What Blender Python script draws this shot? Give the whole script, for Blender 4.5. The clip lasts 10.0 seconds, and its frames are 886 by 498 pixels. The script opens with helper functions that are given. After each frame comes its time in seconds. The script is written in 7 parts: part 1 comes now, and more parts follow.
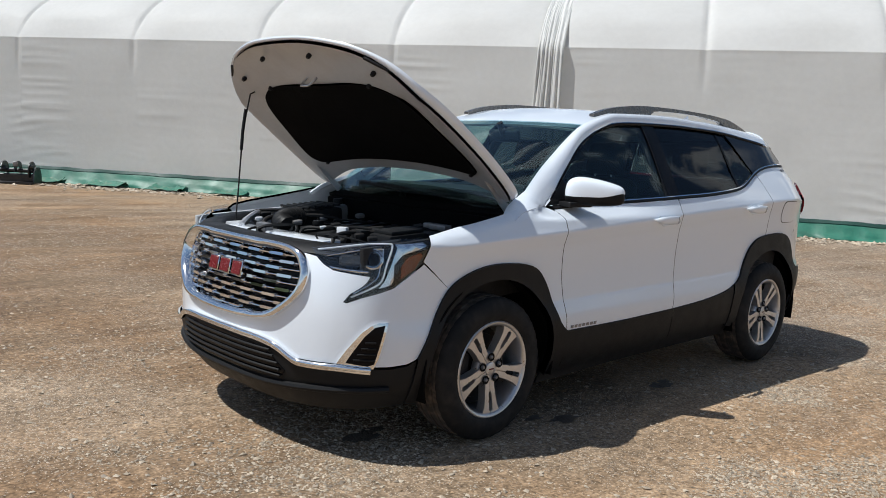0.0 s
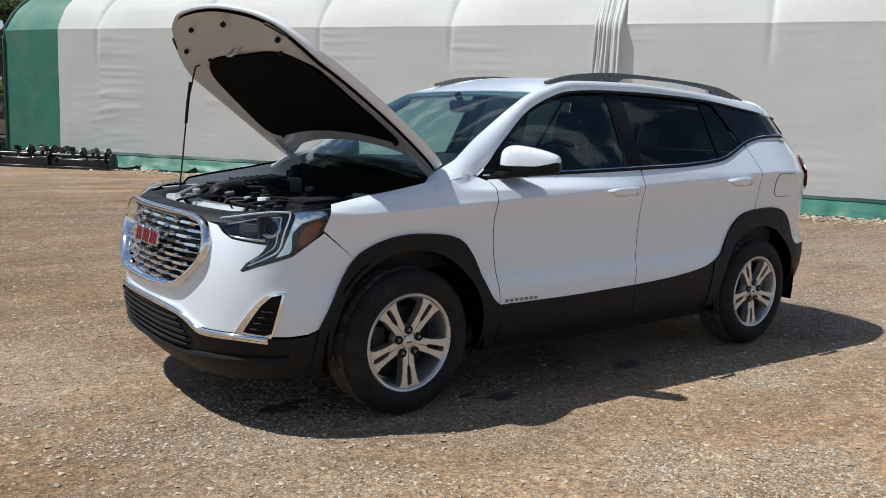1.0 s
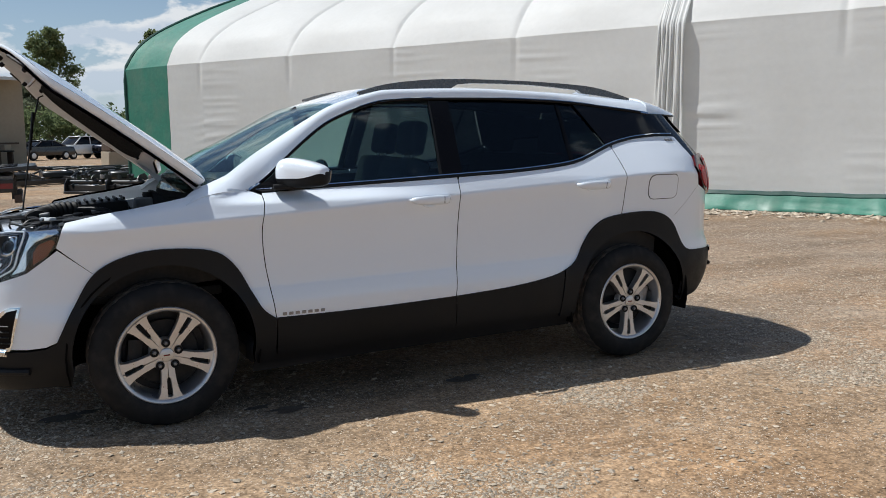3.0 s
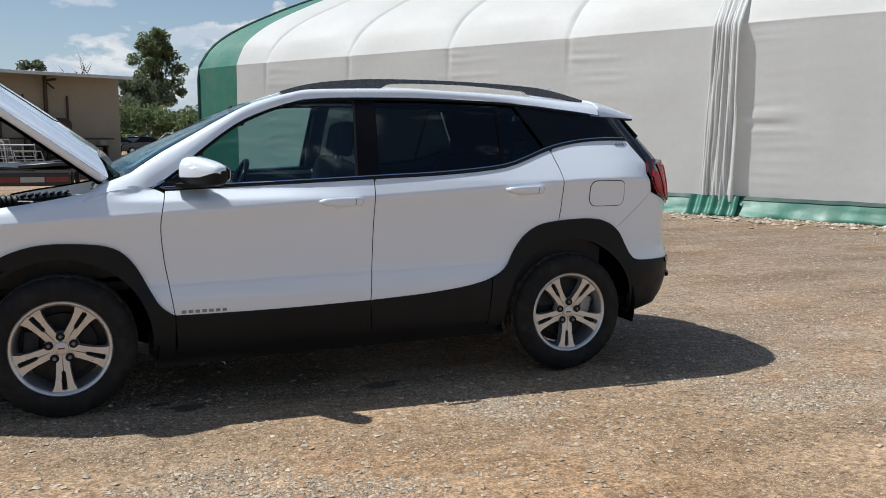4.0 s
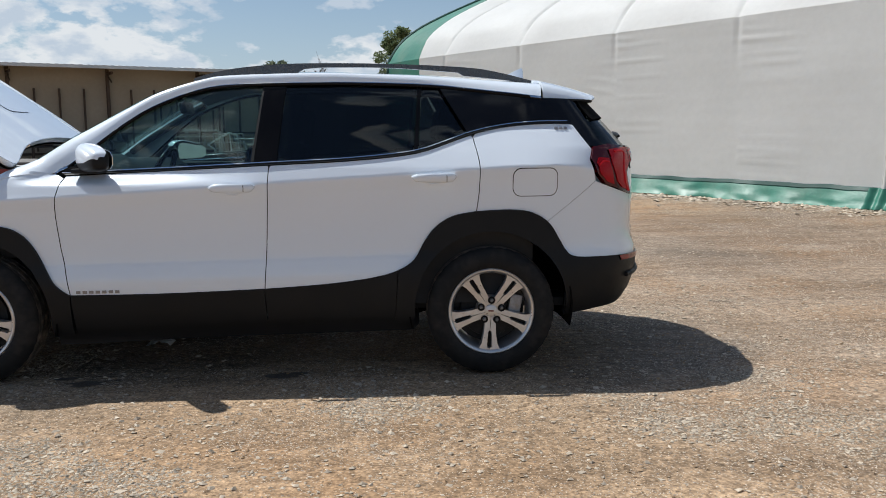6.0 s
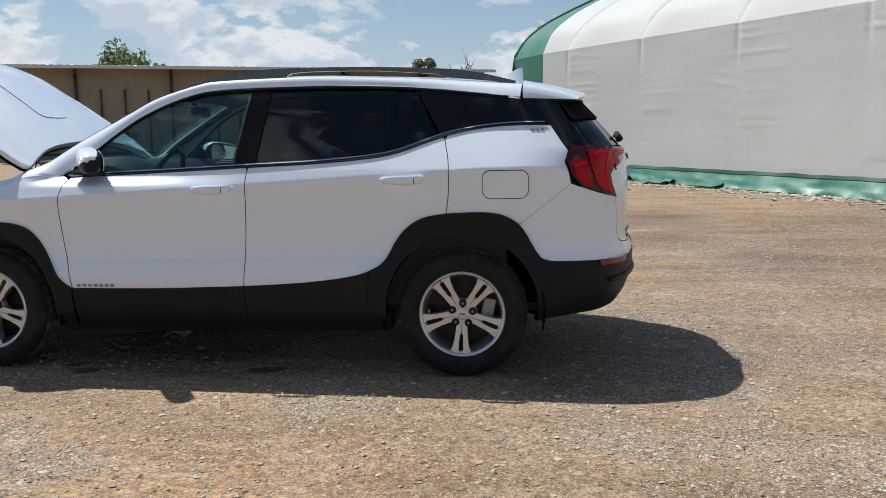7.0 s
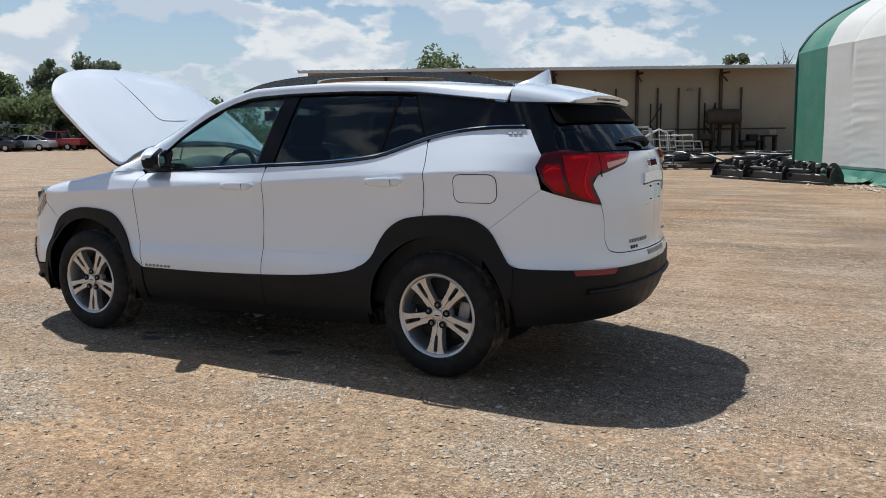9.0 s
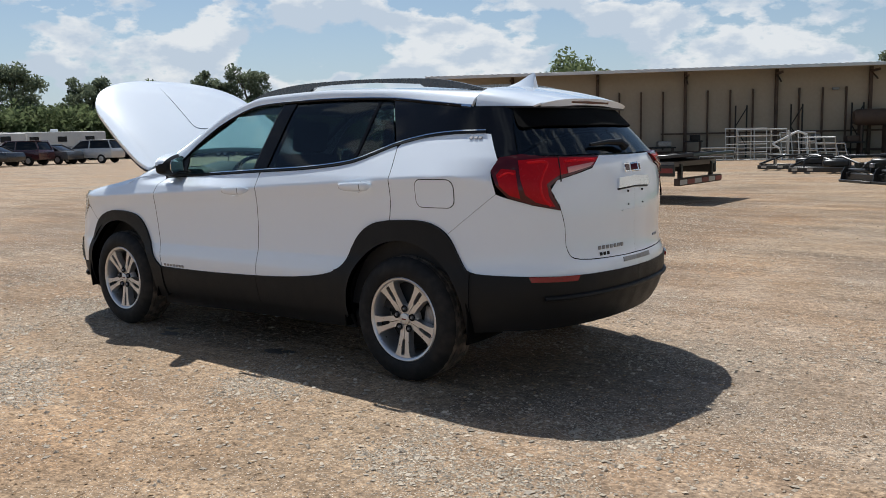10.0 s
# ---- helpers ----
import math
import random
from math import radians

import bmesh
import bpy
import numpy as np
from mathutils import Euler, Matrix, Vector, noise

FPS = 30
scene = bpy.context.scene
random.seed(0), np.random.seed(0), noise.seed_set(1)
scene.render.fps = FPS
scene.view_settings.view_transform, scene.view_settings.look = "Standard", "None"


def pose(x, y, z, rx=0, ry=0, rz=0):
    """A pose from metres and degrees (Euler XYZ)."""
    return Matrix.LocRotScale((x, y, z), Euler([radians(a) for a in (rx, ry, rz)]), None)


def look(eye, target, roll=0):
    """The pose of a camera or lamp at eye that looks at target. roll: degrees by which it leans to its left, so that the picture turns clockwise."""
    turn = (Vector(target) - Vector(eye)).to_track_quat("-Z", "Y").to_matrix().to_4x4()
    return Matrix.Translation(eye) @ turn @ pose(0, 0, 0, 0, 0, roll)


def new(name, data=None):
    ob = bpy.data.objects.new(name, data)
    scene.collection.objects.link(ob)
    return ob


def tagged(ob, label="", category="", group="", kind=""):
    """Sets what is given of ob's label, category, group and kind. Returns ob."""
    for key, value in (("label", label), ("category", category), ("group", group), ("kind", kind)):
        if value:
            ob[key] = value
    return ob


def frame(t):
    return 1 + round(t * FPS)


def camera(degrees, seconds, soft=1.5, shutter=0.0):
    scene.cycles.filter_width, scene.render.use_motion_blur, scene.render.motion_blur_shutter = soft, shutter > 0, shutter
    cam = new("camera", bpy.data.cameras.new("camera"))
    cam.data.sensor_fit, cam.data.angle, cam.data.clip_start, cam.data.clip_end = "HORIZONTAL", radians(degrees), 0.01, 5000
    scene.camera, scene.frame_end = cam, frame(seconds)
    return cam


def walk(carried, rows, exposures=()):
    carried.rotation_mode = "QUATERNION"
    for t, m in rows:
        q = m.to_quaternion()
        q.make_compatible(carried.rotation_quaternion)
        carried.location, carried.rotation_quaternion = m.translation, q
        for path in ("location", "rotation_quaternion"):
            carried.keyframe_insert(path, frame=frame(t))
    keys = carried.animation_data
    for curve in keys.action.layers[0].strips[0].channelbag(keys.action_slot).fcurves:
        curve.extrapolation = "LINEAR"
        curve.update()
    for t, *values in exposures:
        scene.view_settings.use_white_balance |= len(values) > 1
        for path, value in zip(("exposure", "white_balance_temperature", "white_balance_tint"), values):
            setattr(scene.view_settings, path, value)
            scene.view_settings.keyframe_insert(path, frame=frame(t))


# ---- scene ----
cam = camera(55.1, 10.0, soft=0.9)
METRES, EYE, TURN = 9.279, 1.393, -43.52
START = (-2.884, -3.546, EYE)
ROWS = [
    (0.0, 0.0, 0.0, 0.0, 0.36, -7.13, -2.88),
    (0.5, 0.0397, 0.0132, -0.0017, 3.67, -7.8, -2.88),
    (1.0, 0.0891, 0.0154, -0.0057, 6.82, -8.3, -2.14),
    (1.5, 0.1356, 0.0207, -0.0061, 9.74, -8.45, -0.87),
    (2.0, 0.1874, 0.035, -0.0049, 12.23, -8.33, 0.21),
    (2.5, 0.2411, 0.0427, -0.0041, 14.82, -7.89, 0.73),
    (3.0, 0.2884, 0.0627, -0.005, 17.43, -7.47, 0.63),
    (4.5, 0.4245, 0.1325, -0.0051, 27.5, -7.59, -0.48),
    (5.0, 0.4649, 0.1586, -0.0055, 31.42, -7.83, -0.44),
    (5.5, 0.4959, 0.1965, -0.0081, 35.56, -7.94, -0.07),
    (6.0, 0.5292, 0.2349, -0.0096, 39.88, -7.88, 0.38),
    (7.5, 0.6348, 0.3488, -0.0059, 55.97, -8.33, 0.85),
    (8.0, 0.6579, 0.3909, -0.0088, 61.48, -8.39, 0.65),
    (8.5, 0.6805, 0.4337, -0.0086, 66.66, -8.19, 0.52),
    (9.0, 0.7024, 0.4754, -0.0068, 71.69, -7.86, 0.69),
    (9.5, 0.7105, 0.5253, -0.0057, 76.38, -7.55, 1.0),
    (10.0, 0.7281, 0.5737, -0.0081, 81.25, -7.41, 1.19),
]
walk(cam, [(t, pose(*START, 0, 0, TURN) @ pose(METRES * x, METRES * y, METRES * z, 90 + pitch, roll, yaw)) for t, x, y, z, yaw, pitch, roll in ROWS],
     exposures=((0.0, 0.10, 6150, 8.0), (2.5, 0.19, 6150, 8.0), (10.0, 0.21, 6150, 8.0)))

# ---- light ----
SUN = Vector((-0.51, 0.33, 1.0)).normalized()
world = bpy.data.worlds.new("world")
scene.world = world
world.use_nodes = True
wn, wl = world.node_tree.nodes, world.node_tree.links
wn.clear()
sky = wn.new("ShaderNodeTexSky")
sky.sky_type, sky.sun_disc = "NISHITA", False
sky.sun_elevation, sky.sun_rotation = math.asin(SUN.z), math.atan2(SUN.x, SUN.y)
sky.air_density, sky.dust_density, sky.ozone_density = 1.0, 0.35, 1.5
coord = wn.new("ShaderNodeTexCoord")
split = wn.new("ShaderNodeSeparateXYZ")
wl.new(coord.outputs["Generated"], split.inputs[0])


def wmath(op, a, b=None):
    node = wn.new("ShaderNodeMath")
    node.operation = op
    for k, v in enumerate((a, b)):
        if v is None:
            continue
        if isinstance(v, (int, float)):
            node.inputs[k].default_value = v
        else:
            wl.new(v, node.inputs[k])
    return node.outputs[0]


# heaped clouds: banks of noise on the sky's dome, lit on their upper edges
def bank(scale, detail, drop):
    m = wn.new("ShaderNodeMapping")
    m.inputs["Scale"].default_value, m.inputs["Location"].default_value = (1.0, 1.0, 2.0), (1.37, 0.2, 0.4 - drop)
    wl.new(coord.outputs["Generated"], m.inputs["Vector"])
    t = wn.new("ShaderNodeTexNoise")
    t.inputs["Scale"].default_value, t.inputs["Detail"].default_value, t.inputs["Roughness"].default_value = scale, detail, 0.55
    wl.new(m.outputs[0], t.inputs["Vector"])
    return t.outputs["Fac"]


puff = bank(8.4, 12, 0.0)
cover = wn.new("ShaderNodeValToRGB")
cover.color_ramp.elements[0].position, cover.color_ramp.elements[1].position = 0.500, 0.545
low = wmath("MAXIMUM", wmath("SUBTRACT", 1.0, wmath("MULTIPLY", wmath("ABSOLUTE", split.outputs[2]), 3.2)), 0.0)
wl.new(wmath("ADD", puff, wmath("SUBTRACT", wmath("MULTIPLY", low, 0.105), 0.056)), cover.inputs[0])
tone = wn.new("ShaderNodeValToRGB")
tone.color_ramp.elements[0].position, tone.color_ramp.elements[0].color = 0.30, (6.9, 7.6, 8.5, 1)
tone.color_ramp.elements[1].position, tone.color_ramp.elements[1].color = 0.66, (10.2, 10.1, 10.0, 1)
wl.new(wmath("ADD", wmath("MULTIPLY", wmath("SUBTRACT", bank(8.4, 9, 0.045), puff), 3.4), 0.52), tone.inputs[0])
mixed = wn.new("ShaderNodeMix")
mixed.data_type = "RGBA"
above = wmath("MINIMUM", wmath("MAXIMUM", wmath("MULTIPLY", split.outputs[2], 14.0), 0.25), 0.92)
wl.new(wmath("MULTIPLY", cover.outputs[0], above), mixed.inputs[0])
haze = wn.new("ShaderNodeMix")
haze.data_type = "RGBA"
haze.inputs[7].default_value = (5.8, 6.8, 8.2, 1)
wl.new(wmath("MULTIPLY", wmath("POWER", low, 2.0), 0.75), haze.inputs[0])
wl.new(sky.outputs[0], haze.inputs[6])
wl.new(haze.outputs[2], mixed.inputs[6])
wl.new(tone.outputs[0], mixed.inputs[7])
back = wn.new("ShaderNodeBackground")
back.inputs[1].default_value = 0.069
wl.new(mixed.outputs[2], back.inputs[0])
wout = wn.new("ShaderNodeOutputWorld")
wl.new(back.outputs[0], wout.inputs[0])

sun_data = bpy.data.lights.new("sun", "SUN")
sun_data.energy, sun_data.angle, sun_data.color = 4.6, radians(0.55), (1.0, 0.955, 0.89)
sun = new("sun", sun_data)
sun.matrix_world = look(SUN * 60, (0, 0, 0))
scene.view_settings.exposure = 0.0

# ---- materials ----
def nodes_of(name):
    m = bpy.data.materials.new(name)
    m.use_nodes = True
    n = m.node_tree.nodes
    return m, n, m.node_tree.links, n["Principled BSDF"]


def blotch(n, l, coord_out, scale, detail, lo, hi, a, b):
    tex = n.new("ShaderNodeTexNoise")
    tex.inputs["Scale"].default_value, tex.inputs["Detail"].default_value = scale, detail
    l.new(coord_out, tex.inputs["Vector"])
    ramp = n.new("ShaderNodeValToRGB")
    for e, p, c in zip(ramp.color_ramp.elements, (lo, hi), (a, b)):
        e.position, e.color = p, (*c, 1)
    l.new(tex.outputs["Fac"], ramp.inputs[0])
    return tex, ramp


def stir(n, l, a, b, fac, mode="MIX"):
    m = n.new("ShaderNodeMix")
    m.data_type, m.blend_type = "RGBA", mode
    if isinstance(fac, (int, float)):
        m.inputs[0].default_value = fac
    else:
        l.new(fac, m.inputs[0])
    for k, v in ((6, a), (7, b)):
        if isinstance(v, tuple):
            m.inputs[k].default_value = (*v, 1)
        else:
            l.new(v, m.inputs[k])
    return m.outputs[2]


def mat(name, color, rough=0.5, metal=0.0, vary=0.12, scale=3.0, fine=60.0, bump=0.0, coat=0.0, dirt=None, dirt_amount=0.3, pieces=0.0, shine=0.5):
    """A surface with variation at two scales: blotches at scale, grain at fine (both per metre), relief by bump (metres)."""
    m, n, l, p = nodes_of(name)
    tc = n.new("ShaderNodeTexCoord")
    c = np.array(color)
    _, big = blotch(n, l, tc.outputs["Object"], scale, 4, 0.3, 0.7, tuple(np.clip(c * (1 - vary), 0, 1)), tuple(np.clip(c * (1 + vary * 0.6), 0, 1)))
    grain, small = blotch(n, l, tc.outputs["Object"], fine, 3, 0.3, 0.7, (1 - vary, 1 - vary, 1 - vary), (1, 1, 1))
    out = stir(n, l, big.outputs[0], small.outputs[0], 1.0, "MULTIPLY")
    if dirt is not None:
        _, mask = blotch(n, l, tc.outputs["Object"], scale * 2.3, 8, 0.45, 0.75, (0, 0, 0), (dirt_amount,) * 3)
        out = stir(n, l, out, tuple(dirt), mask.outputs[0])
    if pieces:
        info = n.new("ShaderNodeNewGeometry")
        ramp = n.new("ShaderNodeValToRGB")
        ramp.color_ramp.elements[0].color, ramp.color_ramp.elements[1].color = (1 - pieces,) * 3 + (1,), (1 + pieces,) * 3 + (1,)
        l.new(info.outputs["Random Per Island"], ramp.inputs[0])
        out = stir(n, l, out, ramp.outputs[0], 1.0, "MULTIPLY")
    l.new(out, p.inputs["Base Color"])
    _, rr = blotch(n, l, tc.outputs["Object"], scale * 4, 5, 0.3, 0.7, (max(0.0, rough - min(0.06, vary)),) * 3, (min(1.0, rough + min(0.08, vary)),) * 3)
    l.new(rr.outputs[0], p.inputs["Roughness"])
    p.inputs["Metallic"].default_value = metal
    p.inputs["Specular IOR Level"].default_value = shine
    p.inputs["Coat Weight"].default_value, p.inputs["Coat Roughness"].default_value = coat, 0.04
    if bump:
        b = n.new("ShaderNodeBump")
        b.inputs["Distance"].default_value = bump
        l.new(grain.outputs["Fac"], b.inputs["Height"])
        l.new(b.outputs[0], p.inputs["Normal"])
    return m


def glass(name, tint, gloss=0.02, base=0.022):
    m, n, l, p = nodes_of(name)
    n.remove(p)
    clear, shine, mix = n.new("ShaderNodeBsdfTransparent"), n.new("ShaderNodeBsdfGlossy"), n.new("ShaderNodeMixShader")
    clear.inputs[0].default_value = (*tint, 1)
    shine.inputs["Roughness"].default_value = gloss
    facing, power, scale = n.new("ShaderNodeLayerWeight"), n.new("ShaderNodeMath"), n.new("ShaderNodeMath")
    facing.inputs[0].default_value = 0.5
    power.operation, power.inputs[1].default_value = "POWER", 5.0
    scale.operation, scale.inputs[1].default_value, scale.inputs[2].default_value = "MULTIPLY_ADD", 0.6, base
    l.new(facing.outputs["Facing"], power.inputs[0])
    l.new(power.outputs[0], scale.inputs[0])
    l.new(scale.outputs[0], mix.inputs[0])
    l.new(clear.outputs[0], mix.inputs[1])
    l.new(shine.outputs[0], mix.inputs[2])
    l.new(mix.outputs[0], n["Material Output"].inputs[0])
    return m


WHITE = mat("white_car_paint", (0.79, 0.845, 0.91), 0.24, 0, 0.006, 1.5, 30, 0, 1.0, (0.55, 0.5, 0.43), 0.012)
# greyer copy of white paint, the shade under the bonnet put into it
SHADEDWHITE = mat("white_paint_in_shade", (0.50, 0.52, 0.54), 0.35, 0, 0.06, 4, 60, 0, 0.3, (0.30, 0.28, 0.26), 0.2)
BLACK = mat("black_textured_plastic", (0.0115, 0.012, 0.013), 0.5, 0, 0.15, 3, 400, 0.0004, 0, (0.04, 0.038, 0.036), 0.03, 0, 0.2)
GLOSSBLACK = mat("gloss_black_trim", (0.004, 0.004, 0.005), 0.16, 0, 0.05, 3, 60, 0, 0.0, None, 0, 0, 0.12)
RUBBER = mat("tyre_rubber", (0.010, 0.0102, 0.0108), 0.72, 0, 0.2, 6, 120, 0.0006, 0, (0.13, 0.105, 0.08), 0.16, 0, 0.3)
TREAD = mat("dusty_tyre_tread", (0.07, 0.058, 0.048), 0.9, 0, 0.3, 9, 90, 0.0008, 0, (0.30, 0.22, 0.16), 0.6)
ALLOY = mat("silver_alloy", (0.60, 0.60, 0.61), 0.33, 0.8, 0.06, 12, 150, 0, 0.4, (0.25, 0.21, 0.18), 0.15)
SATIN = mat("satin_chrome", (0.86, 0.87, 0.88), 0.24, 1.0, 0.03, 5, 60)
RAIL = mat("satin_dark_rail", (0.15, 0.14, 0.13), 0.26, 0.75, 0.08, 6, 200, 0, 0.1)
CHROME = mat("chrome", (0.86, 0.87, 0.88), 0.06, 1.0, 0.03, 5, 60)
STEEL = mat("grey_steel", (0.32, 0.32, 0.33), 0.45, 0.8, 0.2, 12, 80, 0.0004, 0, (0.2, 0.14, 0.1), 0.4)
DARKMETAL = mat("dark_metal", (0.022, 0.022, 0.023), 0.5, 0.3, 0.25, 12, 90, 0.0005, 0, (0.08, 0.065, 0.055), 0.2, 0, 0.3)
PAD = mat("black_felt", (0.0035, 0.0035, 0.0036), 0.98, 0, 0.3, 8, 160, 0.002, 0, None, 0, 0, 0.1)
INSIDE = mat("dark_grey_cabin_plastic", (0.018, 0.0185, 0.02), 0.65, 0, 0.12, 5, 300, 0.0004, 0, None, 0, 0, 0.3)
CLOTH = mat("black_seat_cloth", (0.010, 0.010, 0.011), 0.95, 0, 0.2, 6, 250, 0.0008, 0, None, 0, 0, 0.2)
LINER = mat("light_grey_headliner", (0.22, 0.22, 0.215), 0.95, 0, 0.05, 4, 200, 0.0005, 0, None, 0, 0, 0.2)
ORANGE = mat("amber_lens", (0.17, 0.028, 0.010), 0.12, 0, 0.1, 30, 200, 0.001, 0.6)
RED = mat("red_lens", (0.42, 0.004, 0.010), 0.22, 0, 0.1, 25, 120, 0.0004, 0.0, None, 0, 0, 0.16)
DARKRED = mat("dark_red_lens", (0.075, 0.004, 0.006), 0.10, 0, 0.1, 25, 120, 0, 0.2, None, 0, 0, 0.35)
REDBADGE = mat("red_enamel", (0.15, 0.012, 0.015), 0.25, 0, 0.05, 20, 100, 0, 0.4)
LAMPGLASS = glass("lamp_lens", (0.93, 0.95, 0.97), 0.02, 0.045)
FRONTGLASS = glass("lightly_tinted_glass", (0.72, 0.83, 0.82), 0.02, 0.05)
SCREEN = glass("windscreen_glass", (0.80, 0.92, 0.91), 0.02, 0.05)
REARGLASS = glass("dark_privacy_glass", (0.27, 0.31, 0.32), 0.02, 0.045)
BLACKGLASS = mat("black_glass", (0.004, 0.004, 0.005), 0.10, 0, 0.05, 3, 60, 0, 0.0, None, 0, 0, 0.28)
FABRIC = mat("white_tarpaulin", (0.80, 0.80, 0.78), 0.62, 0, 0.05, 0.5, 9, 0.003, 0, (0.42, 0.40, 0.35), 0.12)


def let_through(m, colour, share):
    """Lets a share of the light shine through a thin cloth."""
    n, l = m.node_tree.nodes, m.node_tree.links
    thru, mix = n.new("ShaderNodeBsdfTranslucent"), n.new("ShaderNodeMixShader")
    thru.inputs[0].default_value = (*colour, 1)
    mix.inputs[0].default_value = share
    l.new(n["Principled BSDF"].outputs[0], mix.inputs[1])
    l.new(thru.outputs[0], mix.inputs[2])
    l.new(mix.outputs[0], n["Material Output"].inputs[0])


let_through(FABRIC, (0.90, 0.91, 0.88), 0.34)
GREEN = mat("green_tarpaulin", (0.035, 0.185, 0.125), 0.5, 0, 0.14, 0.8, 10, 0.004, 0, (0.25, 0.22, 0.17), 0.2)
BEIGE = mat("beige_painted_block_wall", (0.365, 0.308, 0.235), 0.85, 0, 0.08, 0.4, 6, 0.004, 0, (0.30, 0.25, 0.19), 0.3)
ROOFMETAL = mat("galvanised_roof_sheet", (0.62, 0.62, 0.62), 0.42, 0.3, 0.1, 0.6, 20, 0, 0, (0.35, 0.27, 0.2), 0.2)
RUSTY = mat("rusty_brown_steel", (0.11, 0.075, 0.055), 0.75, 0.3, 0.3, 2, 50, 0.001)
BARK = mat("bark", (0.09, 0.07, 0.052), 0.95, 0, 0.3, 6, 40, 0.01)


def foliage(name, low, high):
    """Leaves that let a part of the light through."""
    m, n, l, p = nodes_of(name)
    n.remove(p)
    geo, ramp = n.new("ShaderNodeNewGeometry"), n.new("ShaderNodeValToRGB")
    ramp.color_ramp.elements[0].color, ramp.color_ramp.elements[1].color = (*low, 1), (*high, 1)
    l.new(geo.outputs["Random Per Island"], ramp.inputs[0])
    dif, thru, mix = n.new("ShaderNodeBsdfDiffuse"), n.new("ShaderNodeBsdfTranslucent"), n.new("ShaderNodeMixShader")
    mix.inputs[0].default_value = 0.45
    l.new(ramp.outputs[0], dif.inputs[0])
    l.new(ramp.outputs[0], thru.inputs[0])
    l.new(dif.outputs[0], mix.inputs[1])
    l.new(thru.outputs[0], mix.inputs[2])
    l.new(mix.outputs[0], n["Material Output"].inputs[0])
    return m


LEAF = foliage("green_leaves", (0.115, 0.15, 0.07), (0.21, 0.25, 0.125))
DARKLEAF = foliage("dark_green_leaves", (0.125, 0.15, 0.10), (0.21, 0.24, 0.155))
STONES = mat("mixed_gravel_stones", (0.46, 0.38, 0.285), 0.6, 0, 0.2, 30, 300, 0.001, 0, None, 0, 0.34, 0.5)
CLODS = mat("dry_dirt_clods", (0.37, 0.255, 0.155), 0.9, 0, 0.25, 40, 300, 0.001, 0, None, 0, 0.30, 0.2)
GREYSTONES = mat("grey_gravel_stones", (0.43, 0.36, 0.27), 0.6, 0, 0.2, 30, 300, 0.001, 0, None, 0, 0.55, 0.5)


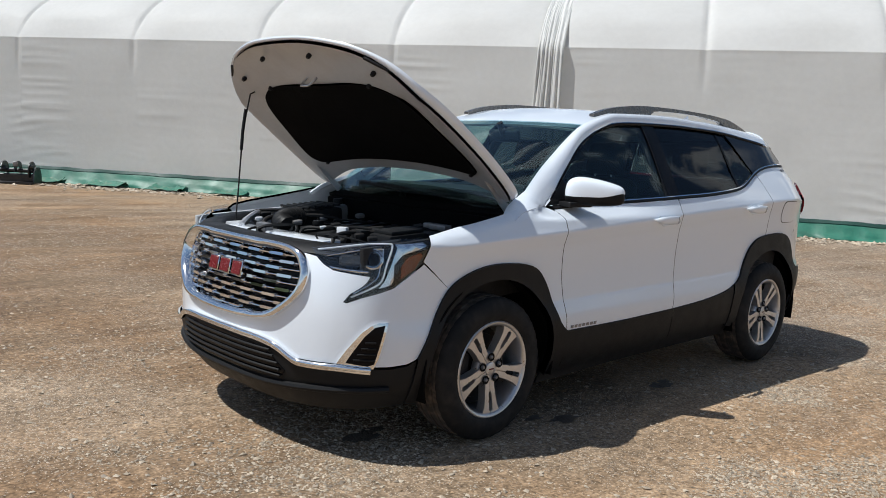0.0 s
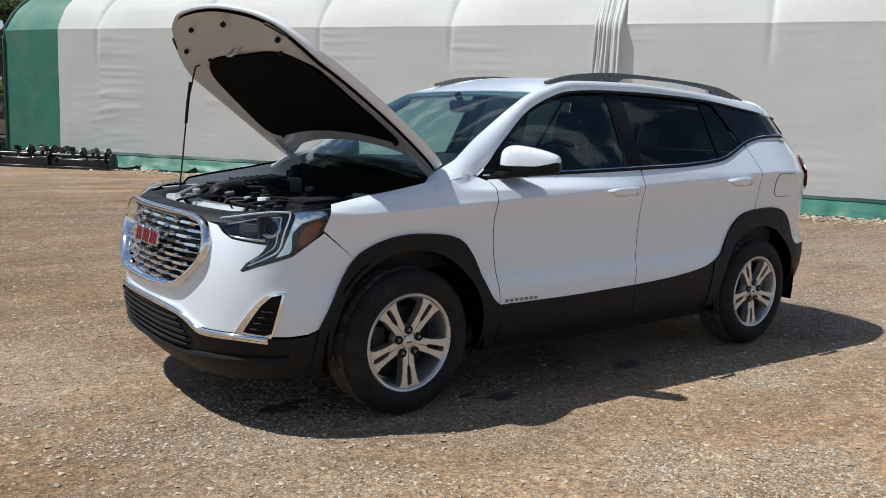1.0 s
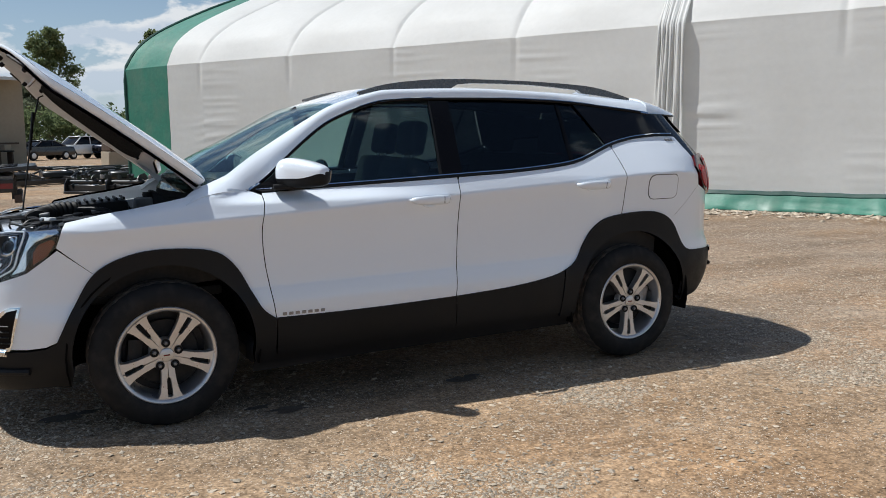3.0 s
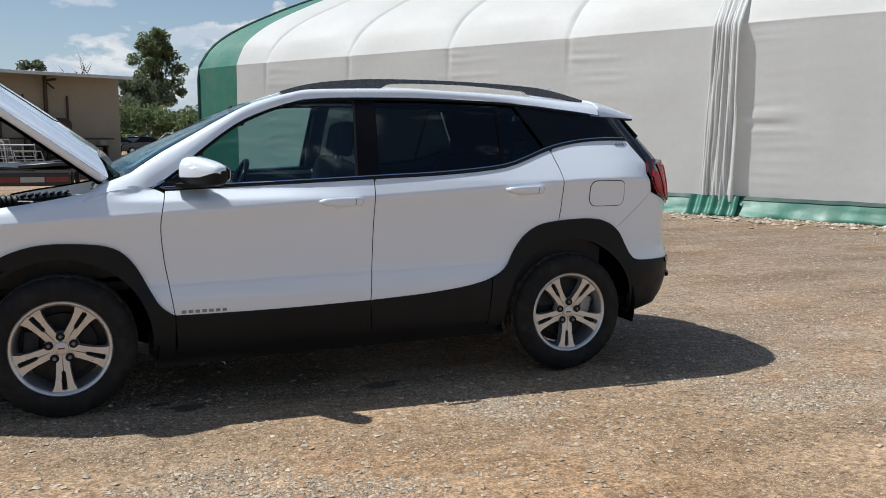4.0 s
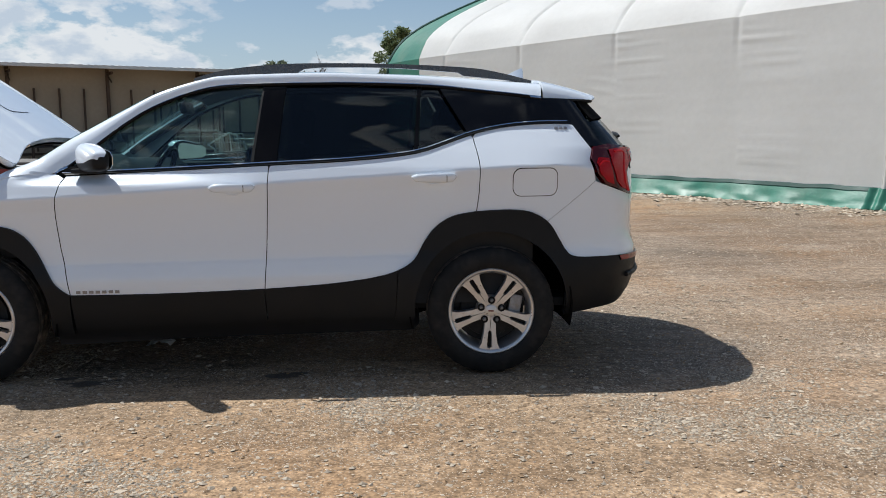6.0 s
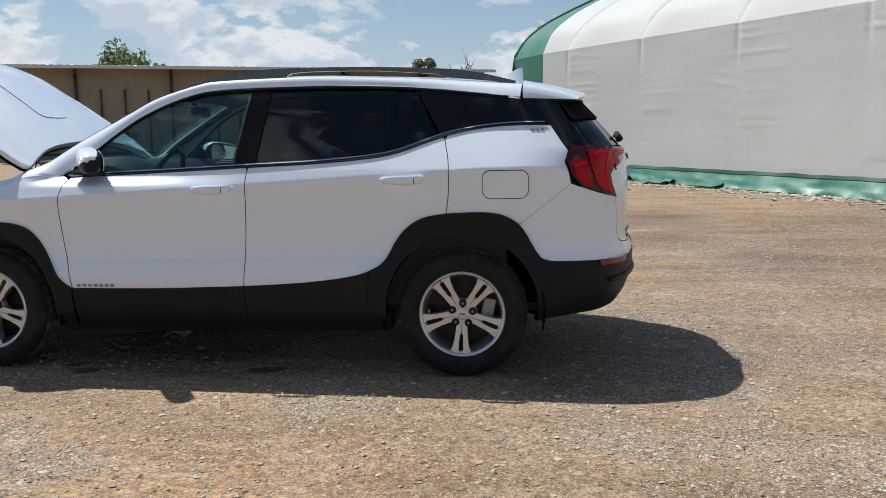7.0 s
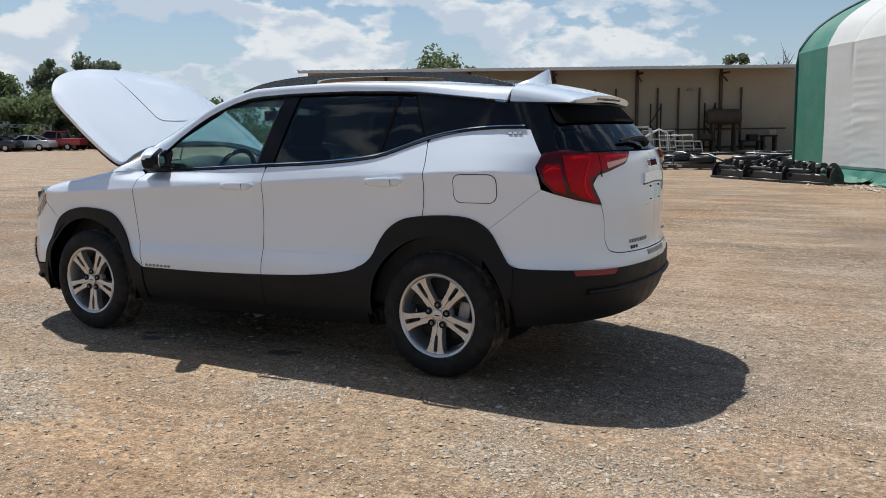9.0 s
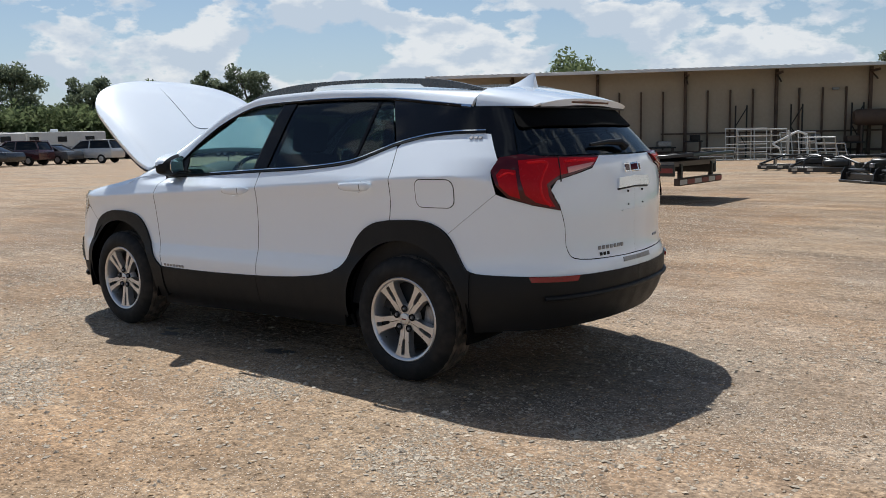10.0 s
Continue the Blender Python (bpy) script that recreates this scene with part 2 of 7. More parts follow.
def ground_material():
    """Packed dirt with drifts of gravel, wheel-worn streaks and loose chips."""
    m, n, l, p = nodes_of("dry_dirt_and_gravel")
    o = n.new("ShaderNodeTexCoord").outputs["Object"]

    def tex(scale, detail, stretch=None, turn=0.0):
        t = n.new("ShaderNodeTexNoise")
        t.inputs["Scale"].default_value, t.inputs["Detail"].default_value = scale, detail
        if stretch:
            mp = n.new("ShaderNodeMapping")
            mp.inputs["Scale"].default_value, mp.inputs["Rotation"].default_value[2] = stretch, turn
            l.new(o, mp.inputs["Vector"])
            l.new(mp.outputs[0], t.inputs["Vector"])
        else:
            l.new(o, t.inputs["Vector"])
        return t.outputs["Fac"]

    def grade(v, lo, hi, a, b):
        r = n.new("ShaderNodeValToRGB")
        r.color_ramp.elements[0].position, r.color_ramp.elements[1].position = lo, hi
        r.color_ramp.elements[0].color, r.color_ramp.elements[1].color = (*a, 1), (*b, 1)
        l.new(v, r.inputs[0])
        return r.outputs[0]

    def calc(op, a, b):
        k = n.new("ShaderNodeMath")
        k.operation = op
        for i, v in enumerate((a, b)):
            if isinstance(v, (int, float)):
                k.inputs[i].default_value = v
            else:
                l.new(v, k.inputs[i])
        return k.outputs[0]

    c = grade(tex(0.42, 5), 0.36, 0.64, (0.336, 0.216, 0.121), (0.300, 0.226, 0.153))
    c = stir(n, l, c, (0.382, 0.278, 0.182), grade(tex(1.7, 7), 0.46, 0.66, (0, 0, 0), (0.7, 0.7, 0.7)))
    c = stir(n, l, c, grade(tex(1.0, 6, (0.45, 2.2, 1), 0.12), 0.34, 0.62, (0.74, 0.73, 0.72), (1.10, 1.10, 1.10)), 1.0, "MULTIPLY")
    c = stir(n, l, c, grade(tex(11, 8), 0.34, 0.62, (0.78, 0.775, 0.77), (1.10, 1.10, 1.10)), 1.0, "MULTIPLY")
    c = stir(n, l, c, grade(tex(70, 8), 0.34, 0.66, (0.57, 0.56, 0.55), (1.33, 1.33, 1.32)), 1.0, "MULTIPLY")
    c = stir(n, l, c, grade(tex(27, 6), 0.36, 0.64, (0.74, 0.73, 0.72), (1.19, 1.19, 1.19)), 1.0, "MULTIPLY")
    # soil tones by area; the first two also paint in the far ground's self-shadow
    for at, reach, shade in (((-5.5, 8.0, 0.0), 10.5, (0.68, 0.645, 0.61)), ((9.0, 5.0, 0.0), 5.5, (0.83, 0.82, 0.82)), ((8.5, 2.0, 0.0), 7.5, (0.92, 0.965, 1.06)), ((4.0, -6.0, 0.0), 2.6, (0.92, 0.95, 1.0)), ((2.0, -3.6, 0.0), 3.8, (1.05, 1.0, 0.94))):
        far = n.new("ShaderNodeVectorMath")
        far.operation, far.inputs[1].default_value = "DISTANCE", at
        l.new(o, far.inputs[0])
        edge = calc("ADD", calc("DIVIDE", far.outputs["Value"], reach), calc("MULTIPLY", calc("SUBTRACT", tex(0.5, 7), 0.5), 1.6))
        c = stir(n, l, c, grade(edge, 0.6, 1.0, shade, (1, 1, 1)), 1.0, "MULTIPLY")
    # ragged dark patches: damp gravel, and the car's shadow deepened in the colour
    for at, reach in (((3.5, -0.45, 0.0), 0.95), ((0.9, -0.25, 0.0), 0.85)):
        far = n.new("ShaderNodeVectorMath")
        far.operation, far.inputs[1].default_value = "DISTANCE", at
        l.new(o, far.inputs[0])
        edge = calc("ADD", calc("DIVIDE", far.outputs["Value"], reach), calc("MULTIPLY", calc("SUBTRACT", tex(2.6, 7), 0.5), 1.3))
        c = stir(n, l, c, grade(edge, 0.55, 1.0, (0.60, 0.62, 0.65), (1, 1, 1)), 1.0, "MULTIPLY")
    drift = calc("MULTIPLY", grade(tex(0.7, 7), 0.44, 0.62, (0.12, 0.12, 0.12), (1, 1, 1)), 1.0)
    heights = []
    for scale, cut, share in ((48, 0.30, 0.16), (88, 0.36, 0.34), (150, 0.42, 0.40)):
        vor = n.new("ShaderNodeTexVoronoi")
        vor.inputs["Scale"].default_value = scale
        l.new(o, vor.inputs["Vector"])
        bw = n.new("ShaderNodeSeparateColor")
        l.new(vor.outputs["Color"], bw.inputs[0])
        here = calc("MULTIPLY", calc("LESS_THAN", vor.outputs["Distance"], cut), calc("LESS_THAN", bw.outputs[1], calc("MULTIPLY", drift, share)))
        c = stir(n, l, c, grade(bw.outputs[0], 0.1, 0.9, (0.20, 0.155, 0.12), (0.62, 0.53, 0.42)), here)
        heights.append(calc("MULTIPLY", here, calc("SUBTRACT", cut + 0.1, vor.outputs["Distance"])))
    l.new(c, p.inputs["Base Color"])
    p.inputs["Roughness"].default_value = 0.8
    p.inputs["Specular IOR Level"].default_value = 0.25
    h = calc("ADD", calc("ADD", calc("ADD", calc("MULTIPLY", tex(16, 8), 0.9), calc("MULTIPLY", tex(2.6, 5, (0.5, 1.7, 1), 0.25), 2.2)), calc("MULTIPLY", heights[0], 0.9)), calc("MULTIPLY", heights[1], 0.5))
    b = n.new("ShaderNodeBump")
    b.inputs["Distance"].default_value, b.inputs["Strength"].default_value = 0.020, 1.0
    l.new(h, b.inputs["Height"])
    l.new(b.outputs[0], p.inputs["Normal"])
    return m


DIRT = ground_material()

# ---- builders ----
from mathutils import geometry


def thing(name, label, category, group="", at=(0, 0, 0), turn=0.0):
    e = new(name)
    e.empty_display_size = 0.2
    e.matrix_world = pose(*at, 0, 0, turn)
    return tagged(e, label, category, group)


def link(name, me, material, parent, label=""):
    me.materials.append(material)
    ob = new(name, me)
    if parent is not None:
        ob.parent = parent
    return tagged(ob, label)


def part(name, bm, material, parent, label="", flat=False):
    """Links a bmesh as one mesh object under a thing or a part."""
    me = bpy.data.meshes.new(name)
    bmesh.ops.recalc_face_normals(bm, faces=bm.faces)
    bm.to_mesh(me)
    bm.free()
    if not flat:
        me.shade_smooth()
        me.set_sharp_from_angle(angle=radians(38))
    return link(name, me, material, parent, label)


def box(bm, size, at=(0, 0, 0), turn=(0, 0, 0), bevel=0.0, cuts=1, m=None):
    """A box with rounded edges."""
    r = bmesh.ops.create_cube(bm, size=1, matrix=(m or Matrix()) @ pose(*at, *turn) @ Matrix.Diagonal((*size, 1)))
    if bevel:
        edges = list({e for v in r["verts"] for e in v.link_edges})
        bmesh.ops.bevel(bm, geom=edges, offset=bevel, segments=cuts, profile=0.6, affect="EDGES")
    return bm


def tube(bm, points, radius, sides=8, closed=False):
    """A pipe along points; radius: one for all or one for each."""
    pts = [Vector(p) for p in points]
    k = len(pts)
    rad = radius if isinstance(radius, (list, tuple)) else [radius] * k
    rings, side = [], None
    for i, p in enumerate(pts):
        a = pts[(i - 1) % k] if closed or i else p
        b = pts[(i + 1) % k] if closed or i < k - 1 else p
        way = (b - a).normalized()
        if side is None:
            side = way.orthogonal().normalized()
        side = (side - way * side.dot(way)).normalized()
        up = way.cross(side)
        rings.append([bm.verts.new(p + rad[i] * (math.cos(t) * side + math.sin(t) * up)) for t in (2 * math.pi * j / sides for j in range(sides))])
    for i in range(k if closed else k - 1):
        r, s = rings[i], rings[(i + 1) % k]
        for j in range(sides):
            bm.faces.new((r[j], r[(j + 1) % sides], s[(j + 1) % sides], s[j]))
    if not closed:
        bm.faces.new(rings[0][::-1])
        bm.faces.new(rings[-1])
    return bm


def lathe(bm, profile, sides=48, axis="y"):
    """Turns (radius, along) pairs round an axis."""
    rings = []
    for r, h in profile:
        ring = []
        for j in range(sides):
            t = 2 * math.pi * j / sides
            a, b = r * math.cos(t), r * math.sin(t)
            ring.append(bm.verts.new((a, h, b) if axis == "y" else (a, b, h)))
        rings.append(ring)
    for r, s in zip(rings, rings[1:]):
        for j in range(sides):
            bm.faces.new((r[j], r[(j + 1) % sides], s[(j + 1) % sides], s[j]))
    return bm


def prism(bm, outline, depth, m=None):
    """An outline in x, z pushed out along y by depth."""
    m = m or Matrix()
    a = [bm.verts.new(m @ Vector((x, 0, z))) for x, z in outline]
    b = [bm.verts.new(m @ Vector((x, depth, z))) for x, z in outline]
    bm.faces.new(a)
    bm.faces.new(b[::-1])
    for i in range(len(a)):
        j = (i + 1) % len(a)
        bm.faces.new((a[i], b[i], b[j], a[j]))
    return bm


def sheet(name, grid, material, parent, label="", thick=0.01, mirror=False):
    """A curved plate from rows of points, with thickness on the inner side. mirror: the other half of the car as well, in one mesh."""
    g = np.array(grid, float)
    du, dv = np.gradient(g, axis=0), np.gradient(g, axis=1)
    n = np.cross(du, dv)
    n /= np.linalg.norm(n, axis=2, keepdims=True) + 1e-12
    rows, cols = g.shape[:2]
    front, rear = g.reshape(-1, 3), (g - n * thick).reshape(-1, 3)
    faces, q = [], rows * cols
    for i in range(rows - 1):
        for j in range(cols - 1):
            a, b, c, d = i * cols + j, (i + 1) * cols + j, (i + 1) * cols + j + 1, i * cols + j + 1
            faces += [(a, b, c, d), (q + d, q + c, q + b, q + a)]
    rim = [j for j in range(cols)] + [i * cols + cols - 1 for i in range(1, rows)] + [(rows - 1) * cols + j for j in range(cols - 2, -1, -1)] + [i * cols for i in range(rows - 2, 0, -1)]
    verts = [front, rear, front[rim], rear[rim]]
    k = len(rim)
    for i in range(k):
        j = (i + 1) % k
        faces.append((2 * q + i, 2 * q + j, 2 * q + k + j, 2 * q + k + i))
    verts = np.concatenate(verts)
    if mirror:
        m = len(verts)
        verts = np.concatenate([verts, verts * (1, -1, 1)])
        faces += [tuple(v + m for v in f[::-1]) for f in faces]
    me = bpy.data.meshes.new(name)
    me.from_pydata(verts.tolist(), [], faces)
    me.shade_smooth()
    return link(name, me, material, parent, label)


def inside(outline, x, y):
    """True where a point lies well within an outline."""
    hit, near = False, 9.0
    for (x0, y0), (x1, y1) in zip(outline, outline[1:] + outline[:1]):
        if (y0 > y) != (y1 > y) and x < (x1 - x0) * (y - y0) / (y1 - y0) + x0:
            hit = not hit
        d = (x1 - x0) ** 2 + (y1 - y0) ** 2
        t = min(1.0, max(0.0, ((x - x0) * (x1 - x0) + (y - y0) * (y1 - y0)) / d)) if d else 0.0
        near = min(near, math.hypot(x - x0 - t * (x1 - x0), y - y0 - t * (y1 - y0)))
    return hit and near > 0.006


def panel(name, outline, material, parent, label="", lift=0.0, thick=0.012, step=0.07, rise=0.0, sides="near", skin=None, tilt=0.0):
    """A plate cut out of the car's skin by an outline in (along, up), with a rim of its own thickness.
    sides: near; both (two plates); join (both halves in one mesh)."""
    skin = skin or body
    rise = rise or step
    clean = []
    for p in outline:
        if not clean or math.hypot(p[0] - clean[-1][0], p[1] - clean[-1][1]) > 1e-4:
            clean.append((float(p[0]), float(p[1])))
    if math.hypot(clean[0][0] - clean[-1][0], clean[0][1] - clean[-1][1]) < 1e-4:
        clean.pop()
    ring = []
    for p, q in zip(clean, clean[1:] + clean[:1]):
        k = max(1, math.ceil(max(abs(q[0] - p[0]) / step, abs(q[1] - p[1]) / rise)))
        ring += [(p[0] + (q[0] - p[0]) * i / k, p[1] + (q[1] - p[1]) * i / k) for i in range(k)]
    us, zs = [p[0] for p in ring], [p[1] for p in ring]
    pts = list(ring)
    for i in range(math.ceil(min(us) / step), math.floor(max(us) / step) + 1):
        slope = tilt * (i * step - 1.38)
        for j in range(math.ceil((min(zs) - slope) / rise), math.floor((max(zs) - slope) / rise) + 1):
            if inside(clean, i * step, j * rise + slope):
                pts.append((i * step, j * rise + slope))
    n = len(ring)
    uv, _, tri, _, _, _ = geometry.delaunay_2d_cdt([Vector(p) for p in pts], [(i, (i + 1) % n) for i in range(n)], [], 1, 1e-6)
    count = {}
    for t in tri:
        for a, b in zip(t, list(t[1:]) + [t[0]]):
            count[(min(a, b), max(a, b))] = count.get((min(a, b), max(a, b)), 0) + 1
    edge = [e for e, c in count.items() if c == 1]
    tri = [list(t) for t in tri]
    pos, nor = [], []
    for u, z in uv:
        a = skin(u, z)
        n = np.cross(skin(u + 0.004, z) - skin(u - 0.004, z), skin(u, z + 0.004) - skin(u, z - 0.004))
        nor.append(n / (np.linalg.norm(n) + 1e-12))
        pos.append(a)
    pos, nor = np.array(pos), np.array(nor)
    top, low, k = pos + nor * lift, pos + nor * (lift - thick), len(pos)
    faces = []
    for t in tri:
        a, b, c = (top[i] for i in t[:3])
        t = t if np.dot(np.cross(b - a, c - a), nor[t[0]]) > 0 else t[::-1]
        faces += [tuple(t), tuple(i + k for i in t[::-1])]
    verts, vn = [top, low], [nor, -nor]
    extra = []
    for a, b in edge:
        base = 2 * k + len(extra)
        out = np.cross(top[b] - top[a], nor[a])
        mid = pos.mean(0)
        out = out / (np.linalg.norm(out) + 1e-12)
        if np.dot(out, top[a] - mid) < 0:
            out = -out
        extra += [top[a], top[b], low[b], low[a]]
        vn.append(np.array([out] * 4))
        faces.append((base, base + 1, base + 2, base + 3))
    verts = np.concatenate(verts + ([np.array(extra)] if extra else []))
    vn = np.concatenate(vn)
    made = []

    def emit(vv, nn, ff):
        """One welded mesh that keeps the normals of its faces' corners."""
        spots, back = np.unique(np.round(vv, 4), axis=0, return_inverse=True)
        back = back.reshape(-1)
        flat, kept, corner = np.abs(spots[:, 1]) < 2e-4, [], []
        for f in ff:
            g = [int(back[i]) for i in f]
            if len(set(g)) < len(g) or (len(g) == 4 and flat[g].all()):
                continue
            kept.append(g)
            corner += [nn[i] for i in f]
        me = bpy.data.meshes.new(name)
        me.from_pydata(spots.tolist(), [], kept)
        me.shade_smooth()
        rim = set()
        for g in kept:
            if len(g) == 4:
                rim |= {(min(a, b), max(a, b)) for a, b in zip(g, g[1:] + g[:1])}
        hard = me.attributes.new("sharp_edge", "BOOLEAN", "EDGE")
        hard.data.foreach_set("value", [tuple(sorted(e.vertices)) in rim for e in me.edges])
        me.normals_split_custom_set(np.array(corner).tolist())
        made.append(link(name, me, material, parent, label))

    flip = np.array((1, -1, 1))
    if sides == "join":
        m = len(verts)
        emit(np.concatenate([verts, verts * flip]), np.concatenate([vn, vn * flip]), faces + [tuple(i + m for i in f[::-1]) for f in faces])
    else:
        emit(verts, vn, faces)
        if sides == "both":
            emit(verts * flip, vn * flip, [f[::-1] for f in faces])
    return made[0]


def arc(cx, cz, r, a0, a1, n=16):
    return [(cx + r * math.cos(radians(a0 + (a1 - a0) * i / n)), cz + r * math.sin(radians(a0 + (a1 - a0) * i / n))) for i in range(n + 1)]


def curve(points, n=5):
    return [tuple(p) for p in smooth(points, n)]
# plan outline of the near half of the body, from the middle of the nose to the middle of the tail
PLAN = [(-0.925, 0), (-0.92, -0.2), (-0.897, -0.38), (-0.85, -0.55), (-0.775, -0.70), (-0.66, -0.81), (-0.48, -0.877), (-0.2, -0.908),
        (0.2, -0.915), (0.7, -0.908), (1.3, -0.905), (2.0, -0.91), (2.7, -0.915), (3.0, -0.905), (3.24, -0.862), (3.42, -0.775),
        (3.54, -0.64), (3.62, -0.45), (3.665, -0.2), (3.675, 0)]
SIDE = [(0.2, 0.09), (0.28, 0.05), (0.36, 0.02), (0.47, 0.004), (0.55, 0.0), (0.625, 0.014), (0.66, 0.021), (0.8, 0.025), (0.93, 0.017), (0.985, 0.008), (1.02, 0.001), (1.03, 0.0),
        (1.042, 0.003), (1.12, 0.043), (1.2, 0.086), (1.35, 0.17), (1.5, 0.262), (1.57, 0.315), (1.63, 0.37)]
NOSE = [(0.15, 0.16), (0.2, 0.10), (0.28, 0.04), (0.36, 0.01), (0.45, 0.0), (0.62, 0.0), (0.75, 0.015), (0.85, 0.04), (0.92, 0.075), (1.0, 0.14), (1.1, 0.24)]
TAIL = [(0.2, 0.2), (0.3, 0.11), (0.4, 0.04), (0.52, 0.005), (0.62, 0.0), (0.66, 0.008), (0.7, 0.022), (0.8, 0.028), (0.95, 0.024),
        (1.1, 0.036), (1.2, 0.062), (1.25, 0.10), (1.35, 0.19), (1.48, 0.315), (1.6, 0.42)]


def smooth(points, n):
    """A Catmull-Rom curve through the points, n steps to a span."""
    p = np.array([points[0]] + list(points) + [points[-1]], float)
    p[0], p[-1] = 2 * p[1] - p[2], 2 * p[-2] - p[-3]
    out = []
    for i in range(1, len(p) - 2):
        for t in np.arange(n) / n:
            a, b, c, d = p[i - 1], p[i], p[i + 1], p[i + 2]
            out.append(0.5 * (2 * b + (c - a) * t + (2 * a - 5 * b + 4 * c - d) * t * t + (3 * b - a - 3 * c + d) * t**3))
    return np.array(out + [p[-2]])


OUTLINE = smooth(PLAN, 24)
ALONG = np.concatenate([[0], np.cumsum(np.hypot(*np.diff(OUTLINE, axis=0).T))])
ALONG += 1.3 - np.interp(1.3, OUTLINE[:, 0], ALONG)
U0, U1 = ALONG[0], ALONG[-1]
PROFILE = {k: smooth(v, 8) for k, v in (("s", SIDE), ("n", NOSE), ("t", TAIL))}


def ux(x):
    """Where along the outline the body side lies at x."""
    return float(np.interp(x, OUTLINE[:, 0], ALONG))


def uf(y):
    """Where along the outline the nose lies at y (negative: near side)."""
    h = len(OUTLINE) // 2
    return float(np.interp(-abs(y), OUTLINE[:h, 1][::-1], ALONG[:h][::-1]))


def ur(y):
    h = len(OUTLINE) // 2
    return float(np.interp(-abs(y), OUTLINE[h:, 1], ALONG[h:]))


def ease(a, b, v):
    t = min(1.0, max(0.0, (v - a) / (b - a)))
    return t * t * (3 - 2 * t)


UF0, UF1, UR0, UR1 = ux(-0.30), uf(-0.62), ux(2.95), ur(-0.55)


def fender_top(x):
    return float(np.interp(x, [-0.9, -0.45, -0.2, 0.0, 0.2, 0.33, 0.45], [0.96, 0.99, 1.025, 1.055, 1.085, 1.13, 1.2]))


def body(u, z):
    """A point of the body's outer skin, near side: u along the outline, z up."""
    x, y = np.interp(u, ALONG, OUTLINE[:, 0]), np.interp(u, ALONG, OUTLINE[:, 1])
    e = 0.01
    tx = np.interp(u + e, ALONG, OUTLINE[:, 0]) - np.interp(u - e, ALONG, OUTLINE[:, 0])
    ty = np.interp(u + e, ALONG, OUTLINE[:, 1]) - np.interp(u - e, ALONG, OUTLINE[:, 1])
    n = math.hypot(tx, ty) or 1
    nx, ny = ty / n, -tx / n                    # outward on the near side: (-, -) at the nose corner
    wf, wr = ease(UF0, UF1, u) if UF1 > UF0 else 1 - ease(UF1, UF0, u), ease(UR0, UR1, u)
    crease = 0.058 * (x - 1.38) * (1 - wf) * (1 - wr)      # the shoulder rises towards the tail
    zs = z - crease * min(1.0, max(0.0, (z - 0.5) / 0.5)) if z < 1.12 else z - crease * max(0.0, 1 - (z - 1.12) / 0.2)
    ds = np.interp(zs, PROFILE["s"][:, 0], PROFILE["s"][:, 1])
    if x < 0.5:                                            # the fender rolls over to the bonnet gap
        r = max(0.0, (z - (fender_top(x) - 0.04)) / 0.04)
        roll = np.interp(min(zs, 1.13), PROFILE["s"][:, 0], PROFILE["s"][:, 1]) + 0.03 * r**2
        ds = ds * ease(0.3, 0.5, x) + (1 - ease(0.3, 0.5, x)) * roll
    if 0.2 < x < 1.6:                                      # the glasshouse narrows towards the windscreen
        ds += 0.075 * ease(0.2, 0.45, x) * (1 - ease(0.55, 1.55, x)) * ease(1.035, 1.10, z)
    d = ds * (1 - wf) * (1 - wr) + wf * np.interp(z, PROFILE["n"][:, 0], PROFILE["n"][:, 1]) + wr * np.interp(z, PROFILE["t"][:, 0], PROFILE["t"][:, 1])
    return np.array([x - nx * d, y - ny * d, z])

# ---- ground ----
def spaced(lo, hi, fine_lo, fine_hi, cell, growth):
    v = list(np.arange(fine_lo, fine_hi + 1e-6, cell))
    s = cell
    while v[-1] < hi:
        s *= growth
        v.append(v[-1] + s)
    s = cell
    while v[0] > lo:
        s *= growth
        v.insert(0, v[0] - s)
    return v


def ground_height(x, y):
    """Gentle unevenness, flat under the car's wheels."""
    a = 0.016 * noise.noise((x * 0.9, y * 0.9, 0)) + 0.007 * noise.noise((x * 3.1, y * 3.1, 4)) + 0.003 * noise.noise((x * 9, y * 9, 9)) + 0.006 * noise.noise((x * 0.35 - y * 0.04, y * 3.4 + x * 0.4, 12))
    far = max(abs(x - 1.4) / 3.2, abs(y) / 1.5)
    return a * min(1.0, max(0.12, far - 0.6)) - 0.004


gx, gy = spaced(-1500, 1500, -7, 9, 0.09, 1.13), spaced(-1500, 1500, -6, 9, 0.09, 1.13)
verts = [(x, y, ground_height(x, y) if abs(x) < 40 and abs(y) < 40 else 0.0) for x in gx for y in gy]
ny = len(gy)
me = bpy.data.meshes.new("ground")
me.from_pydata(verts, [], [(i * ny + j, (i + 1) * ny + j, (i + 1) * ny + j + 1, i * ny + j + 1) for i in range(len(gx) - 1) for j in range(ny - 1)])
me.shade_smooth()
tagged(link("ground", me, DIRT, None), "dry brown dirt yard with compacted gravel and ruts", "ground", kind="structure")


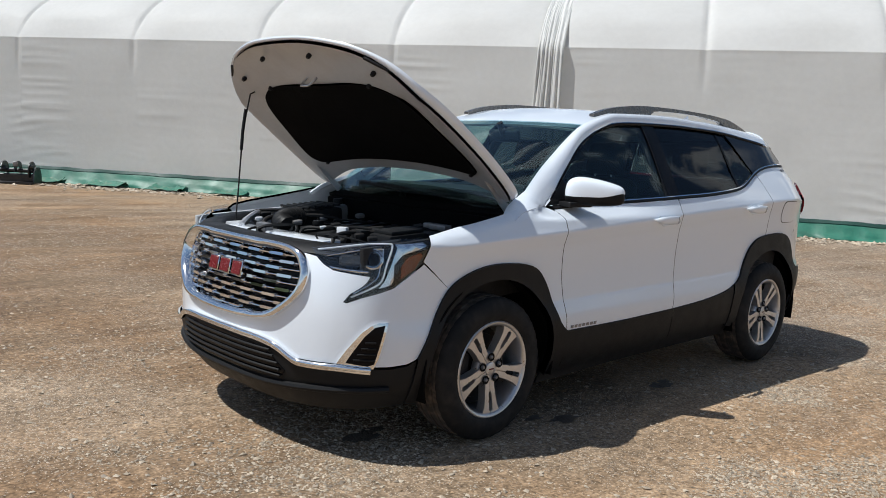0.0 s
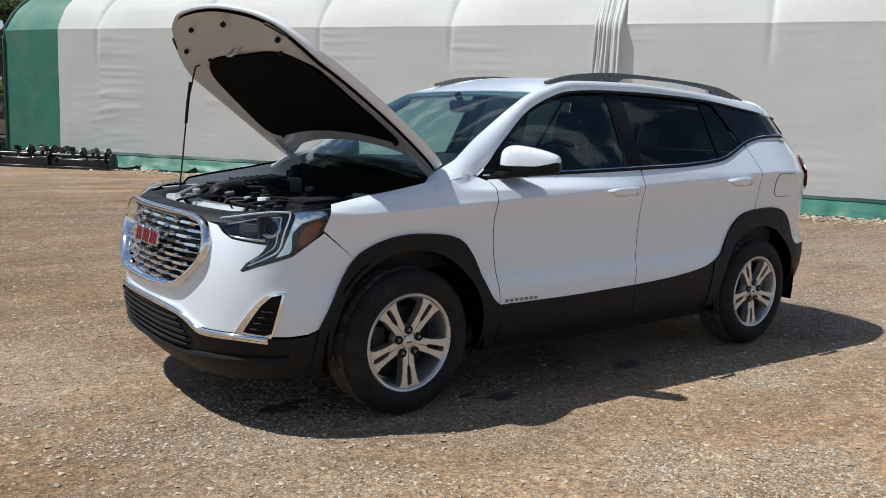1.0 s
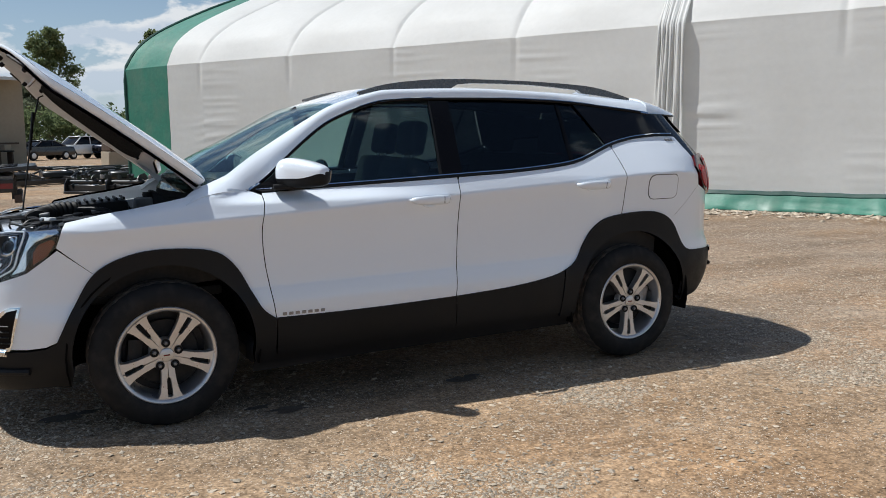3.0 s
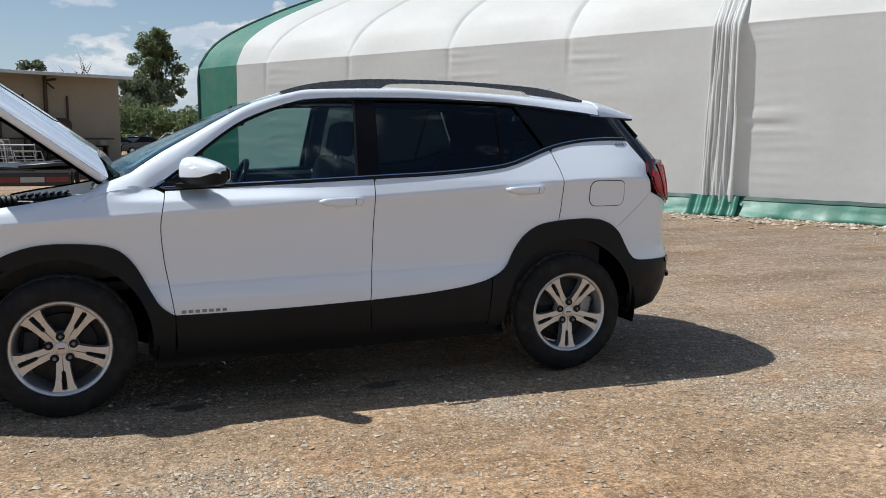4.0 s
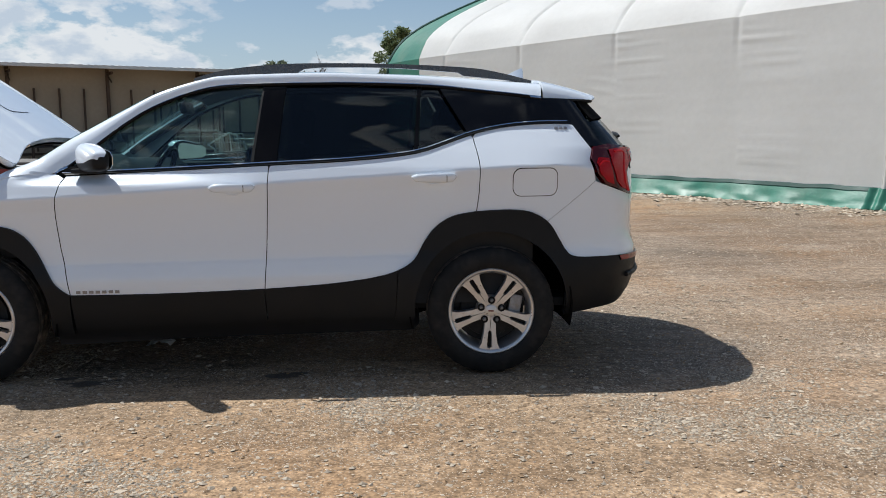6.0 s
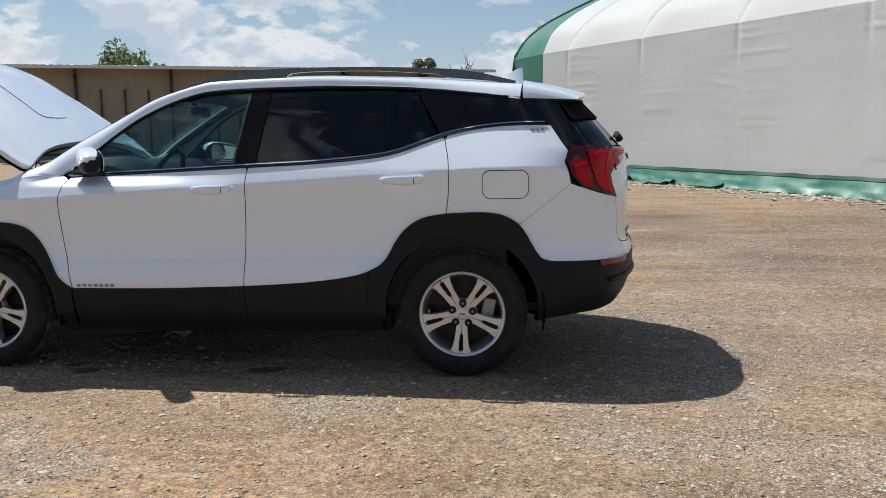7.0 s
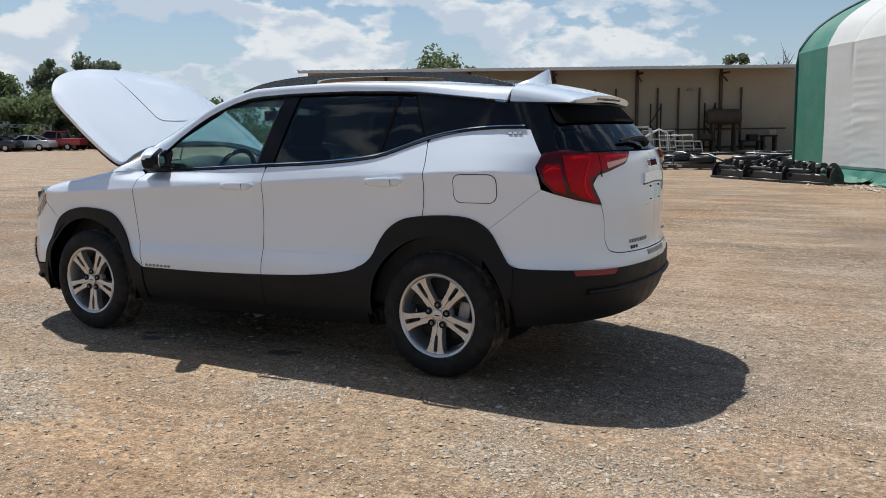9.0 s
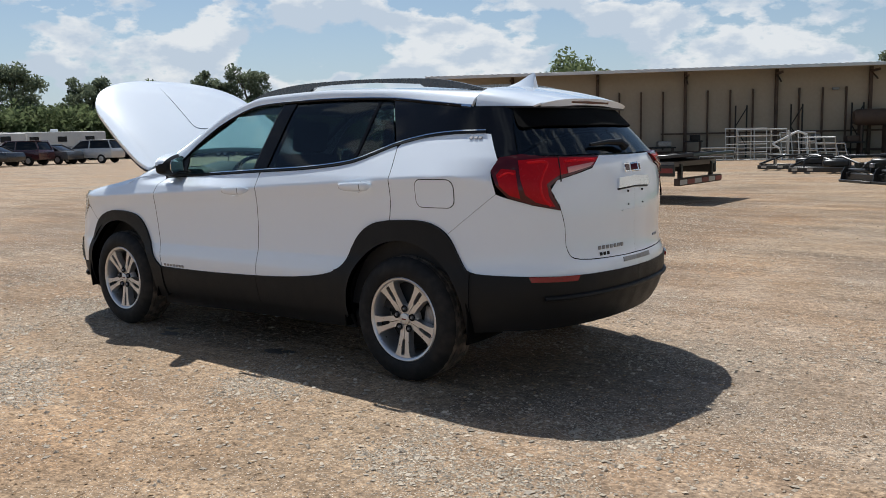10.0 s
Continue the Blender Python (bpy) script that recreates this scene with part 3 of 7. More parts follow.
def pebbles(name, count, where, sizes, material, label, rng):
    """Loose stones, each a small flat lump of its own shape, in one mesh."""
    base = np.array([(1, 0, 0), (-1, 0, 0), (0, 1, 0), (0, -1, 0), (0, 0, 1), (0, 0, -1)], float)
    tri = np.array([(0, 2, 4), (2, 1, 4), (1, 3, 4), (3, 0, 4), (2, 0, 5), (1, 2, 5), (3, 1, 5), (0, 3, 5)])
    xy = [where(rng) for _ in range(count)]
    foot = np.array([(x, y, ground_height(x, y)) for x, y in xy])
    r = sizes[0] * (sizes[1] / sizes[0]) ** (rng.random(count) ** 2.8)
    b = base[None] * (r[:, None, None] * (0.7 + 0.6 * rng.random((count, 1, 3)))) * (1, 1, 0.38) + rng.normal(0, 0.14, (count, 6, 3)) * r[:, None, None]
    t = rng.random(count) * 6.28
    c, s = np.cos(t)[:, None], np.sin(t)[:, None]
    b = np.stack([b[..., 0] * c - b[..., 1] * s, b[..., 0] * s + b[..., 1] * c, b[..., 2]], -1)
    b += foot[:, None, :] + np.stack([0 * r, 0 * r, 0.15 * r], -1)[:, None, :]
    me = bpy.data.meshes.new(name)
    me.from_pydata(b.reshape(-1, 3).tolist(), [], (tri[None] + 6 * np.arange(count)[:, None, None]).reshape(-1, 3).tolist())
    return tagged(link(name, me, material, None), label, "gravel", kind="stuff")


# ---- fabric building ----
DOME_U = Vector((-0.51, 0.86, 0)).normalized()
DOME_N = Vector((-0.86, -0.51, 0)).normalized()
DOME_O = Vector((11.4, 4.2, 0)) - DOME_N * 0.70
RIB, RIB0, DOME_END, DOME_START, BAND, CREASE = 3.115, 0.50, 19.45, -24.0, 17.35, 3.37
arch_low = [(0.0, 0.25), (0.0, 0.31)] + [(0.0, 0.42 + 0.2 * i) for i in range(15)] + [(0.0, CREASE)]
arch_high = curve([(0.0, CREASE), (0.19, 3.66), (0.50, 4.02), (1.0, 4.38), (1.6, 4.70), (2.6, 5.15), (4.0, 5.72), (6.0, 6.4), (8.5, 7.0), (10.0, 7.2), (11.5, 7.0), (14.0, 6.4), (17.0, 5.3), (19.0, 4.38), (19.9, 3.4), (20.0, 0.42)], 4)
arch = np.array(arch_low + arch_high[1:])
arch_len = np.concatenate([[0], np.cumsum(np.hypot(*np.diff(arch, axis=0).T))])


def wall_lean(s):
    """The long wall runs not quite straight."""
    return 0.018 * s * (1 - ease(5.0, 17.0, s)) - 0.08 * ease(5.0, 17.0, s) + 0.10 * max(0.0, s - BAND)


def dome_point(s, v, puff=1.0):
    """A point of the cover: s along the wall, v along the arch."""
    d, z = np.interp(v, arch_len, arch[:, 0]), np.interp(v, arch_len, arch[:, 1])
    e = 0.05
    td, tz = np.interp(v + e, arch_len, arch[:, 0]) - np.interp(v - e, arch_len, arch[:, 0]), np.interp(v + e, arch_len, arch[:, 1]) - np.interp(v - e, arch_len, arch[:, 1])
    k = math.hypot(td, tz) or 1
    nd, nz = -tz / k, td / k
    f = ((s - RIB0) / RIB) % 1.0
    mid = 1 - abs(2 * f - 1) ** 2.2
    up = min(1.0, max(0.0, (z - CREASE + 0.03) / 0.5)) ** 1.2
    hang = ease(2.3, 3.2, z)
    groove = math.exp(-(min(f, 1 - f) * RIB / 0.07) ** 2)
    low = 1 - up
    patch = max(0.0, noise.noise((s * 0.55 + 7, z * 0.35, 1)) - 0.05) * low
    crumple = patch * (abs(math.sin(z * 15 + 5 * noise.noise((s * 0.5, z * 0.6, 2)))) ** 6 * 0.045 * max(0.0, noise.noise((s * 1.1, z * 2.5, 6)) + 0.3) + 0.012 * noise.noise((s * 1.5, z * 9, 5)))
    bay = math.floor((s - RIB0) / RIB)
    zone = ease(0.50, 0.66, f) * (1 - ease(0.955, 0.985, f)) * low
    ridge = max(0.0, 1 - abs(2.6 * noise.noise((bay * 7.3, z * 4.2, 9 + 0.25 * f)))) ** 3
    crumple += 0.020 * zone * ridge * max(0.0, noise.noise((z * 0.9, bay * 3.1, 4)) + 0.30)
    b = puff * (0.09 * up * mid - 0.036 * max(up, 0.6 * hang) * groove + (0.014 - 0.007 * up) * noise.noise((s * 0.7, z * 1.0, 3)) + 0.002 * low * noise.noise((s * 0.4, z * 6.0, 8)) + crumple)
    p = DOME_O + DOME_U * s - DOME_N * (d + nd * b + wall_lean(s))
    return (p.x, p.y, z + nz * b)


def v_at(z):
    half = int(np.argmax(arch[:, 1])) + 1
    return float(np.interp(z, arch[:half, 1], arch_len[:half]))


dome = thing("fabric_building", "long white tarpaulin arched building with green trim", "building")
svals = sorted(set([round(DOME_START + 0.16 * i, 3) for i in range(int((BAND - DOME_START) / 0.16) + 1)] + [BAND] + [round(RIB0 + RIB * k + d, 3) for k in range(-7, 6) for d in (-0.12, -0.08, -0.05, -0.025, 0.0, 0.025, 0.05, 0.08, 0.12) if RIB0 + RIB * k + d < BAND - 0.01]))
vvals = sorted(set(list(np.linspace(0, v_at(CREASE), 76)) + [v_at(CREASE) - 0.012, v_at(CREASE) + 0.012] + list(np.linspace(v_at(CREASE), v_at(5.0), 26)) + list(np.linspace(v_at(5.0), arch_len[-1], 40))))

def membrane(name, grid, material, parent, label=""):
    """A stretched cloth of one layer, from rows of points."""
    rows, cols = len(grid), len(grid[0])
    me = bpy.data.meshes.new(name)
    me.from_pydata([p for r in grid for p in r], [], [(i * cols + j, i * cols + j + 1, (i + 1) * cols + j + 1, (i + 1) * cols + j) for i in range(rows - 1) for j in range(cols - 1)])
    me.shade_smooth()
    return link(name, me, material, parent, label)


membrane("white_cover", [[dome_point(s, v) for v in vvals] for s in svals], FABRIC, dome)
sheet("green_end_band", [[dome_point(s, v, 0.3) for v in vvals] for s in np.linspace(BAND + 0.01, DOME_END, 10)], GREEN, dome, "dark green end band", thick=-0.02)
bm = bmesh.new()
tube(bm, [dome_point(DOME_END - 0.01, v, 0.3) for v in np.linspace(0.0, arch_len[-1], 70)], 0.055, 8)
part("edge_rope", bm, mat("dark_green_rope", (0.014, 0.075, 0.055), 0.6, 0, 0.15, 1.0, 20, 0.002), dome, "dark green laced edge of the cover")
# end wall
bm = bmesh.new()
ring = [bm.verts.new(dome_point(DOME_END - 0.02, v, 0)) for v in np.linspace(0, arch_len[-1], 60)]
bm.faces.new(ring)
part("end_wall", bm, GREEN, dome, "dark green end wall", True)


def skirt_point(s, k):
    """The green skirt hangs from the wall and spreads in folds over the ground."""
    w = 0.05 * noise.noise((s * 1.3, 0, 2)) + 0.03 * noise.noise((s * 4.1, 0, 5))
    d = 0.0 - k * (0.22 + 2.2 * w) - 0.012 + 0.06 * k * noise.noise((s * 2.3, k * 3, 1))
    z = (0.315 + 0.03 * ease(-1.0, 7.0, s)) * (1 - k) ** 1.15 + 0.015 + 0.02 * noise.noise((s * 2.0, k * 2, 7)) * (1 - k)
    p = DOME_O + DOME_U * s - DOME_N * (d + wall_lean(s))
    return (p.x, p.y, z)


sheet("green_skirt", [[skirt_point(s, k) for k in np.linspace(0, 1, 8)[::-1]] for s in np.arange(DOME_START, BAND, 0.10)], GREEN, dome, "crumpled green ground skirt", thick=-0.01)

HEM = mat("dark_green_hem", (0.012, 0.062, 0.048), 0.55, 0, 0.15, 1.0, 20, 0.002)
rows = []
for s in np.arange(DOME_START, BAND, 0.10):
    a, b = Vector(skirt_point(s, 0.0)), Vector(skirt_point(s, 0.13))
    rows.append([tuple(b + DOME_N * 0.016), tuple(a + DOME_N * 0.012 + Vector((0, 0, 0.012)))])
sheet("skirt_hem", rows, HEM, dome, "dark green hem along the skirt", thick=-0.006)

# ---- shed ----
SHED_SLOPE = 0.53


def shed_y(x):
    return 41.75 + SHED_SLOPE * (x + 5)


shed = thing("storage_shed", "long beige shed with overhanging metal roof", "building", at=(-11.6, shed_y(-11.6), 0), turn=math.degrees(math.atan(SHED_SLOPE)))
half = 13.2
bm = bmesh.new()
box(bm, (2 * half + 0.3, 0.3, 4.6), (0.15, 1.8, 2.3))
part("wall", bm, BEIGE, shed)
for k in (-1, 1):
    bm = bmesh.new()
    box(bm, (0.3, 7.0, 4.6), (k * (half - 0.15) + (0.3 if k > 0 else 0.0), 5.45, 2.3))
    part("end_wall", bm, BEIGE, shed)
rows = []
for i in range(int(2 * (half + 0.3) / 0.09)):
    x = -half - 0.3 + i * 0.09
    w = 0.022 * (1 if i % 4 in (0, 1) else 0)
    rows.append([(x, -0.1, 4.62 + w), (x, 9.0, 5.25 + w)])
sheet("roof", rows, ROOFMETAL, shed, "pale corrugated metal roof", thick=0.03)
bm = bmesh.new()
box(bm, (2 * half + 0.5, 0.05, 0.16), (0, -0.08, 4.55), bevel=0.006)
part("fascia", bm, ROOFMETAL, shed)

# ---- the car ----
car = thing("suv", "white compact suv with its bonnet propped open", "car")
BELT = [(0.46, 1.10), (1.0, 1.124), (1.55, 1.15), (1.95, 1.168), (2.29, 1.20), (2.45, 1.243), (2.61, 1.298), (2.8, 1.338), (3.0, 1.354), (3.19, 1.355)]
belt = np.array(curve(BELT, 6))


def belt_z(x, off=0.0):
    return float(np.interp(x, belt[:, 0], belt[:, 1])) + off


def belt_run(a, b, off, n=14):
    return [(a + (b - a) * i / n, belt_z(a + (b - a) * i / n, off)) for i in range(n + 1)]


G = 0.0022
door_f = curve([(0.495, 1.075), (0.468, 0.92), (0.478, 0.75), (0.495, 0.64), (0.52, 0.475)], 4)
door_b = curve([(1.518, 0.492), (1.53, 0.67), (1.54, 0.88), (1.552, 1.118)], 4)
door_r = curve([(2.636, 0.885), (2.65, 0.99), (2.652, 1.14), (2.625, 1.272)], 4)
clad_sill = curve([(0.52, 0.472), (1.02, 0.474), (1.518, 0.489)], 5)
clad_rise = curve([(1.518, 0.489), (1.84, 0.51), (2.08, 0.54), (2.22, 0.578), (2.305, 0.635), (2.36, 0.73), (2.42, 0.805), (2.51, 0.86), (2.636, 0.884)], 4)
clad_rear = curve([(2.636, 0.884), (2.82, 0.89), (2.94, 0.872), (3.03, 0.815), (3.09, 0.72), (3.135, 0.65), (3.19, 0.629)], 4)
clad_front = curve([(-0.473, 0.456), (-0.40, 0.60), (-0.32, 0.735), (-0.227, 0.803), (-0.08, 0.845), (0.10, 0.846), (0.25, 0.818), (0.34, 0.735), (0.41, 0.60), (0.455, 0.525), (0.52, 0.472)], 4)


def shift(points, du, dz=0.0):
    return [(u + du, z + dz) for u, z in points]


fender_line = curve([(0.30, 1.117), (0.2, 1.097), (0.1, 1.075), (-0.1, 1.04), (-0.25, 1.018), (-0.41, 0.988)], 4)
seam_front = [(-0.447, 0.868), (-0.30, 0.750)]
head_back = curve([(-0.418, 0.972), (-0.432, 0.93), (-0.452, 0.88)], 3)
# front wing
wing = [p for p in clad_front if p[0] > -0.295]
panel("front_wing", [seam_front[1]] + wing[:-1] + shift(door_f[::-1], -G) + [(0.455, 1.092), (0.41, 1.105), (0.35, 1.113)] + fender_line + head_back[:], WHITE, car, "white front wing", sides="both", step=0.06, rise=0.0115, tilt=0.058)
# doors
panel("front_door", shift(door_f, G) + shift(clad_sill[1:-1], 0, G) + shift(door_b, -G) + belt_run(1.548, 0.50, -0.017), WHITE, car, "white front door", sides="both", step=0.05, rise=0.0115, tilt=0.058)
panel("rear_door", shift(door_b[::-1], G) + shift(clad_rise[1:-1], 0, G) + shift(door_r, -G) + belt_run(2.615, 1.562, -0.017), WHITE, car, "white rear door", sides="both", step=0.06, rise=0.0115, tilt=0.058)
tail_edge = [(3.302, 1.035), (3.292, 1.075), (3.272, 1.148), (3.305, 1.205)]
bump_seam = [(3.022, 0.826), (3.302, 1.035)]
quarter = [p for p in clad_rear if p[0] < 3.015]
panel("rear_quarter", shift(door_r[::-1], G) + shift(quarter[1:], 0, G) + shift(bump_seam, 0, 0.001) + tail_edge[1:] + [(3.285, 1.24), (3.235, 1.335)] + belt_run(3.19, 2.64, -0.015), WHITE, car, "white rear quarter panel", sides="both", step=0.06, rise=0.0115, tilt=0.058)
# rear bumper, white above and black below
bumper_low = curve([(3.19, 0.629), (3.45, 0.622), (3.77, 0.612), (4.10, 0.607), (U1, 0.607)], 5)
hatch_foot = curve([(3.645, 0.975), (3.68, 0.864), (3.696, 0.74), (3.78, 0.688), (4.13, 0.675), (U1, 0.675)], 4)
tail_foot = [(3.302, 1.035), (3.36, 1.015), (3.495, 0.978), (3.645, 0.948)]
bump_side = [p for p in clad_rear if p[0] > 3.028]
panel("rear_bumper", shift(bump_seam[:1], 0, -0.001) + shift(bump_side, 0, G) + bumper_low[1:] + shift(hatch_foot[::-1], 0, -G)[:-1] + shift(tail_foot[::-1], 0, -0.001), WHITE, car, "white rear bumper top", sides="join", step=0.05)
lower_rear = [(3.15, 0.318), (3.36, 0.335), (3.6, 0.335), (3.9, 0.335), (U1, 0.335)]
panel("rear_lower_bumper", curve([(3.19, 0.629), (3.45, 0.622), (3.77, 0.612), (4.10, 0.607), (U1, 0.607)], 5) + lower_rear[::-1] + [(3.12, 0.36), (3.12, 0.63)], BLACK, car, "black textured plastic lower bumper", lift=0.006, sides="join", step=0.05)
# tailgate
panel("tailgate", shift(hatch_foot, G, G) + [(U1, 1.212), (3.97, 1.215)] + [(3.90, 1.152), (3.64, 1.098), (3.60, 1.05)], WHITE, car, "white tailgate", sides="join", step=0.05)
# wheel-arch and sill cladding
inner_f = arc(0.0, 0.36, 0.415, -24, 202, 30)
inner_r = arc(2.715, 0.365, 0.412, -22, 200, 30)
panel("front_arch_cladding", clad_front + [(0.515, 0.262), (0.42, 0.25)] + inner_f[2:-2] + [(-0.43, 0.24), (-0.50, 0.25)], BLACK, car, "black textured plastic arch", lift=0.014, thick=0.04, sides="both", step=0.05)
panel("rear_arch_cladding", [(2.22, 0.582)] + [p for p in clad_rise if p[0] > 2.23] + clad_rear[1:-1] + [(3.16, 0.63), (3.15, 0.322), (3.105, 0.315)] + inner_r[2:-2] + [(2.27, 0.30), (2.20, 0.31)], BLACK, car, "black textured plastic arch", lift=0.014, thick=0.04, sides="both", step=0.05)
panel("front_door_cladding", shift(clad_sill, G)[:-1] + [(1.515, 0.489), (1.522, 0.31), (0.53, 0.285)], BLACK, car, "black door cladding", lift=0.008, sides="both", step=0.05)
panel("rear_door_cladding", [p for p in clad_rise if p[0] < 2.21] + [(2.215, 0.577), (2.20, 0.325), (1.528, 0.312)], BLACK, car, "black door cladding", lift=0.008, sides="both", step=0.05)
panel("sill", [(0.42, 0.30), (2.30, 0.34), (2.30, 0.23), (0.42, 0.19)], BLACK, car, "black sill", lift=-0.015, sides="both", step=0.08)
# front bumper
grille_out = curve([(U0, 0.918), (-1.28, 0.917), (-1.12, 0.909), (-1.04, 0.885), (-1.005, 0.845), (-0.992, 0.796), (-1.014, 0.721), (-1.098, 0.642), (-1.197, 0.592), (-1.379, 0.572), (U0, 0.566)], 4)
head_low = [(-1.017, 0.918), (-0.975, 0.885), (-0.933, 0.858), (-0.875, 0.835), (-0.74, 0.822), (-0.70, 0.818), (-0.715, 0.795), (-0.738, 0.774), (-0.79, 0.742), (-0.816, 0.708), (-0.80, 0.704), (-0.736, 0.728), (-0.65, 0.752), (-0.585, 0.773), (-0.52, 0.818), (-0.452, 0.88)]
chrome_line = curve([(U0, 0.512), (-1.40, 0.512), (-1.25, 0.508), (-1.14, 0.49), (-1.04, 0.446), (-0.98, 0.438), (-0.82, 0.440), (-0.687, 0.432)], 4)
bumper_f = [p for p in clad_front if p[0] < -0.308]
panel("front_bumper", [(U0, 0.566), (U0, 0.512)] + chrome_line[1:] + [(-0.60, 0.43), (-0.52, 0.437)] + bumper_f + shift(seam_front[::-1], -0.0012) + shift(head_low[::-1], 0, -G)[1:-1] + [p for i, p in enumerate(grille_out) if p[1] < 0.893 and i < len(grille_out) - 1], WHITE, car, "white front bumper", sides="join", step=0.04)
lip_low = [(-0.50, 0.24), (-0.60, 0.235), (-0.9, 0.215), (-1.2, 0.20), (U0, 0.20)]
panel("front_lower_bumper", [(U0, 0.50)] + shift(chrome_line, 0, -0.012)[1:] + [(-0.60, 0.42), (-0.52, 0.428), (-0.475, 0.452)] + lip_low, BLACK, car, "black textured plastic lower bumper", lift=0.004, sides="join", step=0.05)

# bonnet, propped open
HOOD_FROM, HOOD_TO, HOOD_TURN = (0.27, 1.11), (0.254, 1.166), 44.0


def swing(p):
    c, s = math.cos(radians(HOOD_TURN)), math.sin(radians(HOOD_TURN))
    x, z = p[0] - HOOD_FROM[0], p[2] - HOOD_FROM[1]
    return np.array([HOOD_TO[0] + x * c + z * s, p[1], HOOD_TO[1] - x * s + z * c])


hood_mid = np.array(curve([(-1.0, 0.89), (-0.90, 0.945), (-0.8, 0.985), (-0.6, 1.035), (-0.2, 1.10), (0.2, 1.15), (0.5, 1.18)], 6))


def hood_closed(x, y, drop=0.0):
    e = min(1.0, abs(y) / 0.76)
    z = np.interp(x, hood_mid[:, 0], hood_mid[:, 1]) - 0.035 * e**2 - 0.03 * e**8
    z -= 0.008
    return np.array([x, y, z - drop])


def hood_skin(x, y):
    return swing(hood_closed(x, y))


hood_edge = [(-0.878, 0.0), (-0.868, -0.2), (-0.83, -0.37), (-0.77, -0.53), (-0.65, -0.693), (-0.46, -0.792), (-0.15, -0.825), (0.1, -0.82), (0.225, -0.797), (0.262, -0.75), (0.225, -0.66), (0.165, -0.48), (0.132, -0.22), (0.125, 0.0)]
hood_line = curve(hood_edge, 4)
panel("bonnet", hood_line, WHITE, car, "white bonnet propped open", thick=0.012, step=0.06, sides="join", skin=hood_skin)


def bulge_skin(x, y):
    """The raised middle of the bonnet, fading out towards the nose."""
    return swing(hood_closed(x, y, -0.003 * ease(-0.80, -0.45, x)))


panel("bonnet_bulge", [(-0.76, 0.0), (-0.72, -0.115), (-0.17, -0.150), (-0.145, -0.135), (-0.13, -0.11), (-0.125, 0.0)], WHITE, car, "raised middle of the bonnet", lift=0.0006, thick=0.012, step=0.05, sides="join", skin=bulge_skin)


def under_skin(x, y):
    """The inner frame of the bonnet, pressed into ribs."""
    rib = 0.010 * ease(0.03, 0.0, abs(abs(y) - 0.60)) * ease(-0.70, -0.60, x) * (1 - ease(0.0, 0.1, x))
    return swing(hood_closed(x, y, 0.0365 - 0.0225 * ease(0.52, 0.80, -x) - rib))


inset = [(x * 0.984 + 0.002, y * 0.976) for x, y in hood_line]
panel("inner_frame", inset, SHADEDWHITE, car, "white painted inner bonnet frame", lift=-0.002, thick=0.014, step=0.05, sides="join", skin=under_skin)
pad_line = curve([(-0.56, 0.0), (-0.56, -0.34), (-0.52, -0.50), (-0.42, -0.60), (-0.2, -0.66), (-0.02, -0.69), (0.065, -0.66), (0.085, -0.56), (0.05, -0.25), (0.04, 0.0)], 4)


def pad_skin(x, y):
    q = 0.012 * math.sin(x * 9) * math.cos(y * 7)
    return swing(hood_closed(x, y, 0.050 + q * 0.5))


panel("insulation_pad", pad_line, PAD, car, "black felt insulation pad", lift=0.0, thick=0.012, step=0.05, sides="join", skin=pad_skin)
# side flange of the bonnet
flange = [p for p in hood_line if p[0] < 0.2 or p[1] < -0.70]
for k in (1, -1):
    rows = []
    for x, y in flange:
        deep = 0.36 + 0.64 * ease(-0.80, -0.52, x)
        rows.append([swing(hood_closed(x * (1 - a * deep), y * (1 - b * deep) * k, c * deep)) for a, b, c in ((0, 0, 0.001), (0.001, 0.002, 0.013), (0.005, 0.007, 0.027), (0.030, 0.046, 0.0375))])
    sheet("bonnet_flange", rows[::k], WHITE, car, "white bonnet edge", thick=0.003)
for x, y in ((-0.77, -0.20), (-0.77, 0.20), (-0.55, -0.42), (-0.55, 0.42), (0.09, -0.60), (0.09, 0.60), (-0.64, -0.55), (-0.64, 0.55)):
    bm = bmesh.new()
    c = swing(hood_closed(x, y, 0.045))
    d = swing(hood_closed(x, y, 0.068))
    tube(bm, [c, (c + d) / 2, d], [0.011, 0.013, 0.009], 8)
    part("bump_stop", bm, BLACK, car, "black rubber bump stop")
# seal strips along the front corners
for k in (1, -1):
    for run in (((-0.73, -0.565), (-0.66, -0.65), (-0.55, -0.715), (-0.42, -0.755), (-0.30, -0.768)),):
        bm = bmesh.new()
        tube(bm, [swing(hood_closed(x, y * k, 0.034)) for x, y in run], 0.008, 6)
        part("rubber_seal", bm, BLACK, car, "black rubber seal")
bm = bmesh.new()
loop = [(-0.60, -0.042, 0.03), (-0.60, -0.040, 0.09), (-0.60, -0.032, 0.105), (-0.60, 0.032, 0.105), (-0.60, 0.040, 0.09), (-0.60, 0.042, 0.03)]
tube(bm, [swing(hood_closed(x, y, d)) for x, y, d in loop], 0.006, 8)
part("striker", bm, ALLOY, car, "bare steel bonnet striker")
bm = bmesh.new()
tube(bm, [swing(hood_closed(-0.53, 0.60, 0.05)), swing(hood_closed(-0.54, 0.60, 0.075)), (-0.50, 0.585, 1.40), (-0.55, 0.53, 1.10), (-0.58, 0.50, 0.93)], 0.0045, 8)
part("prop_rod", bm, DARKMETAL, car, "thin black prop rod")
bm = bmesh.new()
tube(bm, [(-0.483, 0.588, 1.52), (-0.50, 0.585, 1.40), (-0.515, 0.57, 1.30)], 0.009, 8)
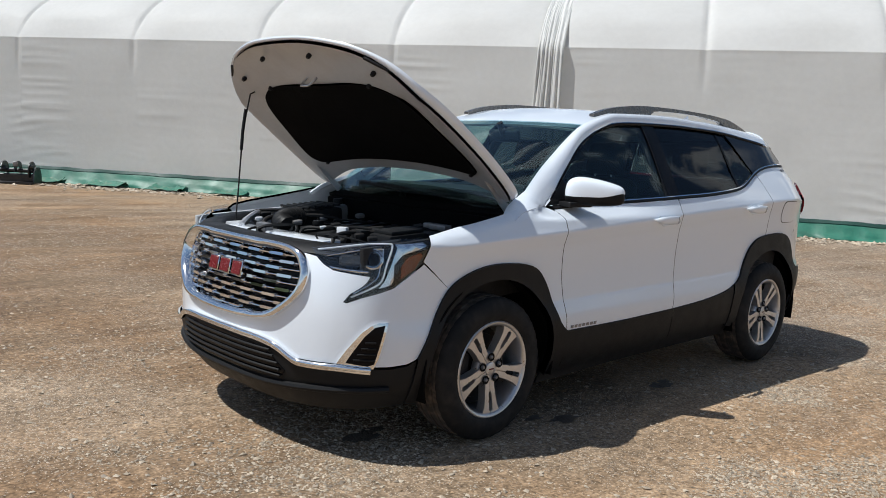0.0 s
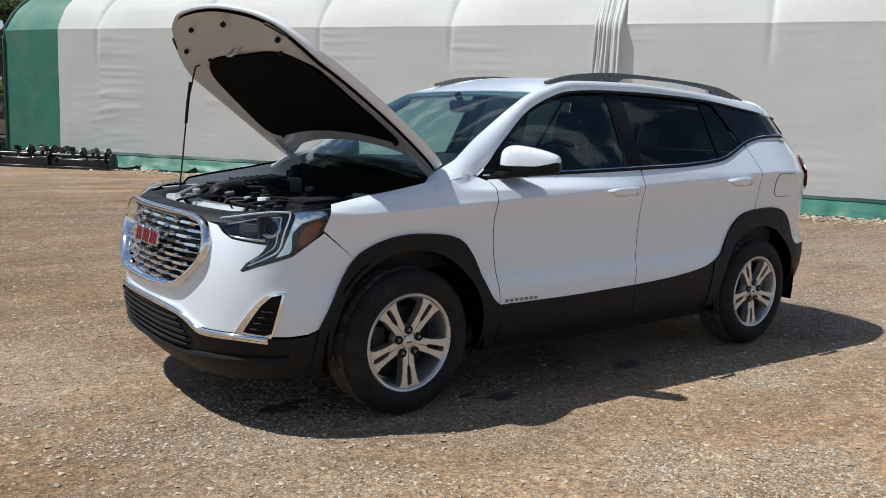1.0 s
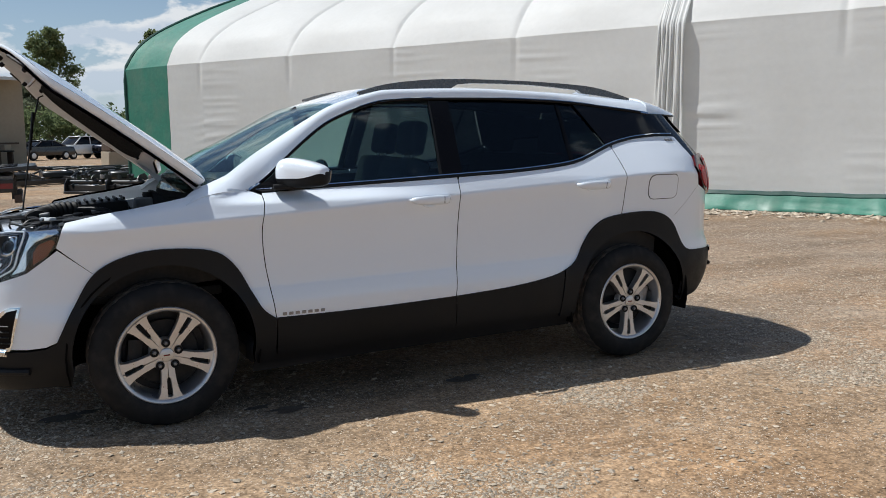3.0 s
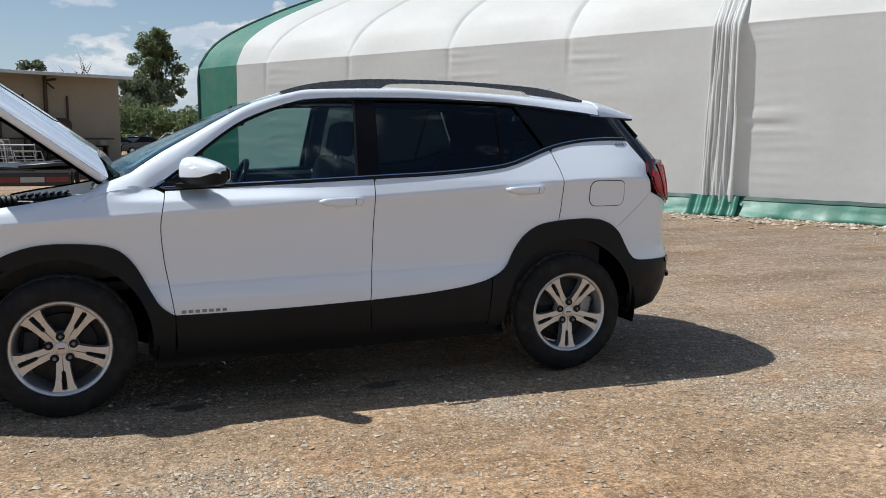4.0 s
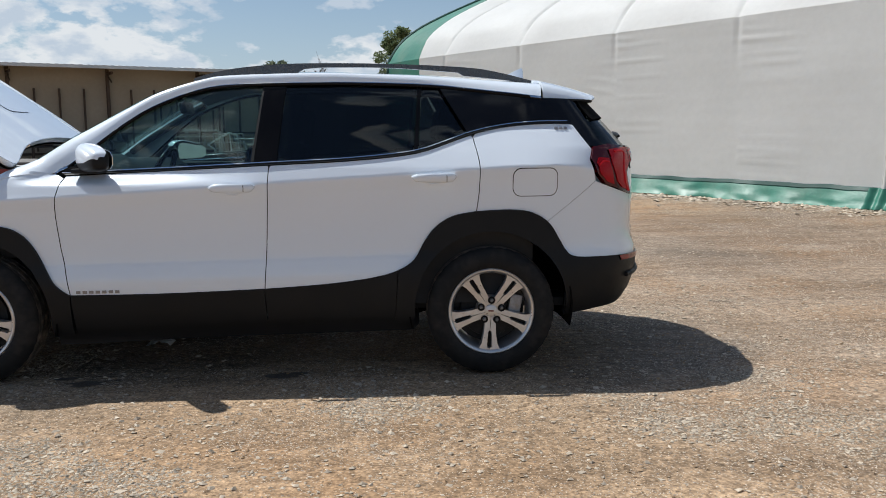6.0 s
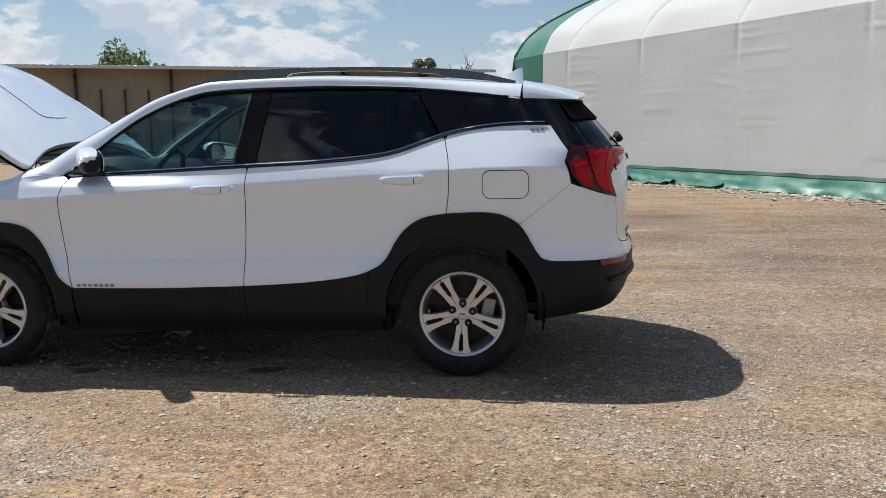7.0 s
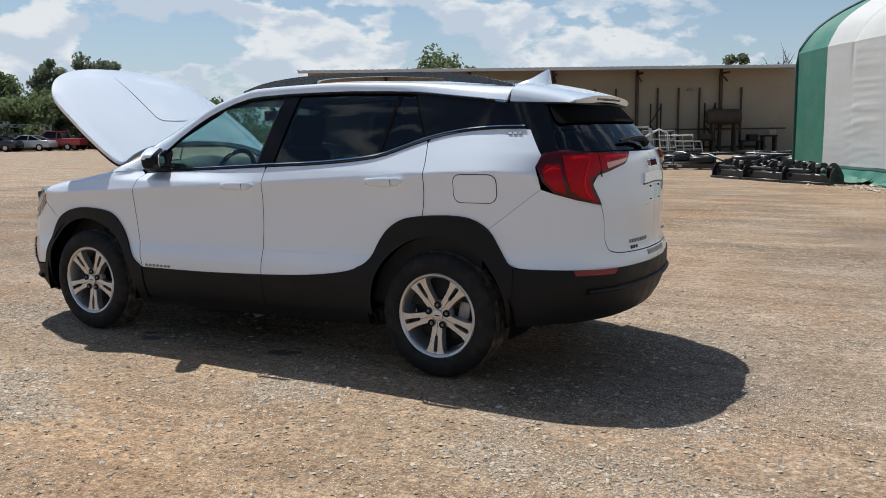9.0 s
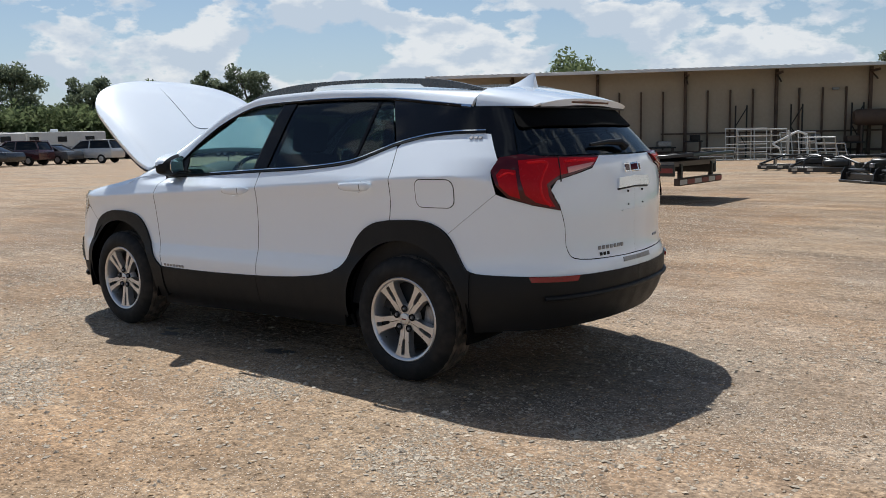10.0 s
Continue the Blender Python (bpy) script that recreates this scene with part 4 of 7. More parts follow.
part("prop_grip", bm, BLACK, car, "black foam grip")
for k in (1, -1):
    bm = bmesh.new()
    a = swing(hood_closed(0.16, 0.70 * k, 0.05))
    prism(bm, [(a[0] - 0.06, a[2] + 0.03), (a[0] + 0.02, a[2] - 0.01), (0.36, 1.02), (0.30, 1.0)], 0.008, pose(0, 0.70 * k, 0))
    part("bonnet_hinge", bm, SHADEDWHITE, car, "white painted hinge arm")

# roof, pillars, screens
ROOF_EDGE = [(0.34, -0.725, 1.175), (0.48, -0.682, 1.268), (0.60, -0.648, 1.338), (0.79, -0.603, 1.446), (0.955, -0.575, 1.530), (1.19, -0.552, 1.598), (1.34, -0.548, 1.616), (1.8, -0.55, 1.628), (2.12, -0.55, 1.618), (2.44, -0.548, 1.606), (2.76, -0.54, 1.586), (3.03, -0.53, 1.566)]
GLASS_TOP = [(0.45, 1.105), (0.535, 1.16), (0.62, 1.232), (0.77, 1.35), (0.92, 1.445), (1.14, 1.53), (1.34, 1.562), (1.8, 1.572), (2.12, 1.568), (2.44, 1.553), (2.76, 1.518), (3.05, 1.488)]
edge = np.array(curve(ROOF_EDGE, 6))
glass_top = np.array(curve(GLASS_TOP, 6))
rows = []
for i in range(len(edge)):
    a, b = np.array(body(ux(glass_top[i][0]), glass_top[i][1])), edge[i]
    mid = (a + b) / 2 + np.array((0, -0.012, 0.016))
    rows.append([a, (a + mid) / 2 + (0, -0.003, 0.003), mid, (mid + b) / 2 + (0, -0.002, 0.005), b])
# the foot of the pillar runs out into the wing
foot_rows = []
for (x, z), b in zip(curve([(0.12, 1.045), (0.19, 1.076), (0.26, 1.093), (0.33, 1.100), (0.40, 1.102), (0.45, 1.105)], 3), curve([(0.10, -0.800, 1.050), (0.155, -0.775, 1.096), (0.205, -0.758, 1.122), (0.25, -0.746, 1.139), (0.295, -0.735, 1.156), (0.34, -0.725, 1.175)], 3)):
    a, b = np.array(body(ux(x), z)) + (0, -0.0025, 0), np.array(b)
    mid = (a + b) / 2 + np.array((0, -0.012, 0.016)) * ease(0.05, 0.45, x)
    foot_rows.append([a, (a + mid) / 2 + (0, -0.003, 0.003), mid, (mid + b) / 2 + (0, -0.002, 0.005), b])
rows = foot_rows[:-1] + rows
sheet("roof_rail_panel", rows, WHITE, car, "white pillar and roof side", thick=0.02)
sheet("roof_rail_panel", [[p * (1, -1, 1) for p in r[::-1]] for r in rows], WHITE, car, "white pillar and roof side", thick=0.02)


def across(i, n=15, lift=0.04, fore=0.0):
    """Points from edge to edge over the car, bowed up and forward."""
    e = edge[i]
    out = []
    for k in range(n):
        t = -1 + 2 * k / (n - 1)
        q = 1 - t * t
        out.append((e[0] - fore * q, e[1] * -t, e[2] + lift * (1 - abs(t) ** 2.4)))
    return out


top_i = int(np.argmin(abs(edge[:, 0] - 0.955)))
sheet("roof", [across(i, 15, 0.012 + 0.016 * min(1.0, (i - top_i) / 8)) for i in range(top_i, len(edge))], WHITE, car, "white roof", thick=0.02)
foot = [(x - 0.085, y * 1.015, z - 0.095) for x, y, z in across(0, 21, 0.0, 0.13)]
sheet("windscreen", [foot] + [across(i, 21, 0.012 * i / top_i, 0.16 - 0.16 * i / top_i) for i in range(0, top_i + 1)], SCREEN, car, "clear windscreen", thick=-0.005)

# side glass
def top_run(a, b, off=0.0, n=12):
    return [(a + (b - a) * i / n, float(np.interp(a + (b - a) * i / n, glass_top[:, 0], glass_top[:, 1])) + off) for i in range(n + 1)]


panel("front_window", belt_run(0.50, 1.468, 0.004) + top_run(1.508, 0.50, -0.006, 20), FRONTGLASS, car, "lightly tinted front side window", lift=-0.012, thick=0.004, sides="both", step=0.1)
panel("rear_window", belt_run(1.592, 2.305, 0.004) + top_run(2.335, 1.627, -0.006), REARGLASS, car, "dark privacy rear window", lift=-0.012, thick=0.004, sides="both", step=0.1)
panel("quarter_light", belt_run(2.335, 2.585, 0.004) + top_run(2.44, 2.36, -0.006), REARGLASS, car, "dark privacy glass", lift=-0.012, thick=0.004, sides="both", step=0.1)
panel("b_pillar_trim", [(1.470, belt_z(1.470)), (1.590, belt_z(1.590)), (1.625, 1.566), (1.510, 1.563)], GLOSSBLACK, car, "gloss black pillar trim", lift=-0.006, sides="both", step=0.1)
panel("c_pillar_trim", [(2.307, belt_z(2.307)), (2.333, belt_z(2.333)), (2.358, 1.555), (2.337, 1.556)], GLOSSBLACK, car, "gloss black pillar trim", lift=-0.008, sides="both", step=0.1)
panel("rear_side_glass", belt_run(2.60, 3.19, 0.004) + [(3.215, 1.335), (3.275, 1.225), (3.42, 1.215), (3.38, 1.40), (3.36, 1.482)] + top_run(3.05, 2.455, -0.004), BLACKGLASS, car, "black glass quarter panel", lift=-0.004, thick=0.01, sides="both", step=0.06)
# black sheet standing in for the spoiler's underside and the glass in its shade
panel("spoiler_shade", [(U1, 1.374), (3.62, 1.370), (3.47, 1.362), (3.425, 1.375), (3.39, 1.43), (3.375, 1.487), (U1, 1.488)], PAD, car, "black sheet for spoiler underside and shaded glass", lift=0.006, thick=0.008, sides="join", step=0.05)
panel("rear_screen", [(U1, 1.225), (3.425, 1.228), (3.385, 1.40), (3.37, 1.485), (U1, 1.485)], REARGLASS, car, "dark rear screen", lift=-0.006, thick=0.005, sides="join", step=0.06)

# ---- car: lamps, grille and trim ----
def skin_point(u, z, lift=0.0, skin=None):
    skin = skin or body
    a = np.array(skin(u, z))
    n = np.cross(skin(u + 0.004, z) - skin(u - 0.004, z), skin(u, z + 0.004) - skin(u, z - 0.004))
    n /= np.linalg.norm(n) + 1e-12
    return a + n * lift, n


def seat_on_skin(u, z, lift=0.0, far=False):
    """A pose on the body: x along it, y into the car, z up."""
    p, n = skin_point(u, z, lift)
    q, _ = skin_point(u + 0.01, z, lift)
    if far:
        p, n, q = p * (1, -1, 1), n * (1, -1, 1), q * (1, -1, 1)
    x = Vector(q - p).normalized() * (-1 if far else 1)
    y = -Vector(n).normalized()
    zz = x.cross(y).normalized()
    m = Matrix((x, y, zz)).transposed().to_4x4()
    m.translation = Vector(p)
    return m


def ribbon(name, points, radius, material, parent, label, lift, sides="both", flat=6):
    """A round bead laid along the skin."""
    for k in ((1, -1) if sides == "both" else (1,)):
        bm = bmesh.new()
        tube(bm, [skin_point(u, z, lift)[0] * (1, k, 1) for u, z in points], radius, flat)
        part(name, bm, material, parent, label)


def blocks(name, count, u0, u1, z0, z1, lift, material, label, depth=0.006, far=False, slant=0.0):
    """A row of small raised plain bars in place of lettering."""
    w = (u1 - u0) / count
    for i in range(count):
        bm = bmesh.new()
        m = seat_on_skin(u0 + w * (i + 0.5), (z0 + z1) / 2, lift, far)
        box(bm, (w * 0.66, depth, (z1 - z0) * 0.9), (0, 0, 0), bevel=min(0.002, depth * 0.3), m=m)
        part(name, bm, material, car, label)


GUIDE = mat("bright_red_guide", (0.62, 0.008, 0.015), 0.25, 0, 0.1, 40, 200, 0, 0.0, None, 0, 0, 0.15)
# tail lamps: dark housing, bright red lens bands
tail_lamp = [(3.275, 1.148), (3.314, 1.212), (3.434, 1.225), (3.589, 1.213), (3.964, 1.209), (3.895, 1.158), (3.64, 1.101), (3.592, 1.069), (3.60, 1.026), (3.639, 0.967), (3.65, 0.946), (3.495, 0.981), (3.367, 1.018), (3.308, 1.075)]
panel("tail_lamp", tail_lamp, DARKRED, car, "dark red tail lamp housing", lift=0.012, thick=0.04, sides="both", step=0.05)
panel("tail_lamp_lens", [(3.42, 1.195), (3.589, 1.205), (3.945, 1.200), (3.885, 1.165), (3.64, 1.118), (3.57, 1.08), (3.578, 1.02), (3.615, 0.965), (3.51, 0.992), (3.455, 1.03), (3.43, 1.10)], RED, car, "bright red lamp lens", lift=0.017, thick=0.008, sides="both", step=0.05)
panel("tail_lamp_lens", [(3.305, 1.125), (3.33, 1.155), (3.405, 1.15), (3.415, 1.075), (3.43, 1.012), (3.375, 1.03), (3.325, 1.075)], RED, car, "bright red lamp lens", lift=0.016, thick=0.008, sides="both", step=0.05)
panel("reversing_lens", [(3.70, 1.158), (3.90, 1.178), (3.865, 1.158), (3.70, 1.128)], mat("pale_red_lens", (0.62, 0.20, 0.18), 0.12, 0, 0.1, 30, 120, 0, 1.0), car, "pale pink reversing lens", lift=0.020, thick=0.006, sides="both", step=0.06)
panel("reflector", [(3.467, 0.619), (3.753, 0.614), (3.734, 0.586), (3.481, 0.592)], mat("deep_red_reflector", (0.22, 0.004, 0.010), 0.15, 0, 0.1, 60, 200, 0.0005, 0.3), car, "dark red rear reflector", lift=0.014, thick=0.01, sides="both", step=0.06)

# grille: chrome frame, black bars, staggered chrome dashes
grille = panel("grille", grille_out, GLOSSBLACK, car, "black grille with chrome dashes", lift=-0.055, sides="join", step=0.06)
ring = []
for i, (u, z) in enumerate(grille_out):
    w = 0.052 * (0.62 + 0.38 * ease(-1.4, -1.05, u))
    cu, cz = U0 + 0.12, 0.745
    du, dz = cu - u, cz - z
    if u < -1.30:
        du = 0.0
    k = math.hypot(du, dz) or 1
    du, dz = du / k * w, dz / k * w
    row = []
    for t, lift in ((-0.06, -0.006), (0.0, 0.016), (0.22, 0.030), (0.62, 0.026), (0.92, 0.008), (1.0, -0.01), (1.02, -0.05)):
        row.append(skin_point(max(U0, u + du * t), z + dz * t, lift)[0])
    ring.append(row)
sheet("grille_frame", [r[::-1] for r in ring], CHROME, car, "polished chrome grille frame", thick=0.004, mirror=True)


def grille_reach(z):
    """How far the opening goes sideways at this height."""
    zs = [p[1] for p in grille_out]
    cand = [u for (u, zz) in grille_out if abs(zz - z) < 0.03]
    return max(cand) - 0.035 if cand else -1.2


bm = bmesh.new()
prof = [(-0.052, 0.0), (-0.043, 0.0104), (0.043, 0.0104), (0.052, 0.0), (0.043, -0.0104), (-0.043, -0.0104)]
a = [bm.verts.new((x, 0.016, z)) for x, z in prof]
b = [bm.verts.new((x * 0.9, -0.006, z * 0.62)) for x, z in prof]
bm.faces.new(b)
bm.faces.new(a[::-1])
for i in range(6):
    bm.faces.new((a[i], a[(i + 1) % 6], b[(i + 1) % 6], b[i]))
bmesh.ops.recalc_face_normals(bm, faces=bm.faces)
dash_mesh = bpy.data.meshes.new("chrome_dash")
bm.to_mesh(dash_mesh)
bm.free()
dash_mesh.materials.append(CHROME)
for r in range(10):
    z = 0.600 + r * 0.0305
    reach = grille_reach(z)
    us = np.linspace(U0, reach, 14)
    bm = bmesh.new()
    line = [skin_point(u, z, -0.016)[0] for u in us]
    tube(bm, line[::-1] + [p * (1, -1, 1) for p in line[1:]], 0.003, 6)
    part("grille_bar", bm, CHROME, grille, "thin chrome bar")
    for far in (False, True):
        k = 0 if r % 2 else 0.5
        while True:
            u = U0 + k * 0.168
            if u > reach - 0.05:
                break
            if not (far and k == 0):
                d = new("chrome_dash", dash_mesh)
                d.parent = grille
                d.matrix_basis = seat_on_skin(u + 1e-4, z, -0.016, far)
            k += 1
# emblem: three plain blocks, red with a bright edge
for i, u in enumerate((-0.105, 0.0, 0.105)):
    far = u > 0
    for size, lift, material, label in (((0.088, 0.014, 0.074), 0.006, CHROME, "chrome emblem edge"), ((0.076, 0.014, 0.062), 0.009, REDBADGE, "red emblem block")):
        bm = bmesh.new()
        box(bm, size, bevel=0.003, m=seat_on_skin(U0 + abs(u) + 1e-4, 0.775, lift, far))
        part("emblem", bm, material, grille, label)

# headlamps
head_line = head_low + [(-0.424, 0.965), (-0.447, 0.982), (-0.588, 0.973), (-0.878, 0.941)]
panel("head_lamp", head_line, GLOSSBLACK, car, "black headlamp housing", lift=-0.03, thick=0.05, sides="both", step=0.05)
panel("lamp_reflector", [(-0.585, 0.958), (-0.45, 0.972), (-0.436, 0.955), (-0.47, 0.932), (-0.548, 0.908), (-0.588, 0.868), (-0.590, 0.80), (-0.60, 0.782), (-0.66, 0.765), (-0.63, 0.80), (-0.60, 0.87), (-0.575, 0.94)], CHROME, car, "silver lamp reflector", lift=-0.012, thick=0.016, sides="both", step=0.05)
panel("turn_lens", [(-0.555, 0.862), (-0.528, 0.896), (-0.468, 0.918), (-0.456, 0.903), (-0.492, 0.845), (-0.558, 0.806)], ORANGE, car, "amber marker lens", lift=-0.006, thick=0.016, sides="both", step=0.05)
LED = mat("clear_light_guide", (0.82, 0.84, 0.86), 0.2, 0, 0.04, 20, 100, 0, 0.6)
ribbon("light_guide", curve([(-0.985, 0.915), (-0.754, 0.949), (-0.622, 0.957), (-0.598, 0.945), (-0.625, 0.867), (-0.648, 0.797), (-0.70, 0.765), (-0.785, 0.728)], 4), 0.0042, LED, car, "clear light guide", -0.008)
ribbon("light_guide", curve([(-0.93, 0.893), (-0.76, 0.926), (-0.655, 0.934), (-0.642, 0.92), (-0.655, 0.86), (-0.668, 0.812), (-0.72, 0.775), (-0.775, 0.743)], 4), 0.003, CHROME, car, "thin chrome lamp line", -0.010)
ribbon("lamp_brow", curve([(-0.90, 0.846), (-0.80, 0.838), (-0.71, 0.836)], 4), 0.006, CHROME, car, "chrome lamp lower trim", -0.010)
for far in (False, True):
    bm = bmesh.new()
    lathe(bm, [(0.046, 0.01), (0.046, -0.012), (0.040, -0.016), (0.036, -0.008), (0.0, -0.008)], 28)
    o = part("projector_ring", bm, CHROME, car, "chrome projector ring")
    o.matrix_basis = seat_on_skin(-0.69, 0.892, -0.022, far)
    bm = bmesh.new()
    lathe(bm, [(0.035, 0.0), (0.030, -0.012), (0.018, -0.019), (0.0, -0.021)], 24)
    o = part("projector_lens", bm, GLOSSBLACK, car, "dark glass projector lens")
    o.matrix_basis = seat_on_skin(-0.69, 0.892, -0.020, far)
    bm = bmesh.new()
    box(bm, (0.11, 0.02, 0.05), bevel=0.01)
    o = part("lamp_bezel", bm, DARKMETAL, car, "dark lamp bezel")
    o.matrix_basis = seat_on_skin(-0.80, 0.885, -0.025, far)
panel("lamp_lens", head_line, LAMPGLASS, car, "clear lamp lens", lift=0.002, thick=0.004, sides="both", step=0.05)

# chrome strip and fog lamps
ribbon("chrome_bead", shift(chrome_line, 0, -0.010), 0.011, CHROME, car, "rounded chrome top of the bumper strip", 0.014, flat=10)
low = shift(chrome_line, 0, -0.028)
panel("chrome_strip", chrome_line + low[::-1], CHROME, car, "polished chrome bumper strip", lift=0.016, thick=0.02, sides="join", step=0.05)
panel("fog_surround", [(-0.834, 0.440), (-0.79, 0.505), (-0.729, 0.58), (-0.69, 0.61), (-0.658, 0.622), (-0.616, 0.621), (-0.632, 0.556), (-0.655, 0.47), (-0.675, 0.425)], CHROME, car, "chrome fog lamp surround", lift=0.008, thick=0.02, sides="both", step=0.04)
panel("fog_recess", [(-0.792, 0.450), (-0.758, 0.505), (-0.716, 0.565), (-0.675, 0.603), (-0.63, 0.612), (-0.648, 0.54), (-0.672, 0.447), (-0.70, 0.438)], GLOSSBLACK, car, "black fog lamp recess", lift=0.0105, thick=0.02, sides="both", step=0.04)
for z in (0.465, 0.49, 0.515, 0.54):
    ribbon("fog_slat", [(-0.772 + (z - 0.447) * 0.65, z), (-0.70, z), (-0.668, z)], 0.004, BLACK, car, "black slat", 0.013)
panel("lower_grille", [(U0, 0.474), (-1.29, 0.462), (-1.20, 0.442), (-1.135, 0.405), (-1.092, 0.372), (-1.114, 0.345), (-1.25, 0.332), (-1.403, 0.324), (U0, 0.322)], GLOSSBLACK, car, "black lower intake", lift=0.007, thick=0.02, sides="join", step=0.05)
for z in (0.345, 0.372, 0.40, 0.428, 0.452):
    end = -1.12 - 0.9 * max(0.0, z - 0.39)
    us = np.linspace(U0, end, 10)
    line = [skin_point(u, z, 0.012)[0] for u in us]
    bm = bmesh.new()
    tube(bm, line[::-1] + [p * (1, -1, 1) for p in line[1:]], 0.0055, 6)
    part("intake_bar", bm, BLACK, car, "black intake bar")
lip = [skin_point(u, 0.300 + 0.03 * ease(-1.3, -0.7, u), 0.010)[0] for u in np.linspace(U0, -0.60, 20)]
bm = bmesh.new()
tube(bm, lip[::-1] + [p * (1, -1, 1) for p in lip[1:]], 0.016, 8)
part("bumper_lip", bm, BLACK, car, "grey-black bumper lip")

# belt and roof trim
panel("belt_strip", belt_run(0.50, 3.195, -0.015, 40) + belt_run(3.195, 0.475, -0.004, 40), BLACK, car, "black window strip", lift=0.007, thick=0.014, sides="both", step=0.06)
panel("belt_chrome", belt_run(0.475, 3.195, -0.004, 40) + belt_run(3.195, 0.475, 0.001, 40), CHROME, car, "thin chrome window line", lift=0.009, thick=0.012, sides="both", step=0.06)
panel("window_top_chrome", top_run(0.44, 3.05, -0.008, 44) + top_run(3.05, 0.44, 0.004, 44), CHROME, car, "chrome line over the windows", lift=0.003, thick=0.012, sides="both", step=0.2)
panel("mirror_sail", [(0.475, belt_z(0.475, 0.004)), (0.66, belt_z(0.66, 0.004)), (0.66, 1.20), (0.645, 1.235), (0.55, 1.155)], BLACK, car, "black mirror mount", lift=-0.004, thick=0.01, sides="both", step=0.1)
panel("front_window_post", [(1.455, belt_z(1.455, 0.004)), (1.487, belt_z(1.487, 0.004)), (1.527, 1.558), (1.50, 1.556)], BLACK, car, "black window post", lift=-0.008, thick=0.008, sides="both", step=0.1)

ribbon("window_seal", [(x, float(np.interp(x, glass_top[:, 0], glass_top[:, 1])) - 0.004) for x in np.linspace(0.50, 2.98, 46)], 0.0085, GLOSSBLACK, car, "black window seal", -0.003)
# door mirrors
MIRROR = mat("mirror_glass", (0.8, 0.8, 0.8), 0.02, 1.0, 0.0)
MIRROR_AT, ALONG_M, BACK_M = Vector((0.676, -0.908, 0)), Vector((0.565, -0.825, 0)), Vector((0.825, 0.565, 0))
# across the mirror: place, half depth, foot, top, where the white cap ends
MIRROR_CUTS = [(-0.150, 0.020, 1.135, 1.195, 196), (-0.140, 0.036, 1.122, 1.226, 198), (-0.115, 0.050, 1.113, 1.246, 200), (-0.075, 0.057, 1.110, 1.254, 200), (-0.02, 0.058, 1.110, 1.250, 198), (0.04, 0.056, 1.112, 1.240, 194), (0.09, 0.052, 1.116, 1.228, 182), (0.125, 0.044, 1.122, 1.216, 168), (0.142, 0.034, 1.130, 1.204, 160), (0.150, 0.018, 1.142, 1.188, 156)]


def mirror_point(k, u, v, z):
    p = MIRROR_AT + ALONG_M * u + BACK_M * v
    return Vector((p.x + (0.05 if k < 0 else 0.0), p.y * k, z))


def mirror_shell(bm, k, grow, cap):
    """The mirror's shell, or the white cap over its front and top, in cuts across it."""
    rings = []
    for u, d, z0, z1, end in smooth(MIRROR_CUTS, 3):
        lo, hi = (radians(56), radians(end)) if cap else (0.0, 2 * math.pi)
        ring = []
        for i in range(25):
            t = lo + (hi - lo) * i / 24
            c, s = math.cos(t), math.sin(t)
            q = (abs(c) ** 3 + abs(s) ** 3) ** (-1 / 3)
            ring.append(bm.verts.new(mirror_point(k, u * (1 + grow * 2), q * c * (d + grow), (z0 + z1) / 2 + q * s * ((z1 - z0) / 2 + grow))))
        rings.append(ring)
    for r, s in zip(rings, rings[1:]):
        for j in range(24):
            bm.faces.new((r[j], r[j + 1], s[j + 1], s[j]))
    return rings


for k in (1, -1):
    bm = bmesh.new()
    mirror_shell(bm, k, 0.0025, True)
    cap = part("door_mirror", bm, WHITE, car, "white door mirror cap")
    bm = bmesh.new()
    rings = mirror_shell(bm, k, 0.0, False)
    bm.faces.new(rings[0][:-1])
    bm.faces.new(rings[-1][:-1])
    box(bm, (0.15, 0.10, 0.026), (0.625 + (0.05 if k < 0 else 0.0), -0.825 * k, 1.113), (0, 0, -12 * k), 0.010, 2)
    part("mirror_base", bm, BLACK, cap, "black mirror shell and foot")
    bm = bmesh.new()
    m = Matrix((ALONG_M * 1.0, BACK_M * 1.0, Vector((0, 0, 1)))).transposed().to_4x4()
    m.translation = Vector((MIRROR_AT.x, MIRROR_AT.y, 1.178)) + BACK_M * 0.0575
    prism(bm, [(x, z) for x, z in ((-0.125, -0.048), (-0.10, -0.056), (0.09, -0.048), (0.125, -0.030), (0.128, 0.012), (0.10, 0.034), (-0.08, 0.060), (-0.115, 0.054), (-0.13, 0.03))], 0.004, m)
    if k < 0:
        bmesh.ops.scale(bm, vec=(1, -1, 1), verts=bm.verts)
        bmesh.ops.translate(bm, vec=(0.05, 0, 0), verts=bm.verts)
    part("mirror_pane", bm, MIRROR, cap, "mirror glass")

for far in (1, -1):
    bm = bmesh.new()
    tube(bm, [skin_point(3.655, z, 0.0145)[0] * (1, far, 1) for z in (1.09, 1.13, 1.17, 1.213)], 0.004, 6)
    part("lamp_joint", bm, BLACK, car, "dark joint between the lamp halves")
    for line, r in (((((3.47, 1.183), (3.55, 1.188), (3.585, 1.178), (3.555, 1.13), (3.535, 1.07), (3.55, 1.01), (3.59, 0.975))), 0.008), (((3.69, 1.187), (3.80, 1.190), (3.91, 1.190)), 0.007), (((3.32, 1.115), (3.36, 1.135), (3.40, 1.13)), 0.006)):
        bm = bmesh.new()
        tube(bm, [skin_point(u, z, 0.0135)[0] * (1, far, 1) for u, z in curve(line, 4)], r, 8)
        part("light_guide", bm, GUIDE, car, "bright red light guide")
